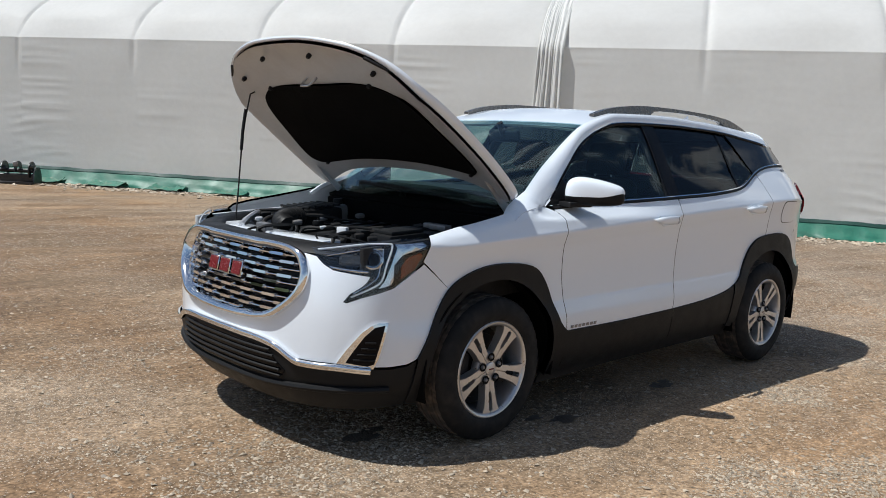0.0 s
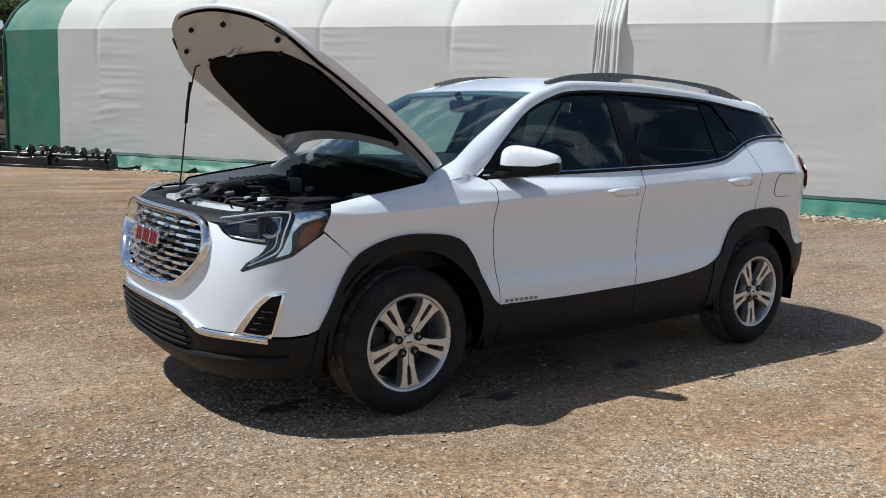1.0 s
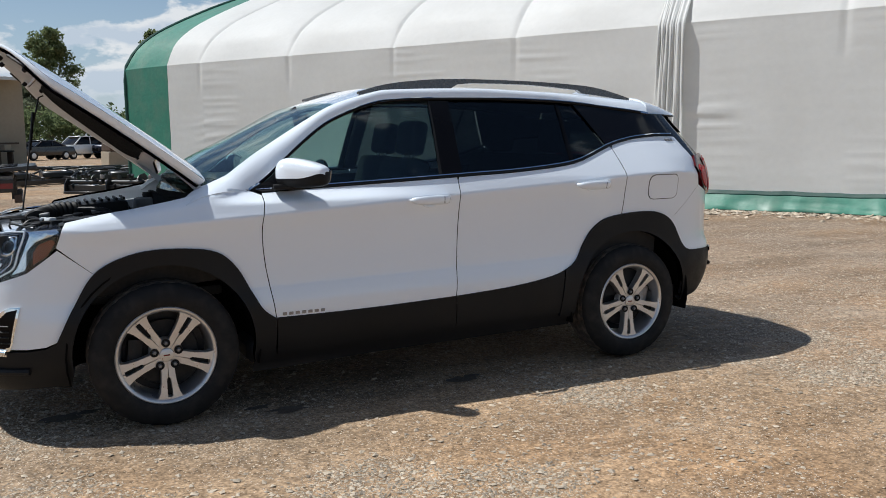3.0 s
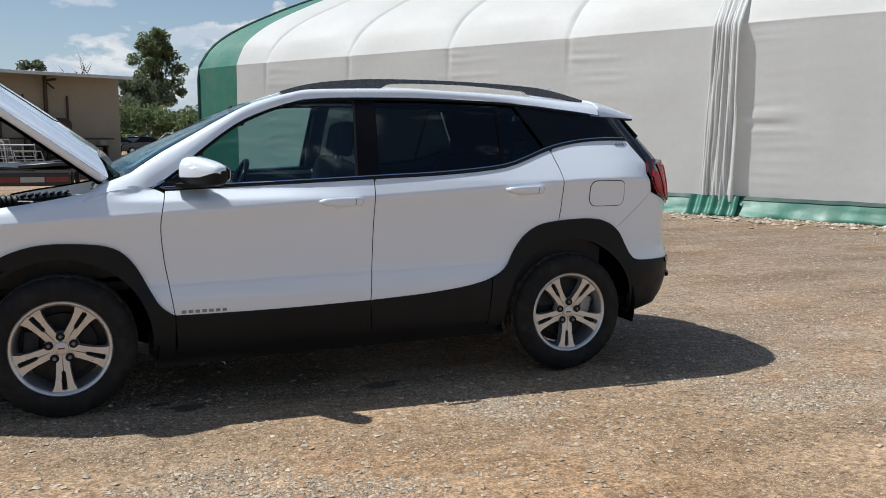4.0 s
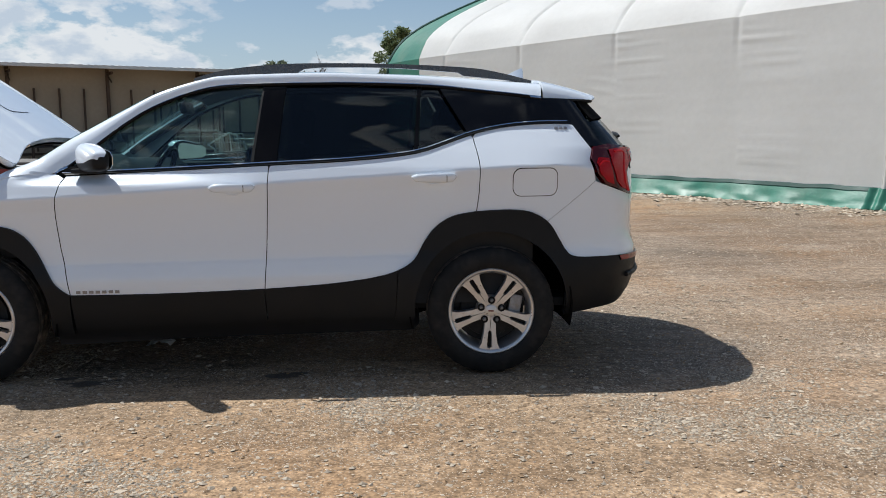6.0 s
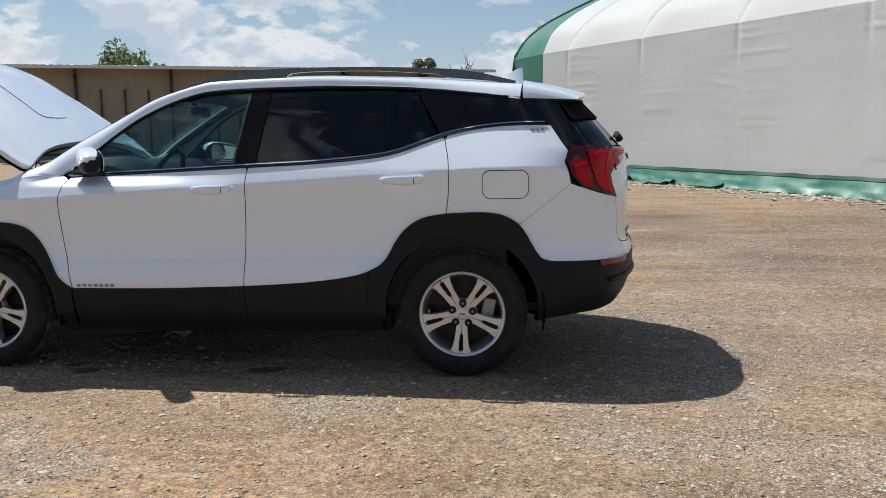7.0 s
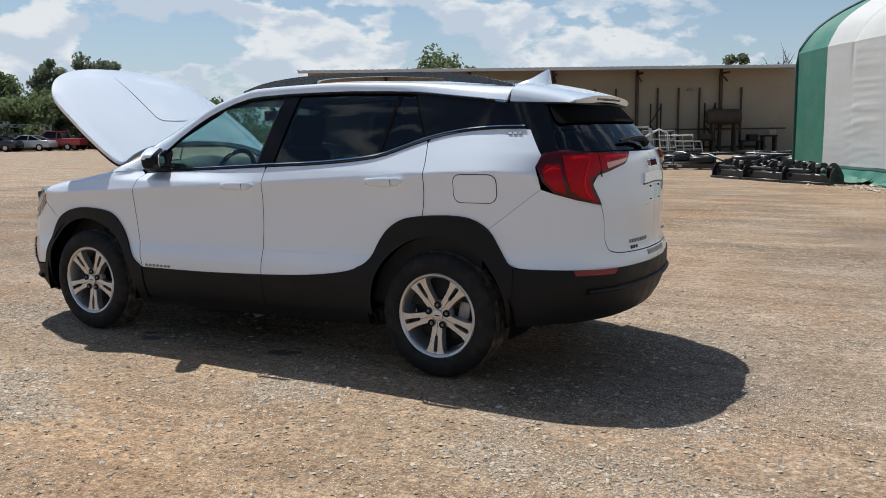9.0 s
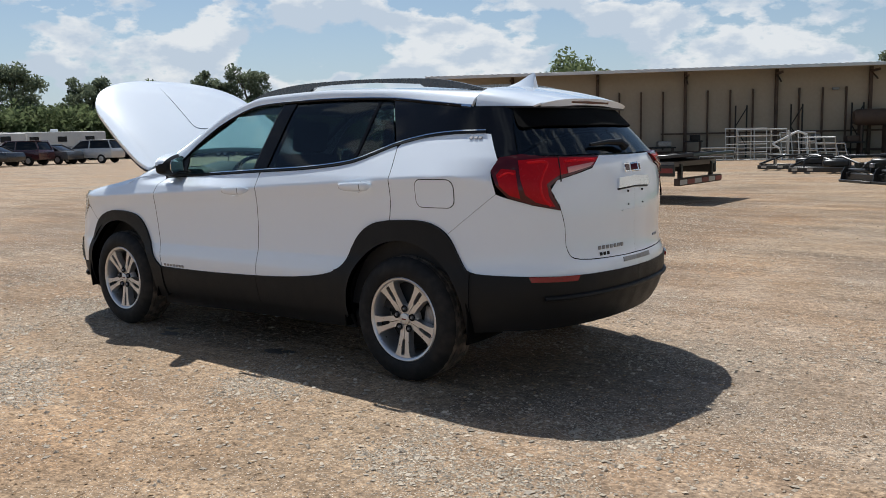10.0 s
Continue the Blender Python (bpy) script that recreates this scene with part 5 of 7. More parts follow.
# door handles
for x, z in ((1.365, 1.025), (2.41, 1.072)):
    for far in (False, True):
        m = seat_on_skin(x, z, 0.0, far)
        bm = bmesh.new()
        n = 14
        rings = []
        for i in range(n + 1):
            t = -1 + 2 * i / n
            w = (0.0165 * (1 - abs(t) ** 6) ** 0.5 + 0.004) * (0.78 + 0.22 * ease(-1.0, 0.0, t))
            out = -0.034 * (1 - abs(t) ** 4) ** 0.5 - 0.006
            turns = [2 * math.pi * k / 12 for k in range(12)]
            rings.append([bm.verts.new(m @ Vector((t * 0.118, out + 0.0095 * math.cos(a), 1.2 * w * math.sin(a)))) for a in turns])
        for r, s in zip(rings, rings[1:]):
            for j in range(12):
                bm.faces.new((r[j], r[(j + 1) % 12], s[(j + 1) % 12], s[j]))
        bm.faces.new(rings[0])
        bm.faces.new(rings[-1][::-1])
        h = part("door_handle", bm, WHITE, car, "white door handle")
        bm = bmesh.new()
        box(bm, (0.0035, 0.030, 0.034), (0.066, -0.0335, 0), bevel=0.001, m=m)
        part("handle_gap", bm, BLACK, h, "dark handle joint")
        bm = bmesh.new()
        tube(bm, [m @ Vector((q[0], q[1], q[2])) for q in curve([(-0.045, -0.004, -0.020), (-0.03, -0.006, -0.036), (0.0, -0.006, -0.040), (0.03, -0.006, -0.034), (0.045, -0.004, -0.020)], 4)], 0.003, 6)
        part("cup_lip", bm, WHITE, h, "rim of the handle recess")
    o = [(x + 0.075 * math.cos(t), z - 0.006 + 0.03 * math.sin(t)) for t in (2 * math.pi * i / 20 for i in range(20))]
    panel("handle_cup", o, WHITE, car, "recess behind the handle", lift=0.0012, thick=0.004, sides="both", step=0.05)
# fuel flap
def rounded(cx, cz, w, h, r, n=5):
    out = []
    for sx, sz, a in ((1, 1, 0), (-1, 1, 90), (-1, -1, 180), (1, -1, 270)):
        for i in range(n + 1):
            t = radians(a + 90 * i / n)
            out.append((cx + sx * (w / 2 - r) + r * math.cos(t), cz + sz * (h / 2 - r) + r * math.sin(t)))
    return out


panel("flap_gap", rounded(2.95, 1.036, 0.246, 0.152, 0.045), BLACK, car, "dark gap round the fuel flap", lift=0.0008, thick=0.004, sides="near", step=0.04)
panel("fuel_flap", rounded(2.95, 1.036, 0.238, 0.144, 0.042), WHITE, car, "white fuel flap", lift=0.0022, thick=0.004, sides="near", step=0.04)

# roof rails, fin, spoiler
for k in (1, -1):
    rail_top = curve([(1.12, 1.602), (1.26, 1.640), (1.43, 1.664), (1.68, 1.680), (2.12, 1.679), (2.575, 1.661), (2.775, 1.637), (2.99, 1.586)], 5)
    rail_low = curve([(2.99, 1.575), (2.60, 1.612)], 3) + curve([(2.57, 1.630), (2.2, 1.655), (1.85, 1.658), (1.72, 1.650)], 4) + curve([(1.68, 1.628), (1.4, 1.612), (1.12, 1.588)], 3)
    bm = bmesh.new()
    prism(bm, rail_top + rail_low, 0.034)
    for v in bm.verts:
        q = float(np.interp(v.co.x, [1.1, 1.5, 2.4, 3.0], [-0.515, -0.53, -0.52, -0.475]))
        v.co.y = -k * (q + v.co.y - 0.017 + 0.12 * max(0.0, v.co.z - 1.6))
        v.co.z += 0.003 if k > 0 else 0.0
    part("roof_rail", bm, RAIL, car, "satin black roof rail")
bm = bmesh.new()
fin = curve([(2.80, 1.612), (2.90, 1.642), (2.985, 1.682), (3.015, 1.684), (3.02, 1.60)], 4)
a = [bm.verts.new((x, 0.0, z)) for x, z in fin]
b = [bm.verts.new((x, -0.035 * (1 - (i / len(fin)) * 0.2), 1.60)) for i, (x, z) in enumerate(fin)]
c = [bm.verts.new((x, 0.035 * (1 - (i / len(fin)) * 0.2), 1.60)) for i, (x, z) in enumerate(fin)]
for i in range(len(fin) - 1):
    bm.faces.new((a[i], b[i], b[i + 1], a[i + 1]))
    bm.faces.new((a[i], a[i + 1], c[i + 1], c[i]))
bm.faces.new((a[-1], b[-1], c[-1]))
part("shark_fin_aerial", bm, WHITE, car, "white shark-fin aerial")
rows, under = [], []
for i in range(11):
    t = i / 10
    row, low = [], []
    for j in range(33):
        y = -1 + 2 * j / 32
        a = abs(y)
        reach = 0.345 - 0.05 * a**4
        x = 3.034 + t * reach
        half = 0.655 - 0.075 * t - 0.03 * t * t
        top = 1.604 - 0.058 * t - 0.022 * t * t
        foot = 1.486 - 0.010 * t
        fall = max(0.0, (a - 0.72) / 0.28)
        z = top - 0.04 * a**2.4 - (top - 0.04 * a**2.4 - foot) * (1 - math.sqrt(max(0.0, 1 - fall**2.2)))
        row.append((x, half * y * (1 - 0.04 * fall**6), z))
        low.append((x - 0.004, half * y * 0.97, foot + (1 - t) * 0.05 * (1 - a)))
    rows.append(row)
    under.append(low)
sheet("rear_spoiler", rows, WHITE, car, "white rear spoiler", thick=0.012)
sheet("spoiler_underside", under[5:], BLACK, car, "black spoiler underside", thick=0.01)
edge_row = rows[-1][2:-2]
sheet("spoiler_edge", [[p for p in edge_row], [(p[0] - 0.012, p[1] * 0.995, max(1.478, p[2] - 0.036)) for p in edge_row]], WHITE, car, "white spoiler rear edge", thick=-0.008)
bm = bmesh.new()
box(bm, (0.018, 0.44, 0.024), (3.372, 0.0, 1.504), (0, 12, 0), 0.005)
part("brake_light", bm, DARKRED, car, "dark red high brake light")
# tailgate details
panel("plate_bar", [(4.095, 1.036), (4.108, 1.090), (U1, 1.098), (U1, 1.044)], SATIN, car, "chrome bar over the plate recess", lift=0.014, thick=0.02, sides="join", step=0.05)
panel("plate_slot", [(4.100, 1.026), (4.100, 1.036), (U1, 1.044), (U1, 1.034)], GLOSSBLACK, car, "dark slot under the chrome bar", lift=0.004, thick=0.01, sides="join", step=0.05)
panel("plate_ledge", [(4.14, 0.912), (4.135, 0.918), (U1, 0.92), (U1, 0.914)], WHITE, car, "thin ledge under the plate fixings", lift=0.005, thick=0.008, sides="join", step=0.05)
for u in (4.20,):
    for far in (False, True):
        for z, s in ((1.016, 0.008), (0.945, 0.005)):
            bm = bmesh.new()
            box(bm, (s, 0.010, s * 1.4), bevel=0.002, m=seat_on_skin(u, z, 0.008, far))
            part("plate_screw", bm, BLACK, car, "dark plate fixing")
for u, far in ((U1 - 0.068, False), (U1 - 0.0001, False), (U1 - 0.068, True)):
    for size, lift, material, label in (((0.060, 0.010, 0.050), 0.004, SATIN, "chrome emblem edge"), ((0.046, 0.010, 0.034), 0.006, DARKRED, "dark red emblem block")):
        bm = bmesh.new()
        box(bm, size, bevel=0.002, m=seat_on_skin(u, 1.142, lift, far))
        part("tailgate_emblem", bm, material, car, label)
blocks("tailgate_lettering", 7, 3.915, 4.155, 0.722, 0.744, 0.003, STEEL, "grey raised bar")
blocks("dealer_mark", 3, 3.925, 4.02, 0.690, 0.710, 0.002, BLACK, "black sticker bar", 0.003)
blocks("trim_mark", 3, 3.92, 4.0, 0.735, 0.75, 0.003, STEEL, "grey raised bar", far=True)
blocks("side_lettering", 7, 0.545, 0.775, 0.482, 0.499, 0.002, STEEL, "grey raised bar", 0.004)
blocks("side_lettering", 7, 0.545, 0.775, 0.482, 0.499, 0.002, STEEL, "grey raised bar", 0.004, True)
blocks("trim_mark", 3, 3.095, 3.185, 1.308, 1.326, 0.003, STEEL, "grey raised bar", 0.004)
bm = bmesh.new()
tube(bm, [skin_point(U1 - 0.02, 1.235, 0.02)[0], skin_point(U1 - 0.05, 1.262, 0.026)[0], skin_point(U1 - 0.18, 1.268, 0.02)[0], skin_point(U1 - 0.34, 1.262, 0.012)[0]], [0.024, 0.02, 0.013, 0.008], 8)
part("rear_wiper", bm, BLACK, car, "black rear wiper")
panel("step_insert", [(4.13, 0.640), (U1, 0.640), (U1, 0.662), (4.13, 0.664)], STEEL, car, "grey bumper step insert", lift=0.004, thick=0.008, sides="join", step=0.05)
bump_line = [skin_point(u, 0.505, 0.012)[0] for u in np.linspace(3.55, U1, 16)]
bm = bmesh.new()
tube(bm, bump_line + [p * (1, -1, 1) for p in bump_line[-2::-1]], 0.014, 8)
part("bumper_ridge", bm, BLACK, car, "black bumper ridge")

# ---- underbody, wheel housings, engine bay ----
bm = bmesh.new()
box(bm, (1.94, 1.62, 0.12), (1.36, 0, 0.29), bevel=0.03)
box(bm, (0.5, 1.1, 0.10), (3.2, 0, 0.40), bevel=0.03)
box(bm, (0.9, 1.0, 0.12), (2.7, 0, 0.42), bevel=0.03)
box(bm, (1.0, 1.0, 0.10), (-0.25, 0, 0.30), bevel=0.03)
part("floor_pan", bm, DARKMETAL, car, "dark underbody")
for cx, cz in ((0.0, 0.36), (2.715, 0.365)):
    for k in (1, -1):
        rows = [[(cx + r * math.cos(a), y * k, cz + r * math.sin(a)) for r, y in ((0.435, 0.895), (0.44, 0.75), (0.43, 0.56), (0.30, 0.53), (0.05, 0.53))] for a in np.linspace(radians(-14), radians(194), 26)]
        sheet("wheel_housing", rows[::-k], PAD, car, "black wheel housing", thick=0.008)

# ---- wheels ----
def tyre_mesh(first, last):
    """Rings of a tyre with grooved tread and shoulder lugs."""
    bm = bmesh.new()
    n = 120
    prof = [(0.227, 0.094, 0), (0.234, 0.109, 0), (0.246, 0.117, 0), (0.266, 0.122, 0), (0.292, 0.119, 0), (0.312, 0.112, 0), (0.326, 0.104, 1), (0.338, 0.094, 1), (0.344, 0.078, 1), (0.3455, 0.056, 0), (0.338, 0.053, 0), (0.338, 0.046, 0), (0.346, 0.043, 0),
            (0.3465, 0.008, 0), (0.339, 0.005, 0), (0.339, -0.005, 0), (0.3465, -0.008, 0), (0.346, -0.043, 0), (0.338, -0.046, 0), (0.338, -0.053, 0), (0.3455, -0.056, 0), (0.344, -0.078, 1), (0.338, -0.094, 1), (0.32, -0.11, 0), (0.262, -0.121, 0), (0.214, -0.098, 0)]
    rings = []
    for r, h, lug in prof[first:last]:
        rings.append([bm.verts.new(((r - (0.003 if lug and j % 3 == 0 else 0)) * math.cos(2 * math.pi * j / n), -h, (r - (0.003 if lug and j % 3 == 0 else 0)) * math.sin(2 * math.pi * j / n))) for j in range(n)])
    for r, s in zip(rings, rings[1:]):
        for j in range(n):
            bm.faces.new((r[j], r[(j + 1) % n], s[(j + 1) % n], s[j]))
    return bm


def spoke_mesh():
    """A split spoke: two bars with a slot between them, flaring to the rim."""
    bm = bmesh.new()
    for k in (1, -1):
        line = [(0.030, 0.0005), (0.030, 0.021), (0.062, 0.0300), (0.09, 0.0315), (0.13, 0.0350), (0.175, 0.0435), (0.20, 0.0545), (0.2135, 0.074), (0.2185, 0.036), (0.219, 0.0005), (0.203, 0.0005), (0.2005, 0.0115), (0.175, 0.0115), (0.118, 0.0085), (0.108, 0.0005)]
        pts = [(r, t * k) for r, t in line]
        front = [bm.verts.new((t * 0.95 + 0.0012 * k, -0.088 - 0.014 * ease(0.05, 0.2, r), r)) for r, t in pts]
        edge = [bm.verts.new((t, -0.082 - 0.010 * ease(0.05, 0.2, r), r)) for r, t in pts]
        rear = [bm.verts.new((t, -0.045 - 0.01 * ease(0.05, 0.2, r), r)) for r, t in pts]
        bm.faces.new(front)
        bm.faces.new(rear[::-1])
        for a, b in ((front, edge), (edge, rear)):
            for i in range(len(pts)):
                j = (i + 1) % len(pts)
                bm.faces.new((a[i], b[i], b[j], a[j]))
    return bm


def wheel(x, y, turn):
    bm = bmesh.new()
    lathe(bm, [(0.196, 0.10), (0.198, -0.03), (0.204, -0.07), (0.209, -0.092), (0.2135, -0.104), (0.220, -0.110), (0.228, -0.1115), (0.2335, -0.107), (0.2345, -0.095), (0.228, -0.085)], 72)
    w = part("wheel", bm, ALLOY, car, "silver five-spoke alloy wheel")
    tyre = part("tyre", tyre_mesh(0, 9), RUBBER, w, "black tyre wall")
    part("tread", tyre_mesh(8, 26), TREAD, tyre, "dusty brown tyre tread")
    for k in range(5):
        o = part("spoke", spoke_mesh(), ALLOY, w)
        o.matrix_basis = pose(0, 0, 0, 0, 72 * k + 180, 0)
        bm = bmesh.new()
        prism(bm, [(-0.012, 0.10), (0.012, 0.10), (0.015, 0.208), (-0.015, 0.208)], 0.012, pose(0, -0.062, 0))
        o = part("spoke_pocket", bm, BLACK, w, "dark slot between the spoke bars")
        o.matrix_basis = pose(0, 0, 0, 0, 72 * k + 180, 0)
    bm = bmesh.new()
    lathe(bm, [(0.080, -0.040), (0.0785, -0.070), (0.073, -0.080), (0.060, -0.084), (0.036, -0.086), (0.0335, -0.084)], 40)
    part("hub", bm, ALLOY, w)
    bm = bmesh.new()
    lathe(bm, [(0.033, -0.080), (0.032, -0.094), (0.026, -0.0965), (0.0, -0.097)], 32)
    part("hub_cap", bm, ALLOY, w, "silver hub cap")
    bm = bmesh.new()
    box(bm, (0.030, 0.003, 0.007), (0, -0.0975, 0), bevel=0.001)
    part("hub_mark", bm, REDBADGE, w, "small red hub mark")
    for k in range(5):
        a = radians(90 + 72 * k)
        bm = bmesh.new()
        lathe(bm, [(0.0, -0.0765), (0.0195, -0.0765), (0.0205, -0.079), (0.0200, -0.083)], 20)
        o = part("nut_seat", bm, BLACK, w, "dark nut recess")
        o.matrix_basis = pose(0.058 * math.cos(a), -0.0145, 0.058 * math.sin(a))
        bm = bmesh.new()
        lathe(bm, [(0.0112, -0.06), (0.0108, -0.090), (0.007, -0.096), (0.0, -0.097)], 6)
        o = part("wheel_nut", bm, STEEL, w, "wheel nut")
        o.matrix_basis = pose(0.058 * math.cos(a), -0.006, 0.058 * math.sin(a))
    bm = bmesh.new()
    lathe(bm, [(0.05, -0.01), (0.155, -0.01), (0.158, 0.0), (0.155, 0.012), (0.05, 0.012)], 48)
    part("brake_disc", bm, DARKMETAL, w, "dark brake disc")
    bm = bmesh.new()
    lathe(bm, [(0.0, 0.02), (0.193, 0.02), (0.193, 0.024)], 32)
    part("brake_backplate", bm, DARKMETAL, w, "dark backplate")
    bm = bmesh.new()
    box(bm, (0.07, 0.07, 0.13), (0.135 if x > 1 else -0.135, -0.012, 0.02), (0, 8, 0), 0.014, 2)
    part("brake_caliper", bm, STEEL if x > 1 else DARKMETAL, w, "brake caliper")
    w.matrix_basis = pose(x, y, 0.345, 0, 0, 180 if y > 0 else 0) @ pose(0, 0, 0, 0, turn, 0)
    return w


for x in (-0.005, 2.715):
    for y in (-0.79, 0.79):
        wheel(x, y, 3 if x > 1 else -2)

# ---- engine bay ----
def bay(name, size, at, material, label, turn=(0, 0, 0), bevel=0.015):
    bm = bmesh.new()
    box(bm, size, at, turn, bevel, 2)
    return part(name, bm, material, car, label)


bay("bay_floor", (1.06, 1.34, 0.05), (-0.22, 0, 0.60), DARKMETAL, "dark engine bay floor")
bay("firewall", (0.05, 1.46, 0.60), (0.36, 0, 0.80), PAD, "black firewall", (0, -4, 0))
for k in (1, -1):
    bay("inner_wing", (1.02, 0.03, 0.34), (-0.17, 0.735 * k, 0.80), SHADEDWHITE if k > 0 else DARKMETAL, "inner wing panel", (0, -4, 0), 0.01)
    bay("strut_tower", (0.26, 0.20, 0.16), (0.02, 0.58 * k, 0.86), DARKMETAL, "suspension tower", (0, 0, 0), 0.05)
rad_top = [(-0.83, 0.0, 0.925), (-0.815, -0.25, 0.925), (-0.76, -0.45, 0.92), (-0.68, -0.58, 0.92), (-0.56, -0.66, 0.93), (-0.45, -0.70, 0.945)]
for k in (1, -1):
    rows = []
    for x, y, z in curve(rad_top, 4):
        rows.append([(x - 0.055, y * 1.05 * k, z - 0.03), (x - 0.03, y * 1.02 * k, z), (x + 0.05, y * 0.93 * k, z + 0.004), (x + 0.07, y * 0.90 * k, z - 0.03)])
    sheet("radiator_shroud", rows[::-k], BLACK, car, "black plastic radiator shroud", thick=0.006)
bay("slam_panel", (0.105, 0.78, 0.035), (-0.625, -0.02, 0.908), WHITE, "white painted slam panel", (0, 0, 3), 0.008)
bay("slam_end", (0.12, 0.10, 0.05), (-0.60, 0.42, 0.905), SHADEDWHITE, "white painted slam panel end", (0, 0, 18), 0.012)
bay("bonnet_latch", (0.05, 0.09, 0.06), (-0.66, 0.08, 0.93), STEEL, "steel bonnet latch", (0, 0, 0), 0.008)
bay("radiator", (0.06, 1.0, 0.34), (-0.56, 0, 0.73), DARKMETAL, "dark radiator")
bay("engine_cover", (0.50, 0.46, 0.12), (-0.16, -0.02, 0.875), BLACK, "black engine cover", (0, -3, 0), 0.035)
for y in (-0.15, -0.05, 0.05, 0.15):
    bay("cover_rib", (0.36, 0.02, 0.012), (-0.16, y - 0.02, 0.938), GLOSSBLACK, "raised cover rib", (0, -3, 0), 0.005)
bay("air_box", (0.30, 0.24, 0.20), (-0.16, 0.42, 0.90), BLACK, "black ribbed air filter box", (0, -4, 0), 0.03)
for i in range(7):
    bay("air_box_rib", (0.014, 0.22, 0.014), (-0.28 + i * 0.04, 0.42, 1.0 + 0.003 * i), BLACK, "air box rib", (0, 0, 0), 0.004)
bm = bmesh.new()
path = curve([(-0.30, 0.32, 0.955), (-0.40, 0.28, 0.955), (-0.47, 0.22, 0.94), (-0.50, 0.10, 0.925)], 7)
tube(bm, path, [0.05 + (0.007 if i % 2 else 0) for i in range(len(path))], 14)
part("intake_hose", bm, BLACK, car, "black corrugated intake hose")
bm = bmesh.new()
tube(bm, curve([(-0.66, 0.30, 0.925), (-0.55, 0.42, 0.945), (-0.42, 0.53, 0.965), (-0.30, 0.58, 0.965)], 5), 0.017, 8)
part("metal_pipe", bm, ALLOY, car, "bright metal pipe")
bm = bmesh.new()
tube(bm, curve([(-0.55, -0.40, 0.90), (-0.42, -0.30, 0.94), (-0.22, -0.34, 0.96), (-0.02, -0.42, 0.95), (0.12, -0.40, 0.90)], 5), 0.016, 8)
part("rubber_hose", bm, RUBBER, car, "black rubber hose")
bm = bmesh.new()
tube(bm, curve([(-0.50, 0.0, 0.92), (-0.36, -0.16, 0.95), (-0.30, -0.36, 0.955), (-0.40, -0.52, 0.945)], 5), 0.011, 8)
part("wiring_loom", bm, BLACK, car, "black wiring loom")
bay("battery", (0.24, 0.18, 0.19), (-0.02, -0.47, 0.86), BLACK, "black battery", (0, 0, 0), 0.012)
bay("battery_clamp", (0.05, 0.16, 0.03), (0.0, -0.46, 0.975), STEEL, "steel battery clamp", (0, 0, 0), 0.006)
bay("fuse_box", (0.24, 0.16, 0.13), (-0.30, -0.52, 0.90), BLACK, "black fuse box", (0, -3, 0), 0.02)
bay("fuse_lid", (0.20, 0.13, 0.02), (-0.30, -0.52, 0.972), BLACK, "black fuse box lid", (0, -3, 0), 0.008)
bay("relay_block", (0.07, 0.06, 0.07), (-0.42, -0.38, 0.93), BLACK, "black relay block", (0, 0, 12), 0.008)
bay("connector", (0.04, 0.05, 0.05), (-0.45, -0.28, 0.945), LED, "white plastic connector", (0, 0, 30), 0.006)
bay("coolant_tank", (0.17, 0.14, 0.15), (0.12, 0.54, 0.93), LINER, "milky coolant tank", (0, 0, 0), 0.035)
bm = bmesh.new()
lathe(bm, [(0.03, 0.0), (0.032, 0.02), (0.028, 0.035), (0.0, 0.036)], 16, "z")
o = part("coolant_cap", bm, BLACK, car, "black coolant cap")
o.matrix_basis = pose(0.12, 0.54, 1.0)
bm = bmesh.new()
lathe(bm, [(0.026, 0.0), (0.03, 0.012), (0.026, 0.025), (0.0, 0.026)], 12, "z")
o = part("oil_cap", bm, BLACK, car, "black oil filler cap")
o.matrix_basis = pose(-0.30, 0.14, 0.93)
rng = random.Random(5)
for i in range(26):
    x, y = rng.uniform(-0.62, 0.2), rng.uniform(-0.6, 0.6)
    bay("engine_bracket", (rng.uniform(0.03, 0.10), rng.uniform(0.03, 0.09), rng.uniform(0.03, 0.07)), (x, y, rng.uniform(0.82, 0.90)), rng.choice((DARKMETAL, BLACK, STEEL, BLACK)), "small engine bay bracket", (rng.uniform(-20, 20), rng.uniform(-20, 20), rng.uniform(0, 90)), 0.008)
for i in range(9):
    x, y = rng.uniform(-0.6, 0.1), rng.uniform(-0.5, 0.5)
    bm = bmesh.new()
    tube(bm, curve([(x, y, 0.86), (x + rng.uniform(-0.1, 0.1), y + rng.uniform(-0.1, 0.1), rng.uniform(0.93, 0.965)), (x + rng.uniform(-0.2, 0.2), y + rng.uniform(-0.2, 0.2), rng.uniform(0.90, 0.95)), (x + rng.uniform(-0.2, 0.2), y + rng.uniform(-0.2, 0.2), 0.85)], 5), rng.uniform(0.004, 0.009), 6)
    part("engine_cable", bm, BLACK, car, "black cable")
for y, x0, x1, z, r in ((-0.42, -0.62, -0.20, 0.948, 0.010), (0.24, -0.58, -0.10, 0.962, 0.012), (0.50, -0.50, 0.02, 0.972, 0.009), (-0.12, -0.60, -0.34, 0.946, 0.008)):
    bm = bmesh.new()
    tube(bm, curve([(x0, y, z - 0.05), (x0 + 0.06, y + 0.03, z), ((x0 + x1) / 2, y + 0.06 * math.sin(y * 9), z + 0.006), (x1 - 0.06, y - 0.03, z), (x1, y - 0.05, z - 0.05)], 5), r, 8)
    part("engine_pipe", bm, DARKMETAL, car, "dark metal pipe")
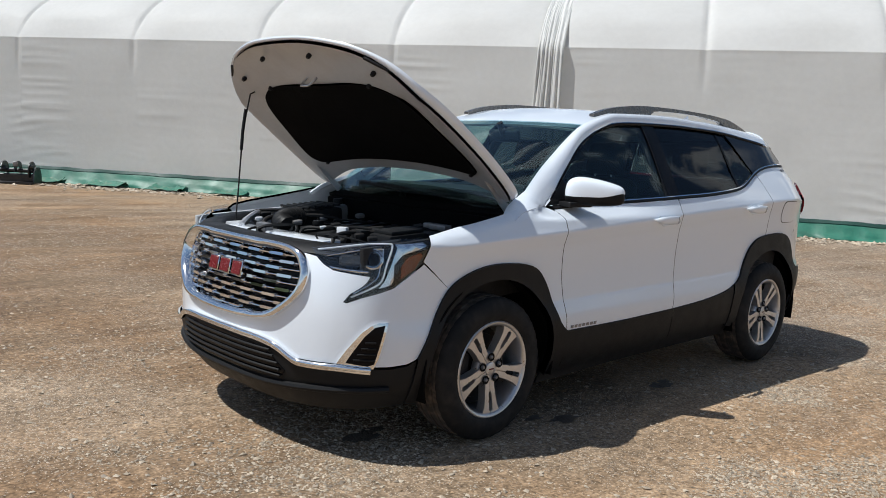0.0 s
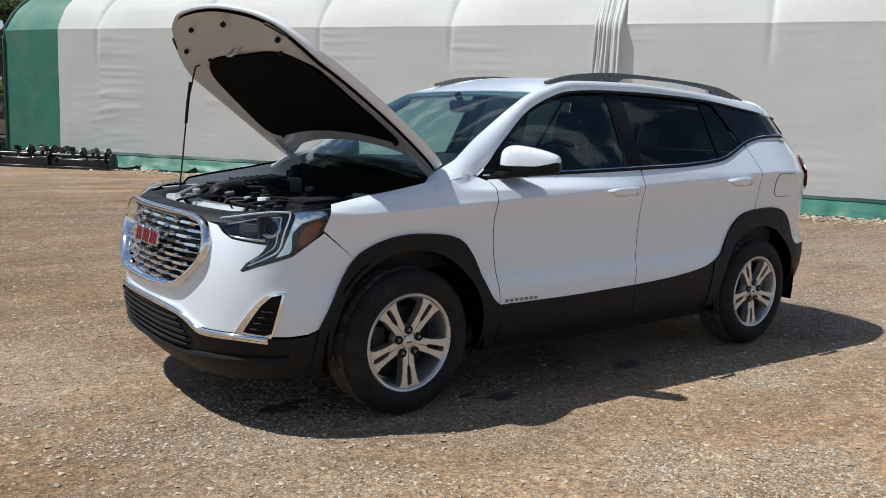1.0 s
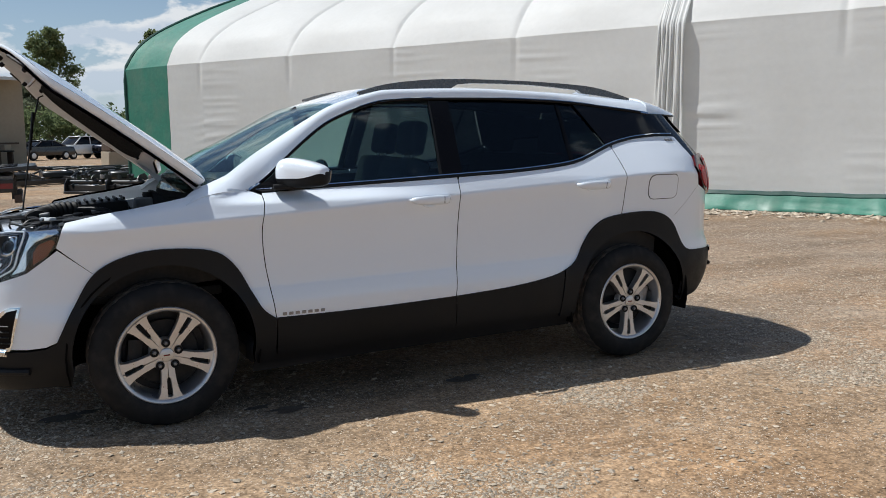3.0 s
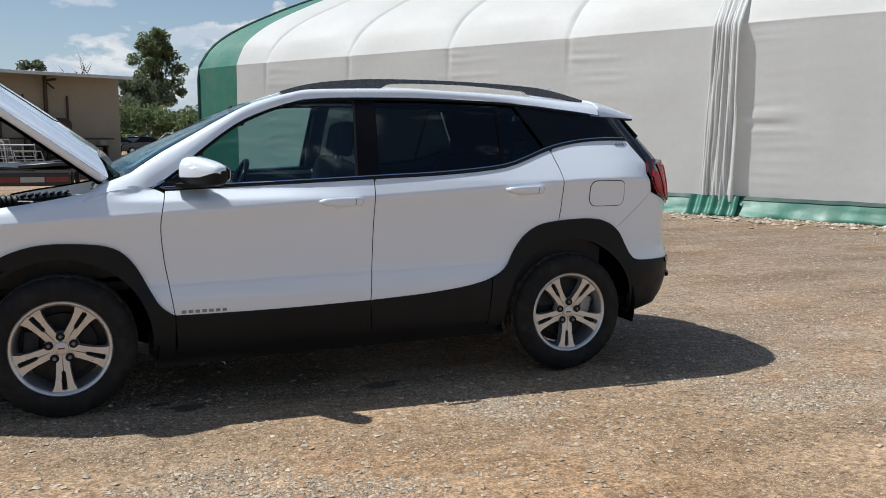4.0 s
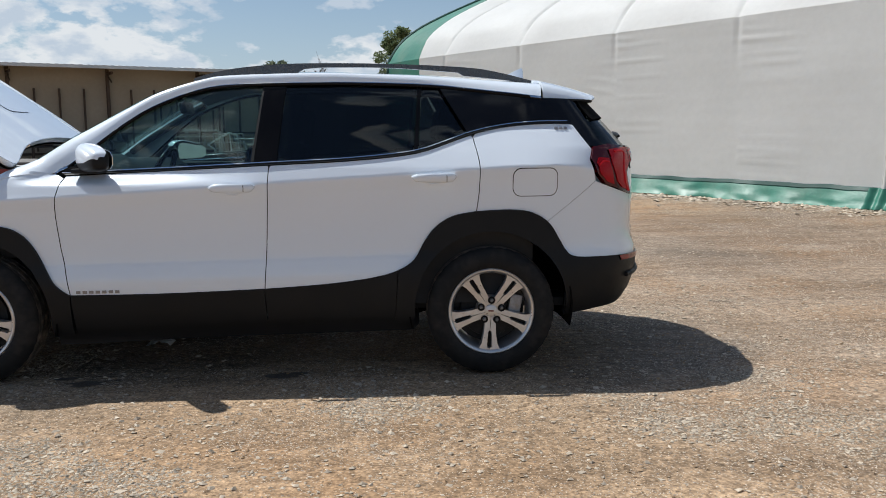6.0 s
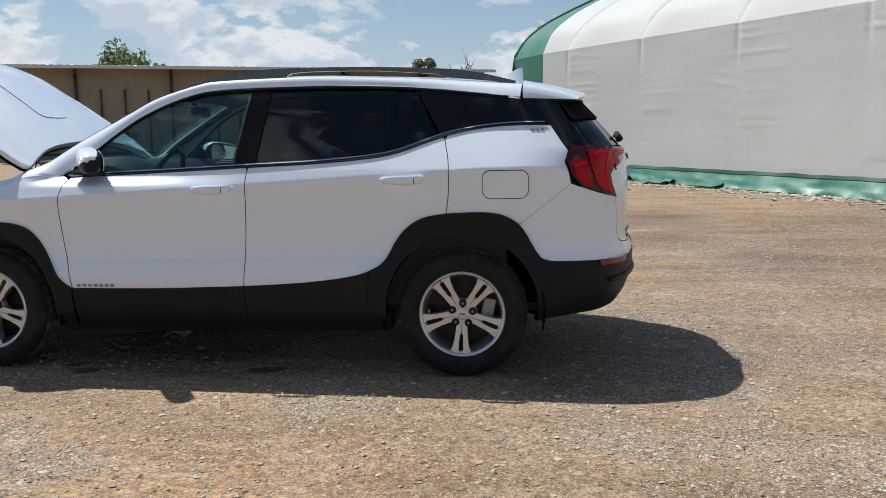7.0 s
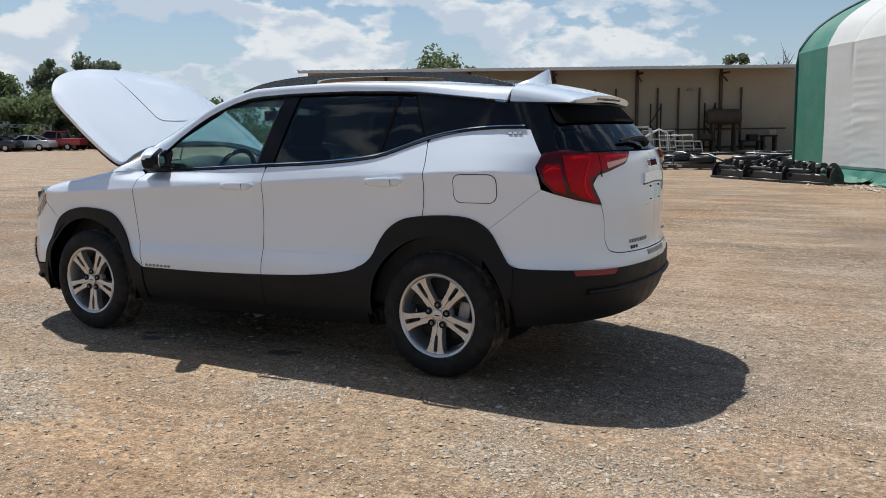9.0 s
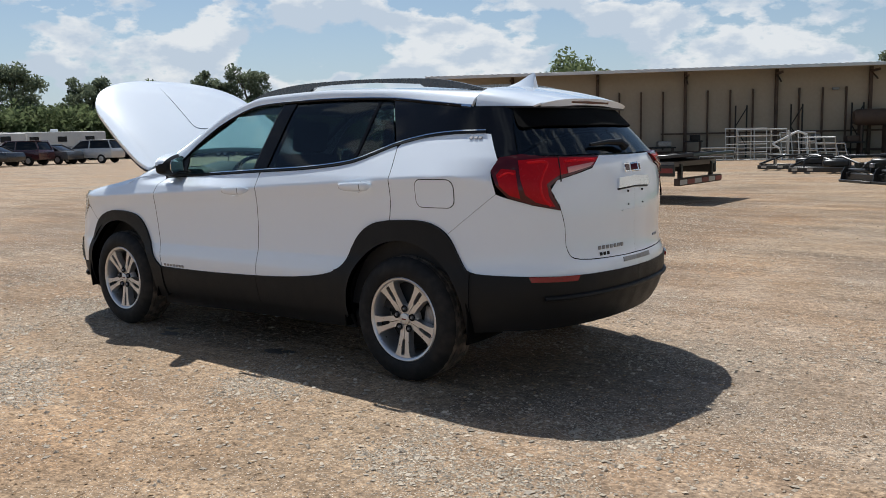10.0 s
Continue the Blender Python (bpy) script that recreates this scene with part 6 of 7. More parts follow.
for x, y, s, m_, what in ((-0.52, -0.50, 0.045, DARKMETAL, "dark metal fitting"), (-0.47, 0.08, 0.05, STEEL, "grey metal fitting"), (-0.40, 0.50, 0.06, DARKMETAL, "dark metal fitting"), (-0.56, 0.30, 0.04, SHADEDWHITE, "white plastic clip"), (-0.36, -0.10, 0.05, DARKMETAL, "dark metal fitting"), (-0.48, -0.16, 0.035, SHADEDWHITE, "white plastic clip"), (-0.20, 0.24, 0.05, STEEL, "grey metal fitting"), (0.02, -0.30, 0.06, DARKMETAL, "dark metal fitting"), (0.10, 0.30, 0.05, LINER, "pale plastic cap"), (-0.54, -0.62, 0.045, DARKMETAL, "dark metal fitting")):
    s *= 0.72
    bay("engine_fitting", (s * 1.4, s, s * 0.7), (x, y, 0.955), m_, what, (8, -6, 40 * x), 0.01)
# cowl below the windscreen, with wipers
rows = []
for t in np.linspace(0, 1, 8):
    row = []
    for j in range(17):
        y = -1 + 2 * j / 16
        q = 1 - y * y
        row.append((0.205 - 0.055 * q + t * (0.11 - 0.10 * q), 0.745 * y, 1.035 + 0.055 * t - 0.012 * math.sin(t * 3.1) + 0.004 * math.sin(y * 40) * math.sin(t * 3.1)))
    rows.append(row)
sheet("cowl", rows, PAD, car, "black plastic cowl", thick=-0.02)
bay("cowl_front", (0.03, 1.36, 0.14), (0.155, 0, 0.97), PAD, "black cowl front edge", (0, 0, 0), 0.01)


for run, tip in ((((0.215, 0.44, 1.135), (0.178, 0.24, 1.133), (0.160, 0.03, 1.125)), (0.172, -0.17, 1.128)), (((0.172, 0.02, 1.128), (0.190, -0.20, 1.126), (0.228, -0.42, 1.122)), (0.262, -0.60, 1.125))):
    bm = bmesh.new()
    tube(bm, [(run[0][0], run[0][1], 1.05), (run[0][0], run[0][1], 1.145)], [0.020, 0.017], 10)
    tube(bm, curve(run, 4), [0.019 - 0.001 * i for i in range(9)], 8)
    part("wiper_arm", bm, BLACK, car, "black wiper arm")
    bm = bmesh.new()
    tube(bm, curve([(run[1][0] - 0.004, run[1][1], 1.146), (run[2][0] - 0.004, run[2][1], 1.14), tip], 4), 0.008, 6)
    part("wiper_blade", bm, RUBBER, car, "black wiper blade")

# ---- cabin ----
bay("cabin_floor", (2.7, 1.56, 0.05), (1.85, 0, 0.37), INSIDE, "dark carpet")
for k in (1, -1):
    rows = [[(x, k * (0.80 + 0.02 * math.sin(z * 8) - 0.12 * (1 - ease(0.5, 1.6, x)) * ease(0.85, 1.08, z)), z) for z in np.linspace(0.38, 1.10 + 0.06 * max(0.0, x - 1.9), 8)] for x in np.linspace(0.45, 2.95, 16)]
    sheet("door_lining", rows[::k], INSIDE, car, "dark grey door lining", thick=0.03)
    bay("armrest", (0.5, 0.07, 0.05), (1.1, 0.77 * k, 0.86), INSIDE, "door armrest", (0, 0, 0), 0.02)
rows = []
for t in np.linspace(0, 1, 9):
    row = []
    for y in np.linspace(-0.76, 0.76, 21):
        e = abs(y) / 0.76
        q = 1 - e * e
        hump = 0.045 * math.exp(-((y + 0.38) / 0.17) ** 2) * math.exp(-((t - 0.55) / 0.25) ** 2)
        x = 0.42 - 0.14 * q * (1 - t) + 0.42 * t
        z = 1.085 + 0.02 * q - 0.30 * max(0.0, t - 0.68) ** 1.3 * 3 + hump
        row.append((x, y, z))
    rows.append(row)
sheet("dashboard", rows, INSIDE, car, "dark grey dashboard", thick=-0.05)
bay("centre_console", (0.9, 0.26, 0.40), (1.05, 0, 0.62), INSIDE, "centre console", (0, 0, 0), 0.04)
bay("screen_panel", (0.02, 0.24, 0.15), (0.80, 0.0, 1.02), BLACKGLASS, "dark centre screen", (0, -12, 0), 0.008)
# steering wheel
bm = bmesh.new()
c, t0 = Vector((0.87, -0.38, 1.05)), radians(24)
ringp = [c + Vector((-math.sin(t0) * -math.sin(a) * 0.185, math.cos(a) * 0.185, math.sin(a) * 0.185 * math.cos(t0))) for a in (2 * math.pi * i / 36 for i in range(36))]
tube(bm, ringp, 0.016, 10, True)
sw = part("steering_wheel", bm, GLOSSBLACK, car, "black steering wheel")
bm = bmesh.new()
box(bm, (0.06, 0.17, 0.12), c - Vector((0.02, 0, 0)), (0, 24, 0), 0.03, 3)
box(bm, (0.03, 0.34, 0.035), c - Vector((0.01, 0, 0)), (0, 24, 0), 0.01)
box(bm, (0.03, 0.04, 0.17), c + Vector((-0.04, 0, -0.09)), (0, 24, 0), 0.01)
part("wheel_hub", bm, INSIDE, sw, "airbag pad and spokes")


def seat(x, y, wide=0.5):
    base = bay("seat", (0.50, wide, 0.16), (x - 0.20, y, 0.62), CLOTH, "black cloth seat", (0, -6, 0), 0.05)
    bm = bmesh.new()
    box(bm, (0.14, wide * 0.96, 0.62), (x + 0.10, y, 0.93), (0, 16, 0), 0.055, 3)
    part("backrest", bm, CLOTH, base, "black cloth backrest")
    n = 1 if wide < 0.6 else 2
    for k in range(n):
        yy = y + (0 if n == 1 else (-0.34 if k == 0 else 0.34))
        bm = bmesh.new()
        box(bm, (0.10, 0.26, 0.20), (x + 0.215, yy, 1.345), (0, 12, 0), 0.045, 4)
        h = part("headrest", bm, CLOTH, base, "black headrest")
        bm = bmesh.new()
        for d in (-0.06, 0.06):
            tube(bm, [(x + 0.17, yy + d, 1.19), (x + 0.205, yy + d, 1.30)], 0.007, 6)
        part("headrest_post", bm, STEEL, base, "headrest posts")


seat(1.285, -0.37)
seat(1.42, 0.37)
seat(2.30, 0.0, 1.3)
bay("boot_cover", (0.65, 1.3, 0.03), (2.92, 0, 1.0), INSIDE, "dark load cover", (0, 0, 0), 0.008)
sheet("headliner", [[(x, y, z - 0.035) for x, y, z in across(i, 15, 0.03)] for i in range(top_i, len(edge))], LINER, car, "light grey headliner", thick=0.01)
for k in (1, -1):
    bm = bmesh.new()
    pts = [edge[i] * (1, k, 1) + np.array((0.02, 0.03 * k, -0.03)) for i in range(2, top_i + 1, 3)]
    tube(bm, [(p[0], p[1], p[2]) for p in pts], 0.022, 8)
    part("a_pillar_lining", bm, INSIDE, car, "dark pillar lining")
    bm = bmesh.new()
    box(bm, (0.085, 0.03, 0.44), (1.54, 0.675 * k, 1.33), (31 * k, 5, 0), 0.012)
    part("b_pillar_lining", bm, INSIDE, car, "dark pillar lining")
    bm = bmesh.new()
    box(bm, (0.012, 0.30, 0.13), (1.06, 0.34 * k, 1.545), (0, 62, 0), 0.01, 2)
    part("sun_visor", bm, LINER, car, "grey sun visor")
bm = bmesh.new()
box(bm, (0.04, 0.24, 0.075), (0.95, 0.0, 1.455), (0, -12, 0), 0.02, 3)
mir = part("rear_view_mirror", bm, BLACK, car, "black rear-view mirror")
bm = bmesh.new()
tube(bm, [(0.94, 0.0, 1.46), (0.90, 0.0, 1.53)], 0.02, 8)
part("mirror_stem", bm, BLACK, mir, "black mirror stem")

# ---- round the fabric building ----
rows = []
flap_v = np.linspace(0.0, v_at(6.3), 60)
for i in range(81):
    q = i / 80
    row = []
    for v in flap_v:
        z = float(np.interp(v, arch_len, arch[:, 1]))
        lean = 0.04 * (z - 0.4)
        wide = 0.64 - 0.035 * z
        s = 3.80 - lean - q * wide
        out = 0.06 + 0.022 * math.sin(q * 27 + 6.5 * noise.noise((q * 3, z * 0.5, 7))) * (0.4 + abs(noise.noise((q * 5, z * 0.4, 12)))) + 0.055 * noise.noise((q * 9, z * 0.55, 2)) + 0.03 * noise.noise((q * 24, z * 0.8, 4)) + 0.05 * q * q * (1 - 0.1 * z) + 0.02 * noise.noise((q * 4, z, 3))
        if i in (0,):
            out = 0.0
        p = Vector(dome_point(s, v, 0.0)) + DOME_N * max(0.0, out)
        row.append((p.x, p.y, p.z))
    rows.append(row)
sheet("loose_flap", rows, FABRIC, dome, "loose pleated white seam flap", thick=-0.012)
rows = [[skirt_point(s, k) for k in np.linspace(0, 1, 8)[::-1]] for s in np.arange(3.05, 3.95, 0.03)]
rows = [[(p[0] + DOME_N.x * (0.10 + 0.05 * math.sin(i * 0.9)), p[1] + DOME_N.y * (0.10 + 0.05 * math.sin(i * 0.9)), p[2] + 0.01) for p in r] for i, r in enumerate(rows)]
sheet("flap_foot", rows, GREEN, dome, "bunched green flap foot", thick=-0.01)
# torn green scraps lying before the wall
rng = random.Random(11)
SCRAP = mat("torn_green_tarpaulin", (0.05, 0.20, 0.14), 0.6, 0, 0.25, 3, 20, 0.004, 0, (0.25, 0.2, 0.15), 0.4)
for s, w in ((15.2, 1.2), (13.4, 1.0), (11.8, 0.8), (10.2, 0.7)):
    rows = []
    for i in range(9):
        row = []
        for j in range(6):
            p = DOME_O + DOME_U * (s + w * (i / 8 - 0.5) + 0.08 * rng.random()) + DOME_N * (0.12 + 0.42 * j / 5 + 0.06 * rng.random() - wall_lean(s))
            row.append((p.x, p.y, 0.03 + 0.14 * rng.random() * (1 - j / 6)))
        rows.append(row)
    tagged(sheet("tarpaulin_scrap", rows, SCRAP, None, "", thick=-0.008), "torn green tarpaulin scrap on the gravel", "tarpaulin", "scraps along the wall")


def beside_wall(r):
    s = r.uniform(-8, 18)
    q = Vector(DOME_O + DOME_U * s + DOME_N * (abs(r.normal(0.0, 0.55)) + 0.14 - wall_lean(s)))
    return q.x, q.y


def drifted(x, y):
    """How thick the gravel lies: drifts drawn out along the wheel tracks."""
    return noise.noise((x * 0.55, y * 0.95, 2)) + 0.5 * noise.noise((x * 1.7, y * 2.4, 5))


def on_yard(r):
    while True:
        x, y = r.normal(1.8, 3.8), -1.8 + r.normal(0, 2.2)
        if -8 < x < 10 and -5.6 < y < 8 and drifted(x, y) > r.uniform(-0.5, 0.5):
            return x, y


def in_drifts(r):
    while True:
        x, y = r.normal(1.8, 3.6), -2.4 + r.normal(0, 1.8)
        if -7 < x < 9 and -5.6 < y < 4 and drifted(x, y) > r.uniform(0.12, 0.32):
            return x, y


def on_clods(r):
    while True:
        x, y = r.normal(1.6, 3.8), -1.8 + r.normal(0, 2.4)
        if -8 < x < 10 and -5.6 < y < 8 and drifted(x, y) < r.uniform(-0.4, 0.5):
            return x, y


def on_far_yard(r):
    while True:
        x, y = r.uniform(-7, 13), r.uniform(-3, 12)
        if (y > 0.5 or x > 4.2) and noise.noise((x * 0.25 - y * 0.1, y * 0.9, 8)) > r.uniform(-0.5, 0.3):
            return x, y


RNG = np.random.default_rng(3)
pebbles("loose_gravel", 42000, on_yard, (0.0028, 0.018), STONES, "small mixed tan gravel stones", RNG)
pebbles("gravel_drift", 110000, in_drifts, (0.0026, 0.010), GREYSTONES, "fine grey gravel washed into drifts", RNG)
pebbles("dirt_clods", 30000, on_clods, (0.003, 0.012), CLODS, "crumbled clods of dry brown dirt", RNG)
pebbles("coarse_gravel", 48000, on_far_yard, (0.004, 0.017), STONES, "coarse tan gravel on the yard", RNG)
pebbles("rubble", 9000, beside_wall, (0.012, 0.07), STONES, "tan rubble heaped along the skirt", RNG)

# oily drips and a scrap of film under the car
WET = mat("oil_wet_dirt", (0.085, 0.066, 0.05), 0.6, 0, 0.3, 12, 80, 0.006)
rng = random.Random(21)
for x, y, r in ((0.565, -0.90, 0.058), (0.43, -0.80, 0.04), (1.575, -0.83, 0.06), (1.66, -0.80, 0.035), (-0.47, -0.51, 0.07), (-0.36, -0.46, 0.045)):
    bm = bmesh.new()
    ring = []
    for i in range(28):
        a = 2 * math.pi * i / 28
        q = r * (1 + 0.45 * noise.noise((x * 9 + math.cos(a) * 1.3, y * 9 + math.sin(a) * 1.3, 3)) + 0.12 * rng.uniform(-1, 1))
        px, py = x + 1.5 * q * math.cos(a), y + 0.8 * q * math.sin(a)
        ring.append(bm.verts.new((px, py, ground_height(px, py) + 0.003)))
    mid = bm.verts.new((x, y, ground_height(x, y) + 0.006))
    for a, b in zip(ring, ring[1:] + ring[:1]):
        bm.faces.new((a, b, mid))
    o = part("oil_stain", bm, WET, None)
    tagged(o, "dark oily stain soaked into the dirt", "stain", "stains under the car")
rows = [[(0.67 + 0.15 * i / 9, -0.16 + 0.13 * j / 6 + 0.02 * rng.random(), 0.012 + 0.05 * rng.random() * math.sin(math.pi * i / 9)) for j in range(7)] for i in range(10)]
tagged(sheet("plastic_scrap", rows, mat("pale_plastic_film", (0.62, 0.64, 0.64), 0.3), None, "", thick=0.003), "crumpled pale plastic scrap under the car", "litter")

# ---- shed fittings ----
def shed_part(name, size, at, material, label, turn=(0, 0, 0), bevel=0.0):
    bm = bmesh.new()
    box(bm, size, at, turn, bevel)
    return part(name, bm, material, shed, label)


for i in range(21):
    x = -12.6 + i * 1.145 + 0.26
    if i % 4 == 3:
        shed_part("column", (0.16, 0.16, 4.55), (x, 1.5, 2.27), RUSTY, "dark brown steel column", bevel=0.01)
        shed_part("bracket", (0.10, 1.3, 0.12), (x, 0.85, 4.30), RUSTY, "brown roof bracket")
        shed_part("bracket_brace", (0.06, 1.1, 0.06), (x, 0.95, 4.05), RUSTY, "brown bracket brace", (22, 0, 0))
    else:
        shed_part("wall_post", (0.09, 0.10, 3.1), (x, 1.55, 2.0), RUSTY, "brown wall post", bevel=0.006)
shed_part("wall_rail", (14.0, 0.07, 0.09), (6.0, 1.45, 1.30), RUSTY, "rust-brown wall rail")
shed_part("wall_rail", (24.0, 0.06, 0.12), (0.0, 1.5, 0.32), RUSTY, "rust-brown foot rail")
for x in (3.05, 5.8, 8.75):
    for d in (-0.28, 0.28):
        shed_part("rack_post", (0.07, 0.07, 2.7), (x + d, 1.2, 1.36), DARKMETAL, "black rack post")
    shed_part("rack_brace", (0.05, 0.05, 1.1), (x, 1.2, 2.1), DARKMETAL, "black rack brace", (0, 30, 0))
    shed_part("rack_brace", (0.05, 0.05, 1.1), (x, 1.2, 1.1), DARKMETAL, "black rack brace", (0, -30, 0))
shed_part("wall_lamp", (0.34, 0.14, 0.14), (7.73, 1.5, 3.45), STEEL, "small wall lamp", bevel=0.02)
half_w = Matrix.Translation(shed.matrix_world.translation) @ shed.matrix_world.to_3x3().to_4x4()


def at_shed(x, y, z=0.0):
    return half_w @ Vector((x, y, z))


def standing(name, label, category, group, x, y, z=0.0):
    p = at_shed(x, y, z)
    return thing(name, label, category, group, (p.x, p.y, p.z), math.degrees(math.atan(SHED_SLOPE)))


# a grey tank on a stand, low benches and odd goods before the wall
tank = standing("storage_tank", "dull brown horizontal tank on a steel stand", "tank", "", 9.4, 0.9)
bm = bmesh.new()
lathe(bm, [(0.0, -0.95), (0.30, -0.93), (0.40, -0.80), (0.42, -0.4), (0.42, 0.4), (0.40, 0.80), (0.30, 0.93), (0.0, 0.95)], 24)
bmesh.ops.rotate(bm, verts=bm.verts, matrix=Euler((0, 0, math.pi / 2)).to_matrix())
bmesh.ops.translate(bm, verts=bm.verts, vec=(0, 0, 1.95))
part("vessel", bm, RUSTY, tank)
for x in (-0.6, 0.6):
    bm = bmesh.new()
    box(bm, (0.08, 0.6, 1.56), (x, 0, 0.78))
    part("leg", bm, RUSTY, tank)
for i, (x, y, w, h) in enumerate(((6.6, 0.9, 0.7, 0.8), (8.3, 0.8, 1.3, 0.7), (10.9, 0.9, 1.1, 0.65), (11.9, 0.9, 0.8, 0.9), (-1.0, 0.7, 1.4, 0.6), (-3.0, 0.8, 1.2, 0.7), (0.6, 0.8, 0.9, 0.9))):
    b = standing("work_bench", "dark steel bench standing against the shed", "bench", "benches along the shed", x, y)
    bm = bmesh.new()
    box(bm, (w, 0.6, 0.08), (0, 0, h), bevel=0.01)
    part("bench_top", bm, DARKMETAL, b)
    for d in (-1, 1):
        bm = bmesh.new()
        box(bm, (0.08, 0.5, h), (d * w * 0.4, 0, h / 2))
        part("leg", bm, RUSTY, b)
    bm = bmesh.new()
    box(bm, (w * 0.5, 0.4, 0.3), (0.1, 0, h + 0.19), (0, 0, 10), 0.03)
    part("stored_box", bm, (STEEL, RUSTY, DARKMETAL, BEIGE)[i % 4], b)


def gate_frame(x, y, w, h, lean, turn, n):
    g = standing("steel_gate", "pale galvanised tube gate stacked near the shed", "gate", "gates by the shed", x, y)
    g.matrix_world = g.matrix_world @ pose(0, 0, 0, lean, 0, turn)
    pts = [(-w / 2, 0, 0.03), (w / 2, 0, 0.03), (w / 2, 0, h), (-w / 2, 0, h)]
    bm = bmesh.new()
    tube(bm, pts, 0.035, 6, True)
    part("gate_outline", bm, GALV, g)
    for k in range(1, n):
        bm = bmesh.new()
        z = h * k / n
        tube(bm, [(-w / 2, 0, z), (w / 2, 0, z)], 0.022, 6)
        part("gate_bar", bm, GALV, g)
    for k in (-1, 1):
        bm = bmesh.new()
        tube(bm, [(w * 0.2 * k, 0, 0.03), (w * 0.2 * k, 0, h)], 0.025, 6)
        part("gate_upright", bm, GALV, g)


GALV = mat("galvanised_tube", (0.50, 0.50, 0.49), 0.45, 0.5, 0.12, 5, 60)
for x, y, w, h, lean, turn, n in ((2.6, -3.2, 1.9, 1.5, -6, 4, 4), (3.2, -3.5, 2.2, 1.45, 8, -12, 5), (4.4, -3.6, 1.2, 1.35, 0, 80, 3), (4.9, -3.9, 1.8, 1.3, -14, 20, 3), (5.6, -4.2, 1.6, 1.1, 22, -30, 4), (1.2, -3.4, 1.6, 0.7, 30, 8, 3), (6.2, -4.4, 1.4, 0.8, -25, 15, 2)):
    gate_frame(x, y, w, h, lean, turn, n)
for a, b in (((3.6, -4.1, 0.75), (4.7, -4.1, 1.32)), ((4.7, -4.1, 1.32), (5.1, -4.1, 1.15)), ((3.6, -4.1, 0.75), (3.9, -4.2, 0.55))):
    bm = bmesh.new()
    tube(bm, [at_shed(*a), at_shed(*b)], 0.045, 8)
    tube(bm, [at_shed(*b), at_shed(b[0] + 0.1, b[1], 0.0)], 0.03, 6)
    tagged(part("white_tube", bm, mat("white_enamel", (0.8, 0.8, 0.78), 0.4), None), "bent white tube propped on the steel frames", "tube", "white tubes")

# ---- black implements before the fabric building ----
WHITESTRIP = mat("white_reflective_strip", (0.50, 0.47, 0.43), 0.4, 0, 0.1, 6, 60)
BLACKSTEEL = mat("black_painted_steel", (0.014, 0.014, 0.015), 0.35, 0.0, 0.2, 5, 60, 0.0005, 0.2, (0.12, 0.10, 0.08), 0.12)


def tiller(x, y, turn, length, group):
    """A beam on skids with a row of upright digging claws."""
    a = thing("soil_tiller", "black steel tiller with a row of claws on gravel", "tiller", group, (x, y, 0), turn)
    bm = bmesh.new()
    box(bm, (length, 0.22, 0.18), (0, 0, 0.14), bevel=0.02)
    part("beam", bm, BLACKSTEEL, a)
    bm = bmesh.new()
    tube(bm, [(-length / 2, 0, 0.30), (length / 2, 0, 0.30)], 0.05, 10)
    part("shaft", bm, BLACKSTEEL, a)
    for s in (-1, 1):
        bm = bmesh.new()
        prism(bm, [(-0.22, 0.02), (0.22, 0.02), (0.20, 0.22), (0.10, 0.38), (-0.10, 0.39), (-0.20, 0.24)], 0.03, pose(s * length / 2, 0, 0, 0, 0, 90))
        part("end_plate", bm, BLACKSTEEL, a)
        bm = bmesh.new()
        box(bm, (length * 0.98, 0.07, 0.06), (0, s * 0.26, 0.035), bevel=0.01)
        part("skid", bm, BLACKSTEEL, a)
    n = int(length / 0.30)
    for i in range(n):
        bm = bmesh.new()
        ring = arc(0, 0, 0.21, 200 + 37 * i, 440 + 37 * i, 12)
        prism(bm, ring + [(p[0] * 0.45, p[1] * 0.45) for p in ring[::-1]], 0.022)
        bmesh.ops.rotate(bm, verts=bm.verts, matrix=Euler((0, 0, math.pi / 2)).to_matrix())
        bmesh.ops.translate(bm, verts=bm.verts, vec=(-length / 2 + (i + 0.6) * length / n, 0, 0.30))
        part("claw", bm, BLACKSTEEL, a)
        bm = bmesh.new()
        box(bm, (0.10, 0.10, 0.07), (-length / 2 + (i + 0.6) * length / n, 0.17 * math.cos(i), 0.30 + 0.16 * abs(math.sin(i * 1.7))), (i * 30, 0, 20), 0.01)
        part("claw_tip", bm, STEEL if i % 3 == 0 else BLACKSTEEL, a)


for x, y, t, l in ((3.05, 17.15, -40, 1.5), (1.95, 18.15, -42, 1.45), (0.95, 19.05, -44, 1.3), (2.55, 18.45, -48, 1.4)):
    tiller(x, y, t, l, "tillers heaped at the building's end")


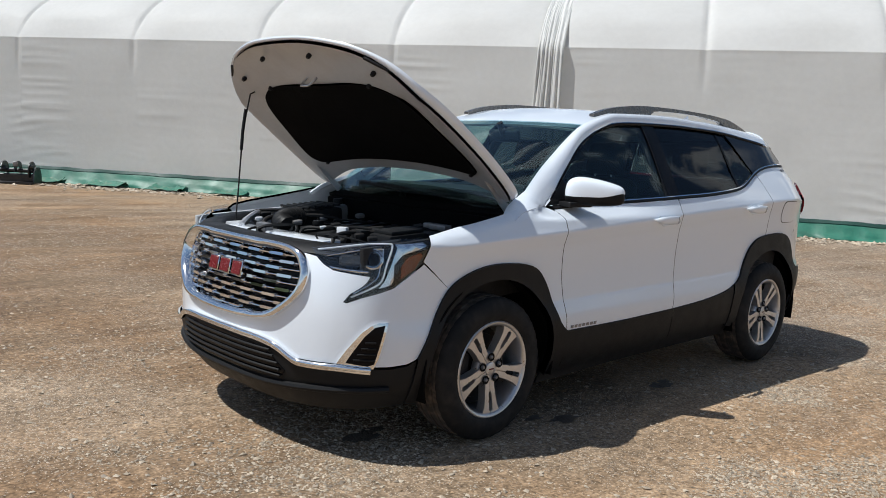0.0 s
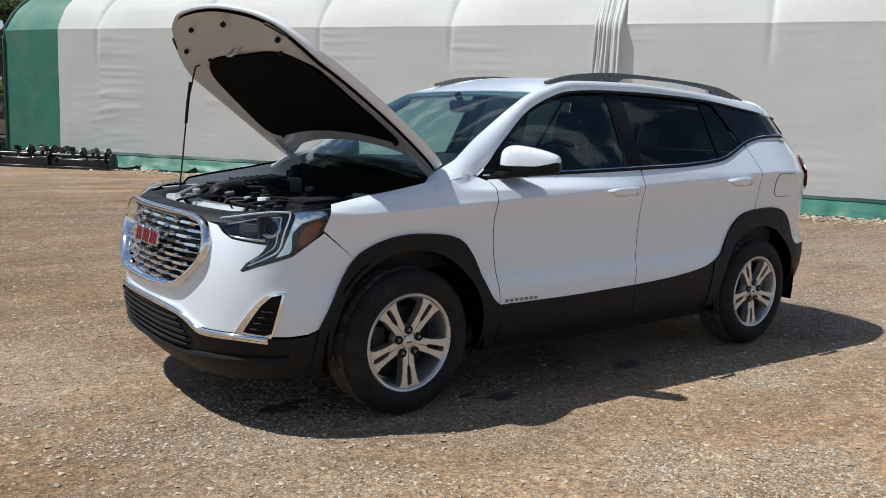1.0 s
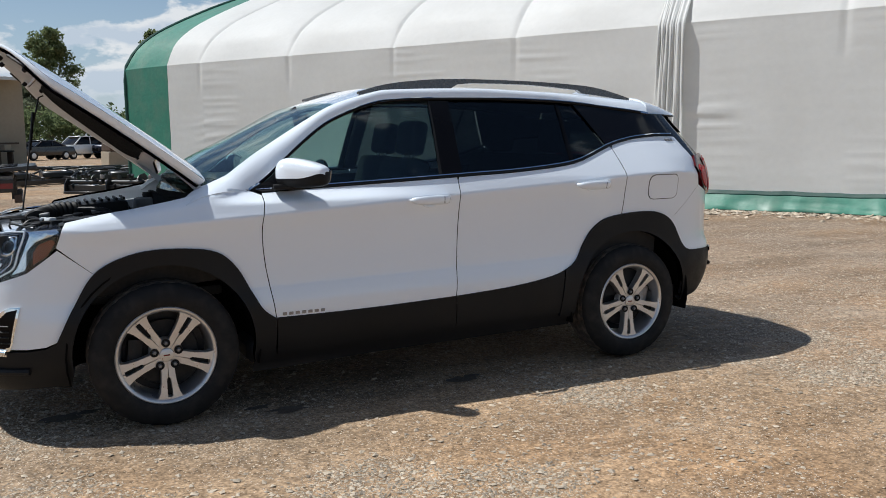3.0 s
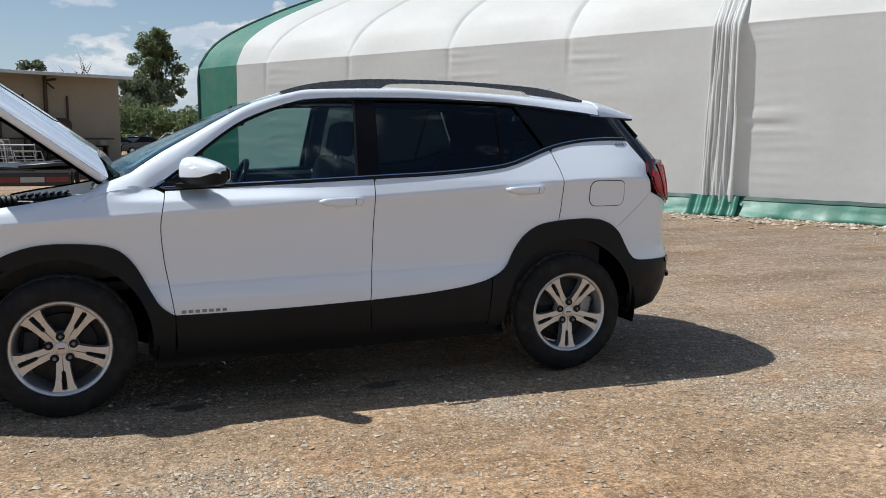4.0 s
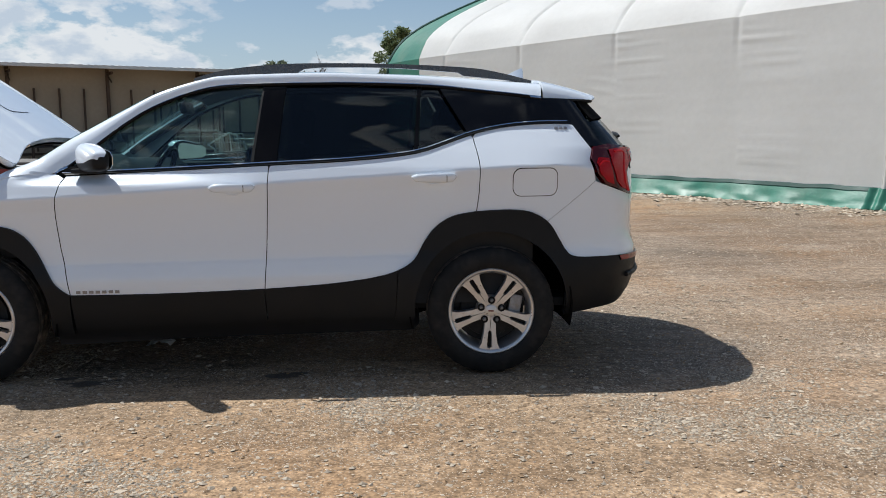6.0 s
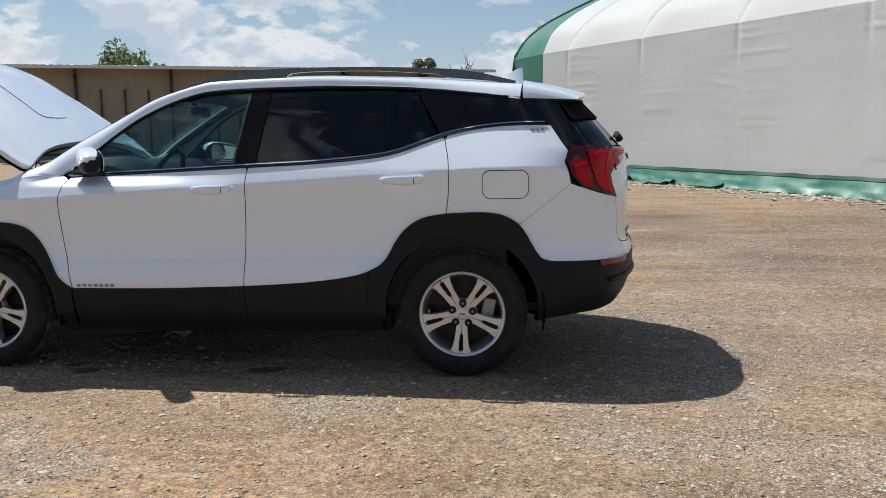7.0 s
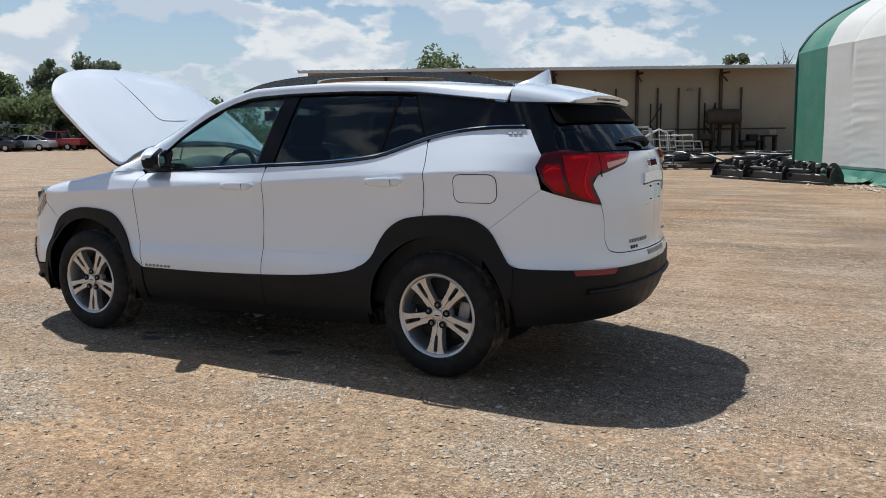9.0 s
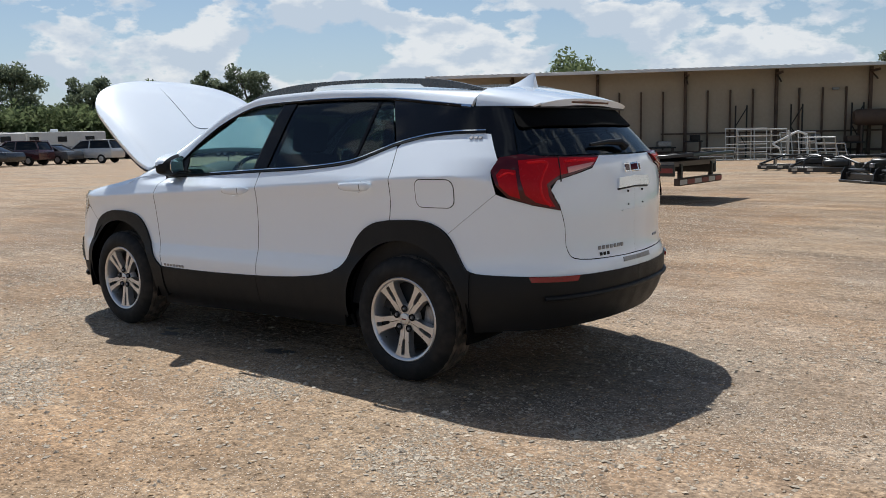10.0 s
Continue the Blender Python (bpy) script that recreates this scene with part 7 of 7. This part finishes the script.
def implement(x, y, turn, w, d):
    f = thing("implement_frame", "low black steel implement frame on the dirt", "steel frame", "implements in the yard", (x, y, 0), turn)
    for s in (-1, 1):
        bm = bmesh.new()
        box(bm, (w, 0.10, 0.14), (0, s * d / 2, 0.12), bevel=0.01)
        part("side_beam", bm, BLACKSTEEL, f)
        bm = bmesh.new()
        box(bm, (0.10, d, 0.10), (s * w * 0.46, 0, 0.22), bevel=0.01)
        part("end_beam", bm, BLACKSTEEL, f)
        bm = bmesh.new()
        tube(bm, [(s * w * 0.46, -d * 0.4, 0.24), (s * w * 0.2, 0, 0.50), (s * w * 0.05, d * 0.3, 0.46)], 0.035, 6)
        part("hitch_arm", bm, BLACKSTEEL, f)
    bm = bmesh.new()
    box(bm, (w * 0.8, 0.06, 0.06), (0, d * 0.2, 0.50), bevel=0.01)
    part("top_bar", bm, BLACKSTEEL, f)
    bm = bmesh.new()
    box(bm, (w * 0.34, d * 0.5, 0.22), (w * 0.12, 0, 0.30), (0, 0, 3), 0.05)
    part("gear_box", bm, BLACKSTEEL, f)
    for k in (-0.42, -0.22):
        bm = bmesh.new()
        box(bm, (0.16, 0.006, 0.07), (k * w, -d / 2 - 0.055, 0.13))
        part("maker_plate", bm, WHITESTRIP, f, "small white plate")
    for s in (-1, 1):
        bm = bmesh.new()
        box(bm, (0.05, d * 0.8, 0.30), (s * w * 0.3, 0, 0.26), bevel=0.01)
        part("rib", bm, BLACKSTEEL, f)


for x, y, t, w, d in ((-2.6, 26.4, 12, 2.6, 1.3), (0.0, 25.2, 8, 2.7, 1.3), (1.9, 23.6, 0, 2.5, 1.2), (0.6, 26.8, -8, 2.2, 1.1), (1.6, 25.3, 20, 2.4, 1.2), (-1.2, 24.2, 15, 2.2, 1.2), (2.2, 26.6, 4, 2.6, 1.3)):
    implement(x, y, t, w, d)

# flatbed trailer
REDPAINT = mat("red_reflective_strip", (0.24, 0.03, 0.025), 0.35, 0, 0.15, 6, 60)
DECK = mat("grey_weathered_deck", (0.20, 0.185, 0.165), 0.8, 0, 0.25, 2, 30, 0.004)
trailer = thing("flatbed_trailer", "black flatbed trailer with red and white edge strips", "trailer", at=(-3.95, 12.2, 0), turn=180)
bm = bmesh.new()
box(bm, (6.4, 2.2, 0.10), (0, 0, 0.74), bevel=0.01)
part("deck", bm, DECK, trailer, "weathered grey deck")
for i in range(3):
    bm = bmesh.new()
    box(bm, (0.9, 2.2, 0.05), (-2.2 + i * 0.95, 0, 0.82), (0, -5, 0), 0.01)
    part("ramp_plate", bm, BLACKSTEEL, trailer, "black ramp plate")
for s in (-1, 1):
    bm = bmesh.new()
    box(bm, (6.4, 0.10, 0.22), (0, s * 1.08, 0.62), bevel=0.01)
    part("side_rail", bm, BLACKSTEEL, trailer)
    for i in range(16):
        bm = bmesh.new()
        box(bm, (0.38, 0.012, 0.09), (-3.0 + i * 0.4, s * 1.137, 0.62))
        part("edge_strip", bm, (REDPAINT, WHITESTRIP)[i % 2], trailer, ("red strip", "white strip")[i % 2])
    for x in (0.3, 1.2):
        bm = bmesh.new()
        lathe(bm, [(0.0, -0.1), (0.30, -0.1), (0.34, -0.06), (0.34, 0.06), (0.30, 0.1), (0.0, 0.1)], 24)
        bmesh.ops.translate(bm, verts=bm.verts, vec=(x, s * 0.92, 0.34))
        part("trailer_wheel", bm, RUBBER, trailer, "black trailer wheel")
bm = bmesh.new()
box(bm, (1.2, 2.2, 0.07), (-2.98, 0, 0.88), (0, 4, 0), 0.012)
part("folded_ramp", bm, BLACKSTEEL, trailer, "black folded loading ramp")
for s in (-0.7, 0.0, 0.7):
    bm = bmesh.new()
    box(bm, (0.36, 0.10, 0.02), (-3.1, s, 0.935), (0, 4, 0), 0.005)
    part("ramp_cleat", bm, DARKMETAL, trailer, "dark ramp cleat")
bm = bmesh.new()
box(bm, (0.12, 2.2, 0.14), (-3.26, 0, 0.40), bevel=0.01)
part("rear_bar", bm, RUSTY, trailer)
for i in range(6):
    bm = bmesh.new()
    box(bm, (0.012, 0.34, 0.09), (-3.327, -0.92 + i * 0.37, 0.40))
    part("rear_strip", bm, (REDPAINT, WHITESTRIP)[i % 2], trailer, ("red strip", "white strip")[i % 2])
for s in (-0.8, 0.8):
    bm = bmesh.new()
    box(bm, (0.08, 0.08, 0.36), (-3.2, s, 0.56))
    part("bar_hanger", bm, BLACKSTEEL, trailer)

# block bin by the yard's end
binx = thing("concrete_bin", "tan concrete block bin heaped with scrap", "bin", at=(4.6, 44.5, 0), turn=8)
bm = bmesh.new()
box(bm, (2.6, 1.8, 0.8), (0, 0, 0.4), bevel=0.03)
part("block", bm, BEIGE, binx)
bm = bmesh.new()
box(bm, (2.5, 1.7, 0.5), (0, 0, 1.0), (0, 2, 3), 0.08)
part("scrap_heap", bm, RUSTY, binx)
bm = bmesh.new()
box(bm, (0.9, 0.8, 0.35), (0.2, 0, 1.35), (4, 8, 20), 0.12, 3)
part("blue_sheet", bm, mat("blue_plastic_sheet", (0.05, 0.12, 0.32), 0.5), binx, "crumpled blue sheet")

# ---- parked cars ----
def parked(kind, at, turn, paint, label):
    c = thing("parked_" + kind, label, "car", "cars parked at the yard's edge", (*at, 0), turn)
    low, tall = (0.95, 1.45) if kind == "sedan" else (1.05, 1.75)
    l = 4.7
    if kind == "sedan":
        side = [(-2.3, 0.35), (-2.35, 0.75), (-2.2, 0.9), (-1.2, 1.0), (1.3, 1.02), (2.2, 0.98), (2.35, 0.7), (2.3, 0.35)]
        roof = [(-1.25, 0.98), (-0.45, 1.42), (0.6, 1.45), (1.55, 1.02)]
    elif kind == "pickup":
        side = [(-2.6, 0.45), (-2.65, 0.95), (-2.5, 1.1), (-1.2, 1.15), (2.5, 1.15), (2.65, 1.1), (2.65, 0.5)]
        roof = [(-1.3, 1.13), (-0.7, 1.78), (0.7, 1.80), (0.95, 1.14)]
    else:
        side = [(-2.25, 0.4), (-2.3, 0.9), (-2.1, 1.03), (-1.15, 1.12), (2.2, 1.15), (2.32, 0.95), (2.3, 0.4)]
        roof = [(-1.2, 1.10), (-0.45, 1.68), (0.6, 1.75), (1.95, 1.70), (2.22, 1.13)]
    bm = bmesh.new()
    prism(bm, side, 1.82, pose(0, -0.91, 0))
    bmesh.ops.bevel(bm, geom=bm.edges[:], offset=0.07, segments=2, profile=0.6, affect="EDGES")
    part("body", bm, paint, c)
    bm = bmesh.new()
    prism(bm, roof, 1.5, pose(0, -0.75, 0))
    for v in bm.verts:
        v.co.y *= 1.08 if v.co.z < 1.2 else 0.88
    bmesh.ops.bevel(bm, geom=bm.edges[:], offset=0.05, segments=2, profile=0.6, affect="EDGES")
    part("cabin", bm, BLACKGLASS, c, "dark cabin glass")
    top = [p for p in roof if p[1] > 1.4]
    bm = bmesh.new()
    box(bm, (top[-1][0] - top[0][0] + 0.15, 1.36, 0.06), ((top[0][0] + top[-1][0]) / 2, 0, max(p[1] for p in roof)), bevel=0.025)
    part("roof_skin", bm, paint, c)
    for x, (a, b) in (("p", (0, 1)), ("q", (-2, -1))):
        for s in (-1, 1):
            bm = bmesh.new()
            p, q = roof[a], roof[b]
            tube(bm, [(p[0], s * (0.80 if p[1] < 1.2 else 0.67), p[1]), (q[0], s * (0.80 if q[1] < 1.2 else 0.67), q[1])], 0.05, 6)
            part("pillar", bm, paint, c)
    for s in (-1, 1):
        bm = bmesh.new()
        tube(bm, [(0.35, s * 0.815, 1.1), (0.40, s * 0.68, max(p[1] for p in roof) - 0.05)], 0.045, 6)
        part("pillar", bm, paint, c)
        for x in (-1.42, 1.42):
            bm = bmesh.new()
            lathe(bm, [(0.0, -0.11), (0.22, -0.115), (0.33, -0.10), (0.345, 0.0), (0.33, 0.10), (0.0, 0.10)], 20)
            bmesh.ops.translate(bm, verts=bm.verts, vec=(x, s * 0.83, 0.345))
            w = part("wheel", bm, RUBBER, c, "black wheel")
            bm = bmesh.new()
            lathe(bm, [(0.20, -0.118), (0.16, -0.125), (0.0, -0.12)], 14)
            bmesh.ops.translate(bm, verts=bm.verts, vec=(x, 0, 0.345))
            for v in bm.verts:
                v.co.y = s * (0.83 + 0.005) + (v.co.y if s < 0 else -v.co.y)
            part("rim", bm, ALLOY, w)
        bm = bmesh.new()
        box(bm, (0.10, 0.36, 0.16), (-2.24, s * 0.62, 0.84 if kind != "pickup" else 0.95), bevel=0.03)
        part("head_lamp", bm, LED, c, "pale headlamp")
    bm = bmesh.new()
    box(bm, (0.08, 0.8, 0.22), (-2.29 if kind != "pickup" else -2.63, 0, 0.72), bevel=0.02)
    part("front_grille", bm, GLOSSBLACK, c, "dark front grille")
    return c


PAINTS = {k: mat(k + "_car_paint", v, 0.3, 0.2, 0.04, 2, 30, 0, 0.8) for k, v in dict(black=(0.012, 0.012, 0.014), silver=(0.52, 0.52, 0.51), white=(0.74, 0.74, 0.72), maroon=(0.06, 0.012, 0.016), navy=(0.014, 0.02, 0.04), red=(0.38, 0.02, 0.02), grey=(0.10, 0.105, 0.11)).items()}
for kind, at, turn, colour in (
    ("sedan", (-55.6, 23.2), 205, "black"), ("wagon", (-56.6, 25.8), 208, "maroon"), ("sedan", (-57.0, 28.3), 204, "grey"), ("wagon", (-55.8, 31.0), 206, "silver"),
    ("wagon", (-71.0, 41.5), 205, "grey"), ("sedan", (-67.6, 44.4), 206, "black"), ("sedan", (-66.2, 46.8), 206, "silver"), ("pickup", (-65.4, 49.2), 205, "red"), ("wagon", (-63.6, 51.8), 205, "black"), ("sedan", (-63.6, 54.6), 205, "white"), ("wagon", (-62.4, 57.6), 205, "silver"),
    ("sedan", (-1.6, 64.6), 40, "black"), ("sedan", (0.6, 66.0), 38, "black"), ("wagon", (3.4, 68.4), 38, "white"), ("pickup", (6.4, 69.5), 40, "navy"), ("sedan", (-4.4, 63.0), 40, "navy"), ("wagon", (9.4, 71.0), 40, "grey")):
    parked(kind, at, turn + 180 if at[0] < -20 else turn, PAINTS[colour], {"sedan": "%s saloon parked on the dirt at the fence", "wagon": "%s family suv parked on the dirt at the fence", "pickup": "%s pickup truck parked on the dirt at the fence"}[kind] % colour)

# red yard loader
loader = thing("yard_loader", "red yard loader with a black caged cab", "loader", at=(-53.0, 46.0, 0), turn=30)
for name, size, at, bev, material in (("chassis", (2.3, 1.3, 0.55), (0, 0, 0.85), 0.08, PAINTS["red"]), ("engine_hood", (1.0, 1.2, 0.55), (0.65, 0, 1.3), 0.12, PAINTS["red"]), ("counterweight", (0.4, 1.25, 0.9), (1.2, 0, 0.85), 0.1, PAINTS["red"]), ("seat_box", (0.5, 0.6, 0.8), (-0.3, 0, 1.45), 0.08, BLACK), ("cab_roof", (1.3, 1.2, 0.10), (-0.3, 0, 2.38), 0.03, BLACK)):
    bm = bmesh.new()
    box(bm, size, at, bevel=bev, cuts=2)
    part(name, bm, material, loader)
for dx in (-0.85, 0.25):
    for s in (-1, 1):
        bm = bmesh.new()
        tube(bm, [(dx, s * 0.56, 1.1), (dx + 0.04, s * 0.53, 2.36)], 0.045, 6)
        part("cab_post", bm, BLACK, loader)
for dx, r in ((-0.85, 0.48), (0.95, 0.40)):
    for s in (-1, 1):
        bm = bmesh.new()
        lathe(bm, [(0.0, -0.12), (r * 0.6, -0.14), (r * 0.95, -0.12), (r, 0.0), (r * 0.95, 0.12), (0.0, 0.12)], 20)
        bmesh.ops.translate(bm, verts=bm.verts, vec=(dx, s * 0.68, r))
        part("wheel", bm, RUBBER, loader, "black loader wheel")
for s in (-0.35, 0.35):
    bm = bmesh.new()
    tube(bm, [(-1.2, s, 0.3), (-1.25, s, 2.2)], 0.06, 6)
    part("mast_rail", bm, DARKMETAL, loader)
    bm = bmesh.new()
    box(bm, (1.1, 0.12, 0.05), (-1.8, s, 0.18))
    part("fork", bm, DARKMETAL, loader)

# long white caravans and a fence behind them
for x, y, t, l, h in ((-70, 27, 62, 11, 2.5), (-73.5, 37, 60, 10, 2.7), (-74.0, 49.5, 62, 9, 2.6)):
    c = thing("caravan", "long off-white caravan behind the parked cars", "caravan", "caravans", (x, y, 0), t)
    bm = bmesh.new()
    box(bm, (l, 2.4, h - 0.5), (0, 0, 0.5 + (h - 0.5) / 2), bevel=0.12, cuts=2)
    part("shell", bm, mat("caravan_shell", (0.60, 0.60, 0.57), 0.5, 0, 0.08, 1, 20, 0, 0, (0.3, 0.28, 0.25), 0.2), c)
    bm = bmesh.new()
    box(bm, (l * 0.96, 0.03, 0.22), (0, -1.21, 1.2))
    part("stripe", bm, STEEL, c, "grey side stripe")
    for k in range(4):
        bm = bmesh.new()
        box(bm, (0.8, 0.04, 0.5), (-l * 0.36 + k * l * 0.24, -1.21, 2.0), bevel=0.03)
        part("window", bm, BLACKGLASS, c, "dark window")
    bm = bmesh.new()
    box(bm, (0.7, 0.5, 0.3), (0.5, 0, h + 0.12), bevel=0.06)
    part("roof_unit", bm, LED, c, "white roof unit")
    for k in (-0.5, 0.5):
        bm = bmesh.new()
        lathe(bm, [(0.0, -0.1), (0.30, -0.1), (0.33, 0), (0.30, 0.1), (0, 0.1)], 16)
        bmesh.ops.translate(bm, verts=bm.verts, vec=(k, -1.05, 0.33))
        part("wheel", bm, RUBBER, c)

# ---- trees ----
def leaf_cloud(centres, per, size, rng):
    """Many small leaf blades spread through lumps of a crown."""
    vs, fs = [], []
    for cx, cy, cz, r in centres:
        for _ in range(per):
            d = rng.normal(0, 1, 3)
            d /= np.linalg.norm(d)
            p = np.array((cx, cy, cz)) + d * r * rng.random() ** 0.4 * (1, 1, 0.8)
            a, b = rng.normal(0, 1, 3), rng.normal(0, 1, 3)
            a = a / np.linalg.norm(a) * size * rng.uniform(0.6, 1.3)
            b = b / np.linalg.norm(b) * size * rng.uniform(0.3, 0.8)
            k = len(vs)
            vs += [p - a, p + b, p + a, p - b]
            fs += [(k, k + 1, k + 2), (k, k + 2, k + 3)]
    return vs, fs


def tree(x, y, height, spread, seed, leaf=LEAF, lumps=26, per=70, size=0.30, bare=False, label="full green deciduous tree behind the yard"):
    rng = np.random.default_rng(seed)
    t = thing("tree", label, "tree", "trees round the yard", (x, y, 0), float(rng.uniform(0, 360)))
    bm = bmesh.new()
    base = height * 0.035
    pts = [(0.02 * height * math.sin(i * 1.3 + seed), 0.02 * height * math.cos(i * 1.7 + seed), height * 0.85 * i / 7) for i in range(8)]
    tube(bm, pts, [base * (1 - 0.11 * i) for i in range(8)], 8)
    ends = []
    for i in range(13 if not bare else 26):
        h = height * rng.uniform(0.28, 0.78)
        a = rng.uniform(0, 6.28)
        reach = spread * rng.uniform(0.45, 0.95) * (1.15 - h / height)
        k = min(6, int(h / (height * 0.85) * 7))
        p0 = Vector(pts[k])
        p0.z = h
        p2 = p0 + Vector((reach * math.cos(a), reach * math.sin(a), height * rng.uniform(0.10, 0.24)))
        p1 = (p0 + p2) / 2 + Vector((0, 0, -0.03 * height))
        r0 = base * (0.40 - 0.2 * h / height)
        tube(bm, [p0, p1, p2], [r0, r0 * 0.6, r0 * 0.18], 5)
        ends.append(p2)
        if bare:
            for _ in range(5):
                q = p1.lerp(p2, rng.random())
                tube(bm, [q, q + Vector(rng.normal(0, 1, 3)) * height * 0.07 + Vector((0, 0, height * 0.06))], [r0 * 0.3, r0 * 0.08], 4)
    part("trunk", bm, BARK, t)
    if bare:
        return t
    cs = [(e.x, e.y, e.z, spread * rng.uniform(0.16, 0.30)) for e in ends]
    while len(cs) < lumps:
        h = rng.uniform(0.30, 1.0) ** 0.8
        w = spread * 0.80 * math.sin(math.pi * min(1.0, 0.12 + 0.80 * (1 - h) + 0.05)) ** 0.7
        a = rng.uniform(0, 6.28)
        d = w * rng.random() ** 0.5
        cs.append((d * math.cos(a), d * math.sin(a), height * h * 0.95, spread * rng.uniform(0.14, 0.28)))
    vs, fs = leaf_cloud(cs, per, size, rng)
    me = bpy.data.meshes.new("crown")
    me.from_pydata([tuple(v) for v in vs], [], fs)
    link("crown", me, leaf, t)
    return t


tree(4.6, 182, 23.5, 6.6, 1, LEAF, 46, 190, 0.40)
tree(1.8, 176, 13.5, 7.0, 17, DARKLEAF, 40, 170, 0.40)
tree(10.4, 69.5, 10.4, 3.3, 15, LEAF, 44, 150, 0.22)
tree(-28.5, 57, 7.7, 4.2, 3, LEAF, 44, 90, 0.22)
tree(-6.6, 64.3, 7.1, 2.0, 4, DARKLEAF, 22, 80, 0.22)
tree(-3.6, 64.8, 7.3, 2.6, 5, bare=True, label="bare leafless tree behind the shed")
tree(-82.0, 38.0, 9.4, 4.4, 6, DARKLEAF, 44, 190, 0.20)
tree(-80.0, 45.0, 8.6, 3.6, 7, DARKLEAF, 36, 180, 0.20)
tree(-73.0, 60.5, 9.6, 3.8, 8, DARKLEAF, 34, 180, 0.20)
tree(-86.0, 31.0, 9.0, 4.4, 9, DARKLEAF, 40, 190, 0.20)
tree(-78.0, 52.0, 8.2, 3.8, 10, LEAF, 34, 180, 0.20)
tree(-84.5, 24.5, 9.2, 4.2, 12, DARKLEAF, 40, 190, 0.20)
tree(-75.0, 56.5, 8.8, 3.6, 13, DARKLEAF, 34, 180, 0.20)


def woods(name, a, b, height, depth, count, seed, label):
    """A far belt of mixed trees, as one mass of foliage."""
    rng = np.random.default_rng(seed)
    cs = []
    for i in range(count):
        t = rng.random()
        h = height * (0.62 + 0.38 * abs(noise.noise((t * 9, seed, 0))) * 1.6)
        x, y = a[0] + (b[0] - a[0]) * t + rng.normal(0, depth), a[1] + (b[1] - a[1]) * t + rng.normal(0, depth)
        cs.append((x, y, h * rng.random() ** 0.7 * 0.92, rng.uniform(0.7, 1.5)))
    vs, fs = leaf_cloud(cs, 60, 0.27, rng)
    me = bpy.data.meshes.new(name)
    me.from_pydata([tuple(v) for v in vs], [], fs)
    tagged(link(name, me, LEAF, None), label, "trees", kind="stuff")


woods("far_woods", (-14, 92), (34, 92), 6.4, 2.5, 620, 21, "green belt of mixed trees beyond the yard")
woods("far_woods", (-92, 12), (-66, 72), 8.2, 2.6, 1700, 22, "green belt of mixed trees beyond the caravans")
woods("far_woods", (-58, 66), (-14, 92), 4.2, 2.5, 300, 23, "green belt of mixed trees behind the shed")
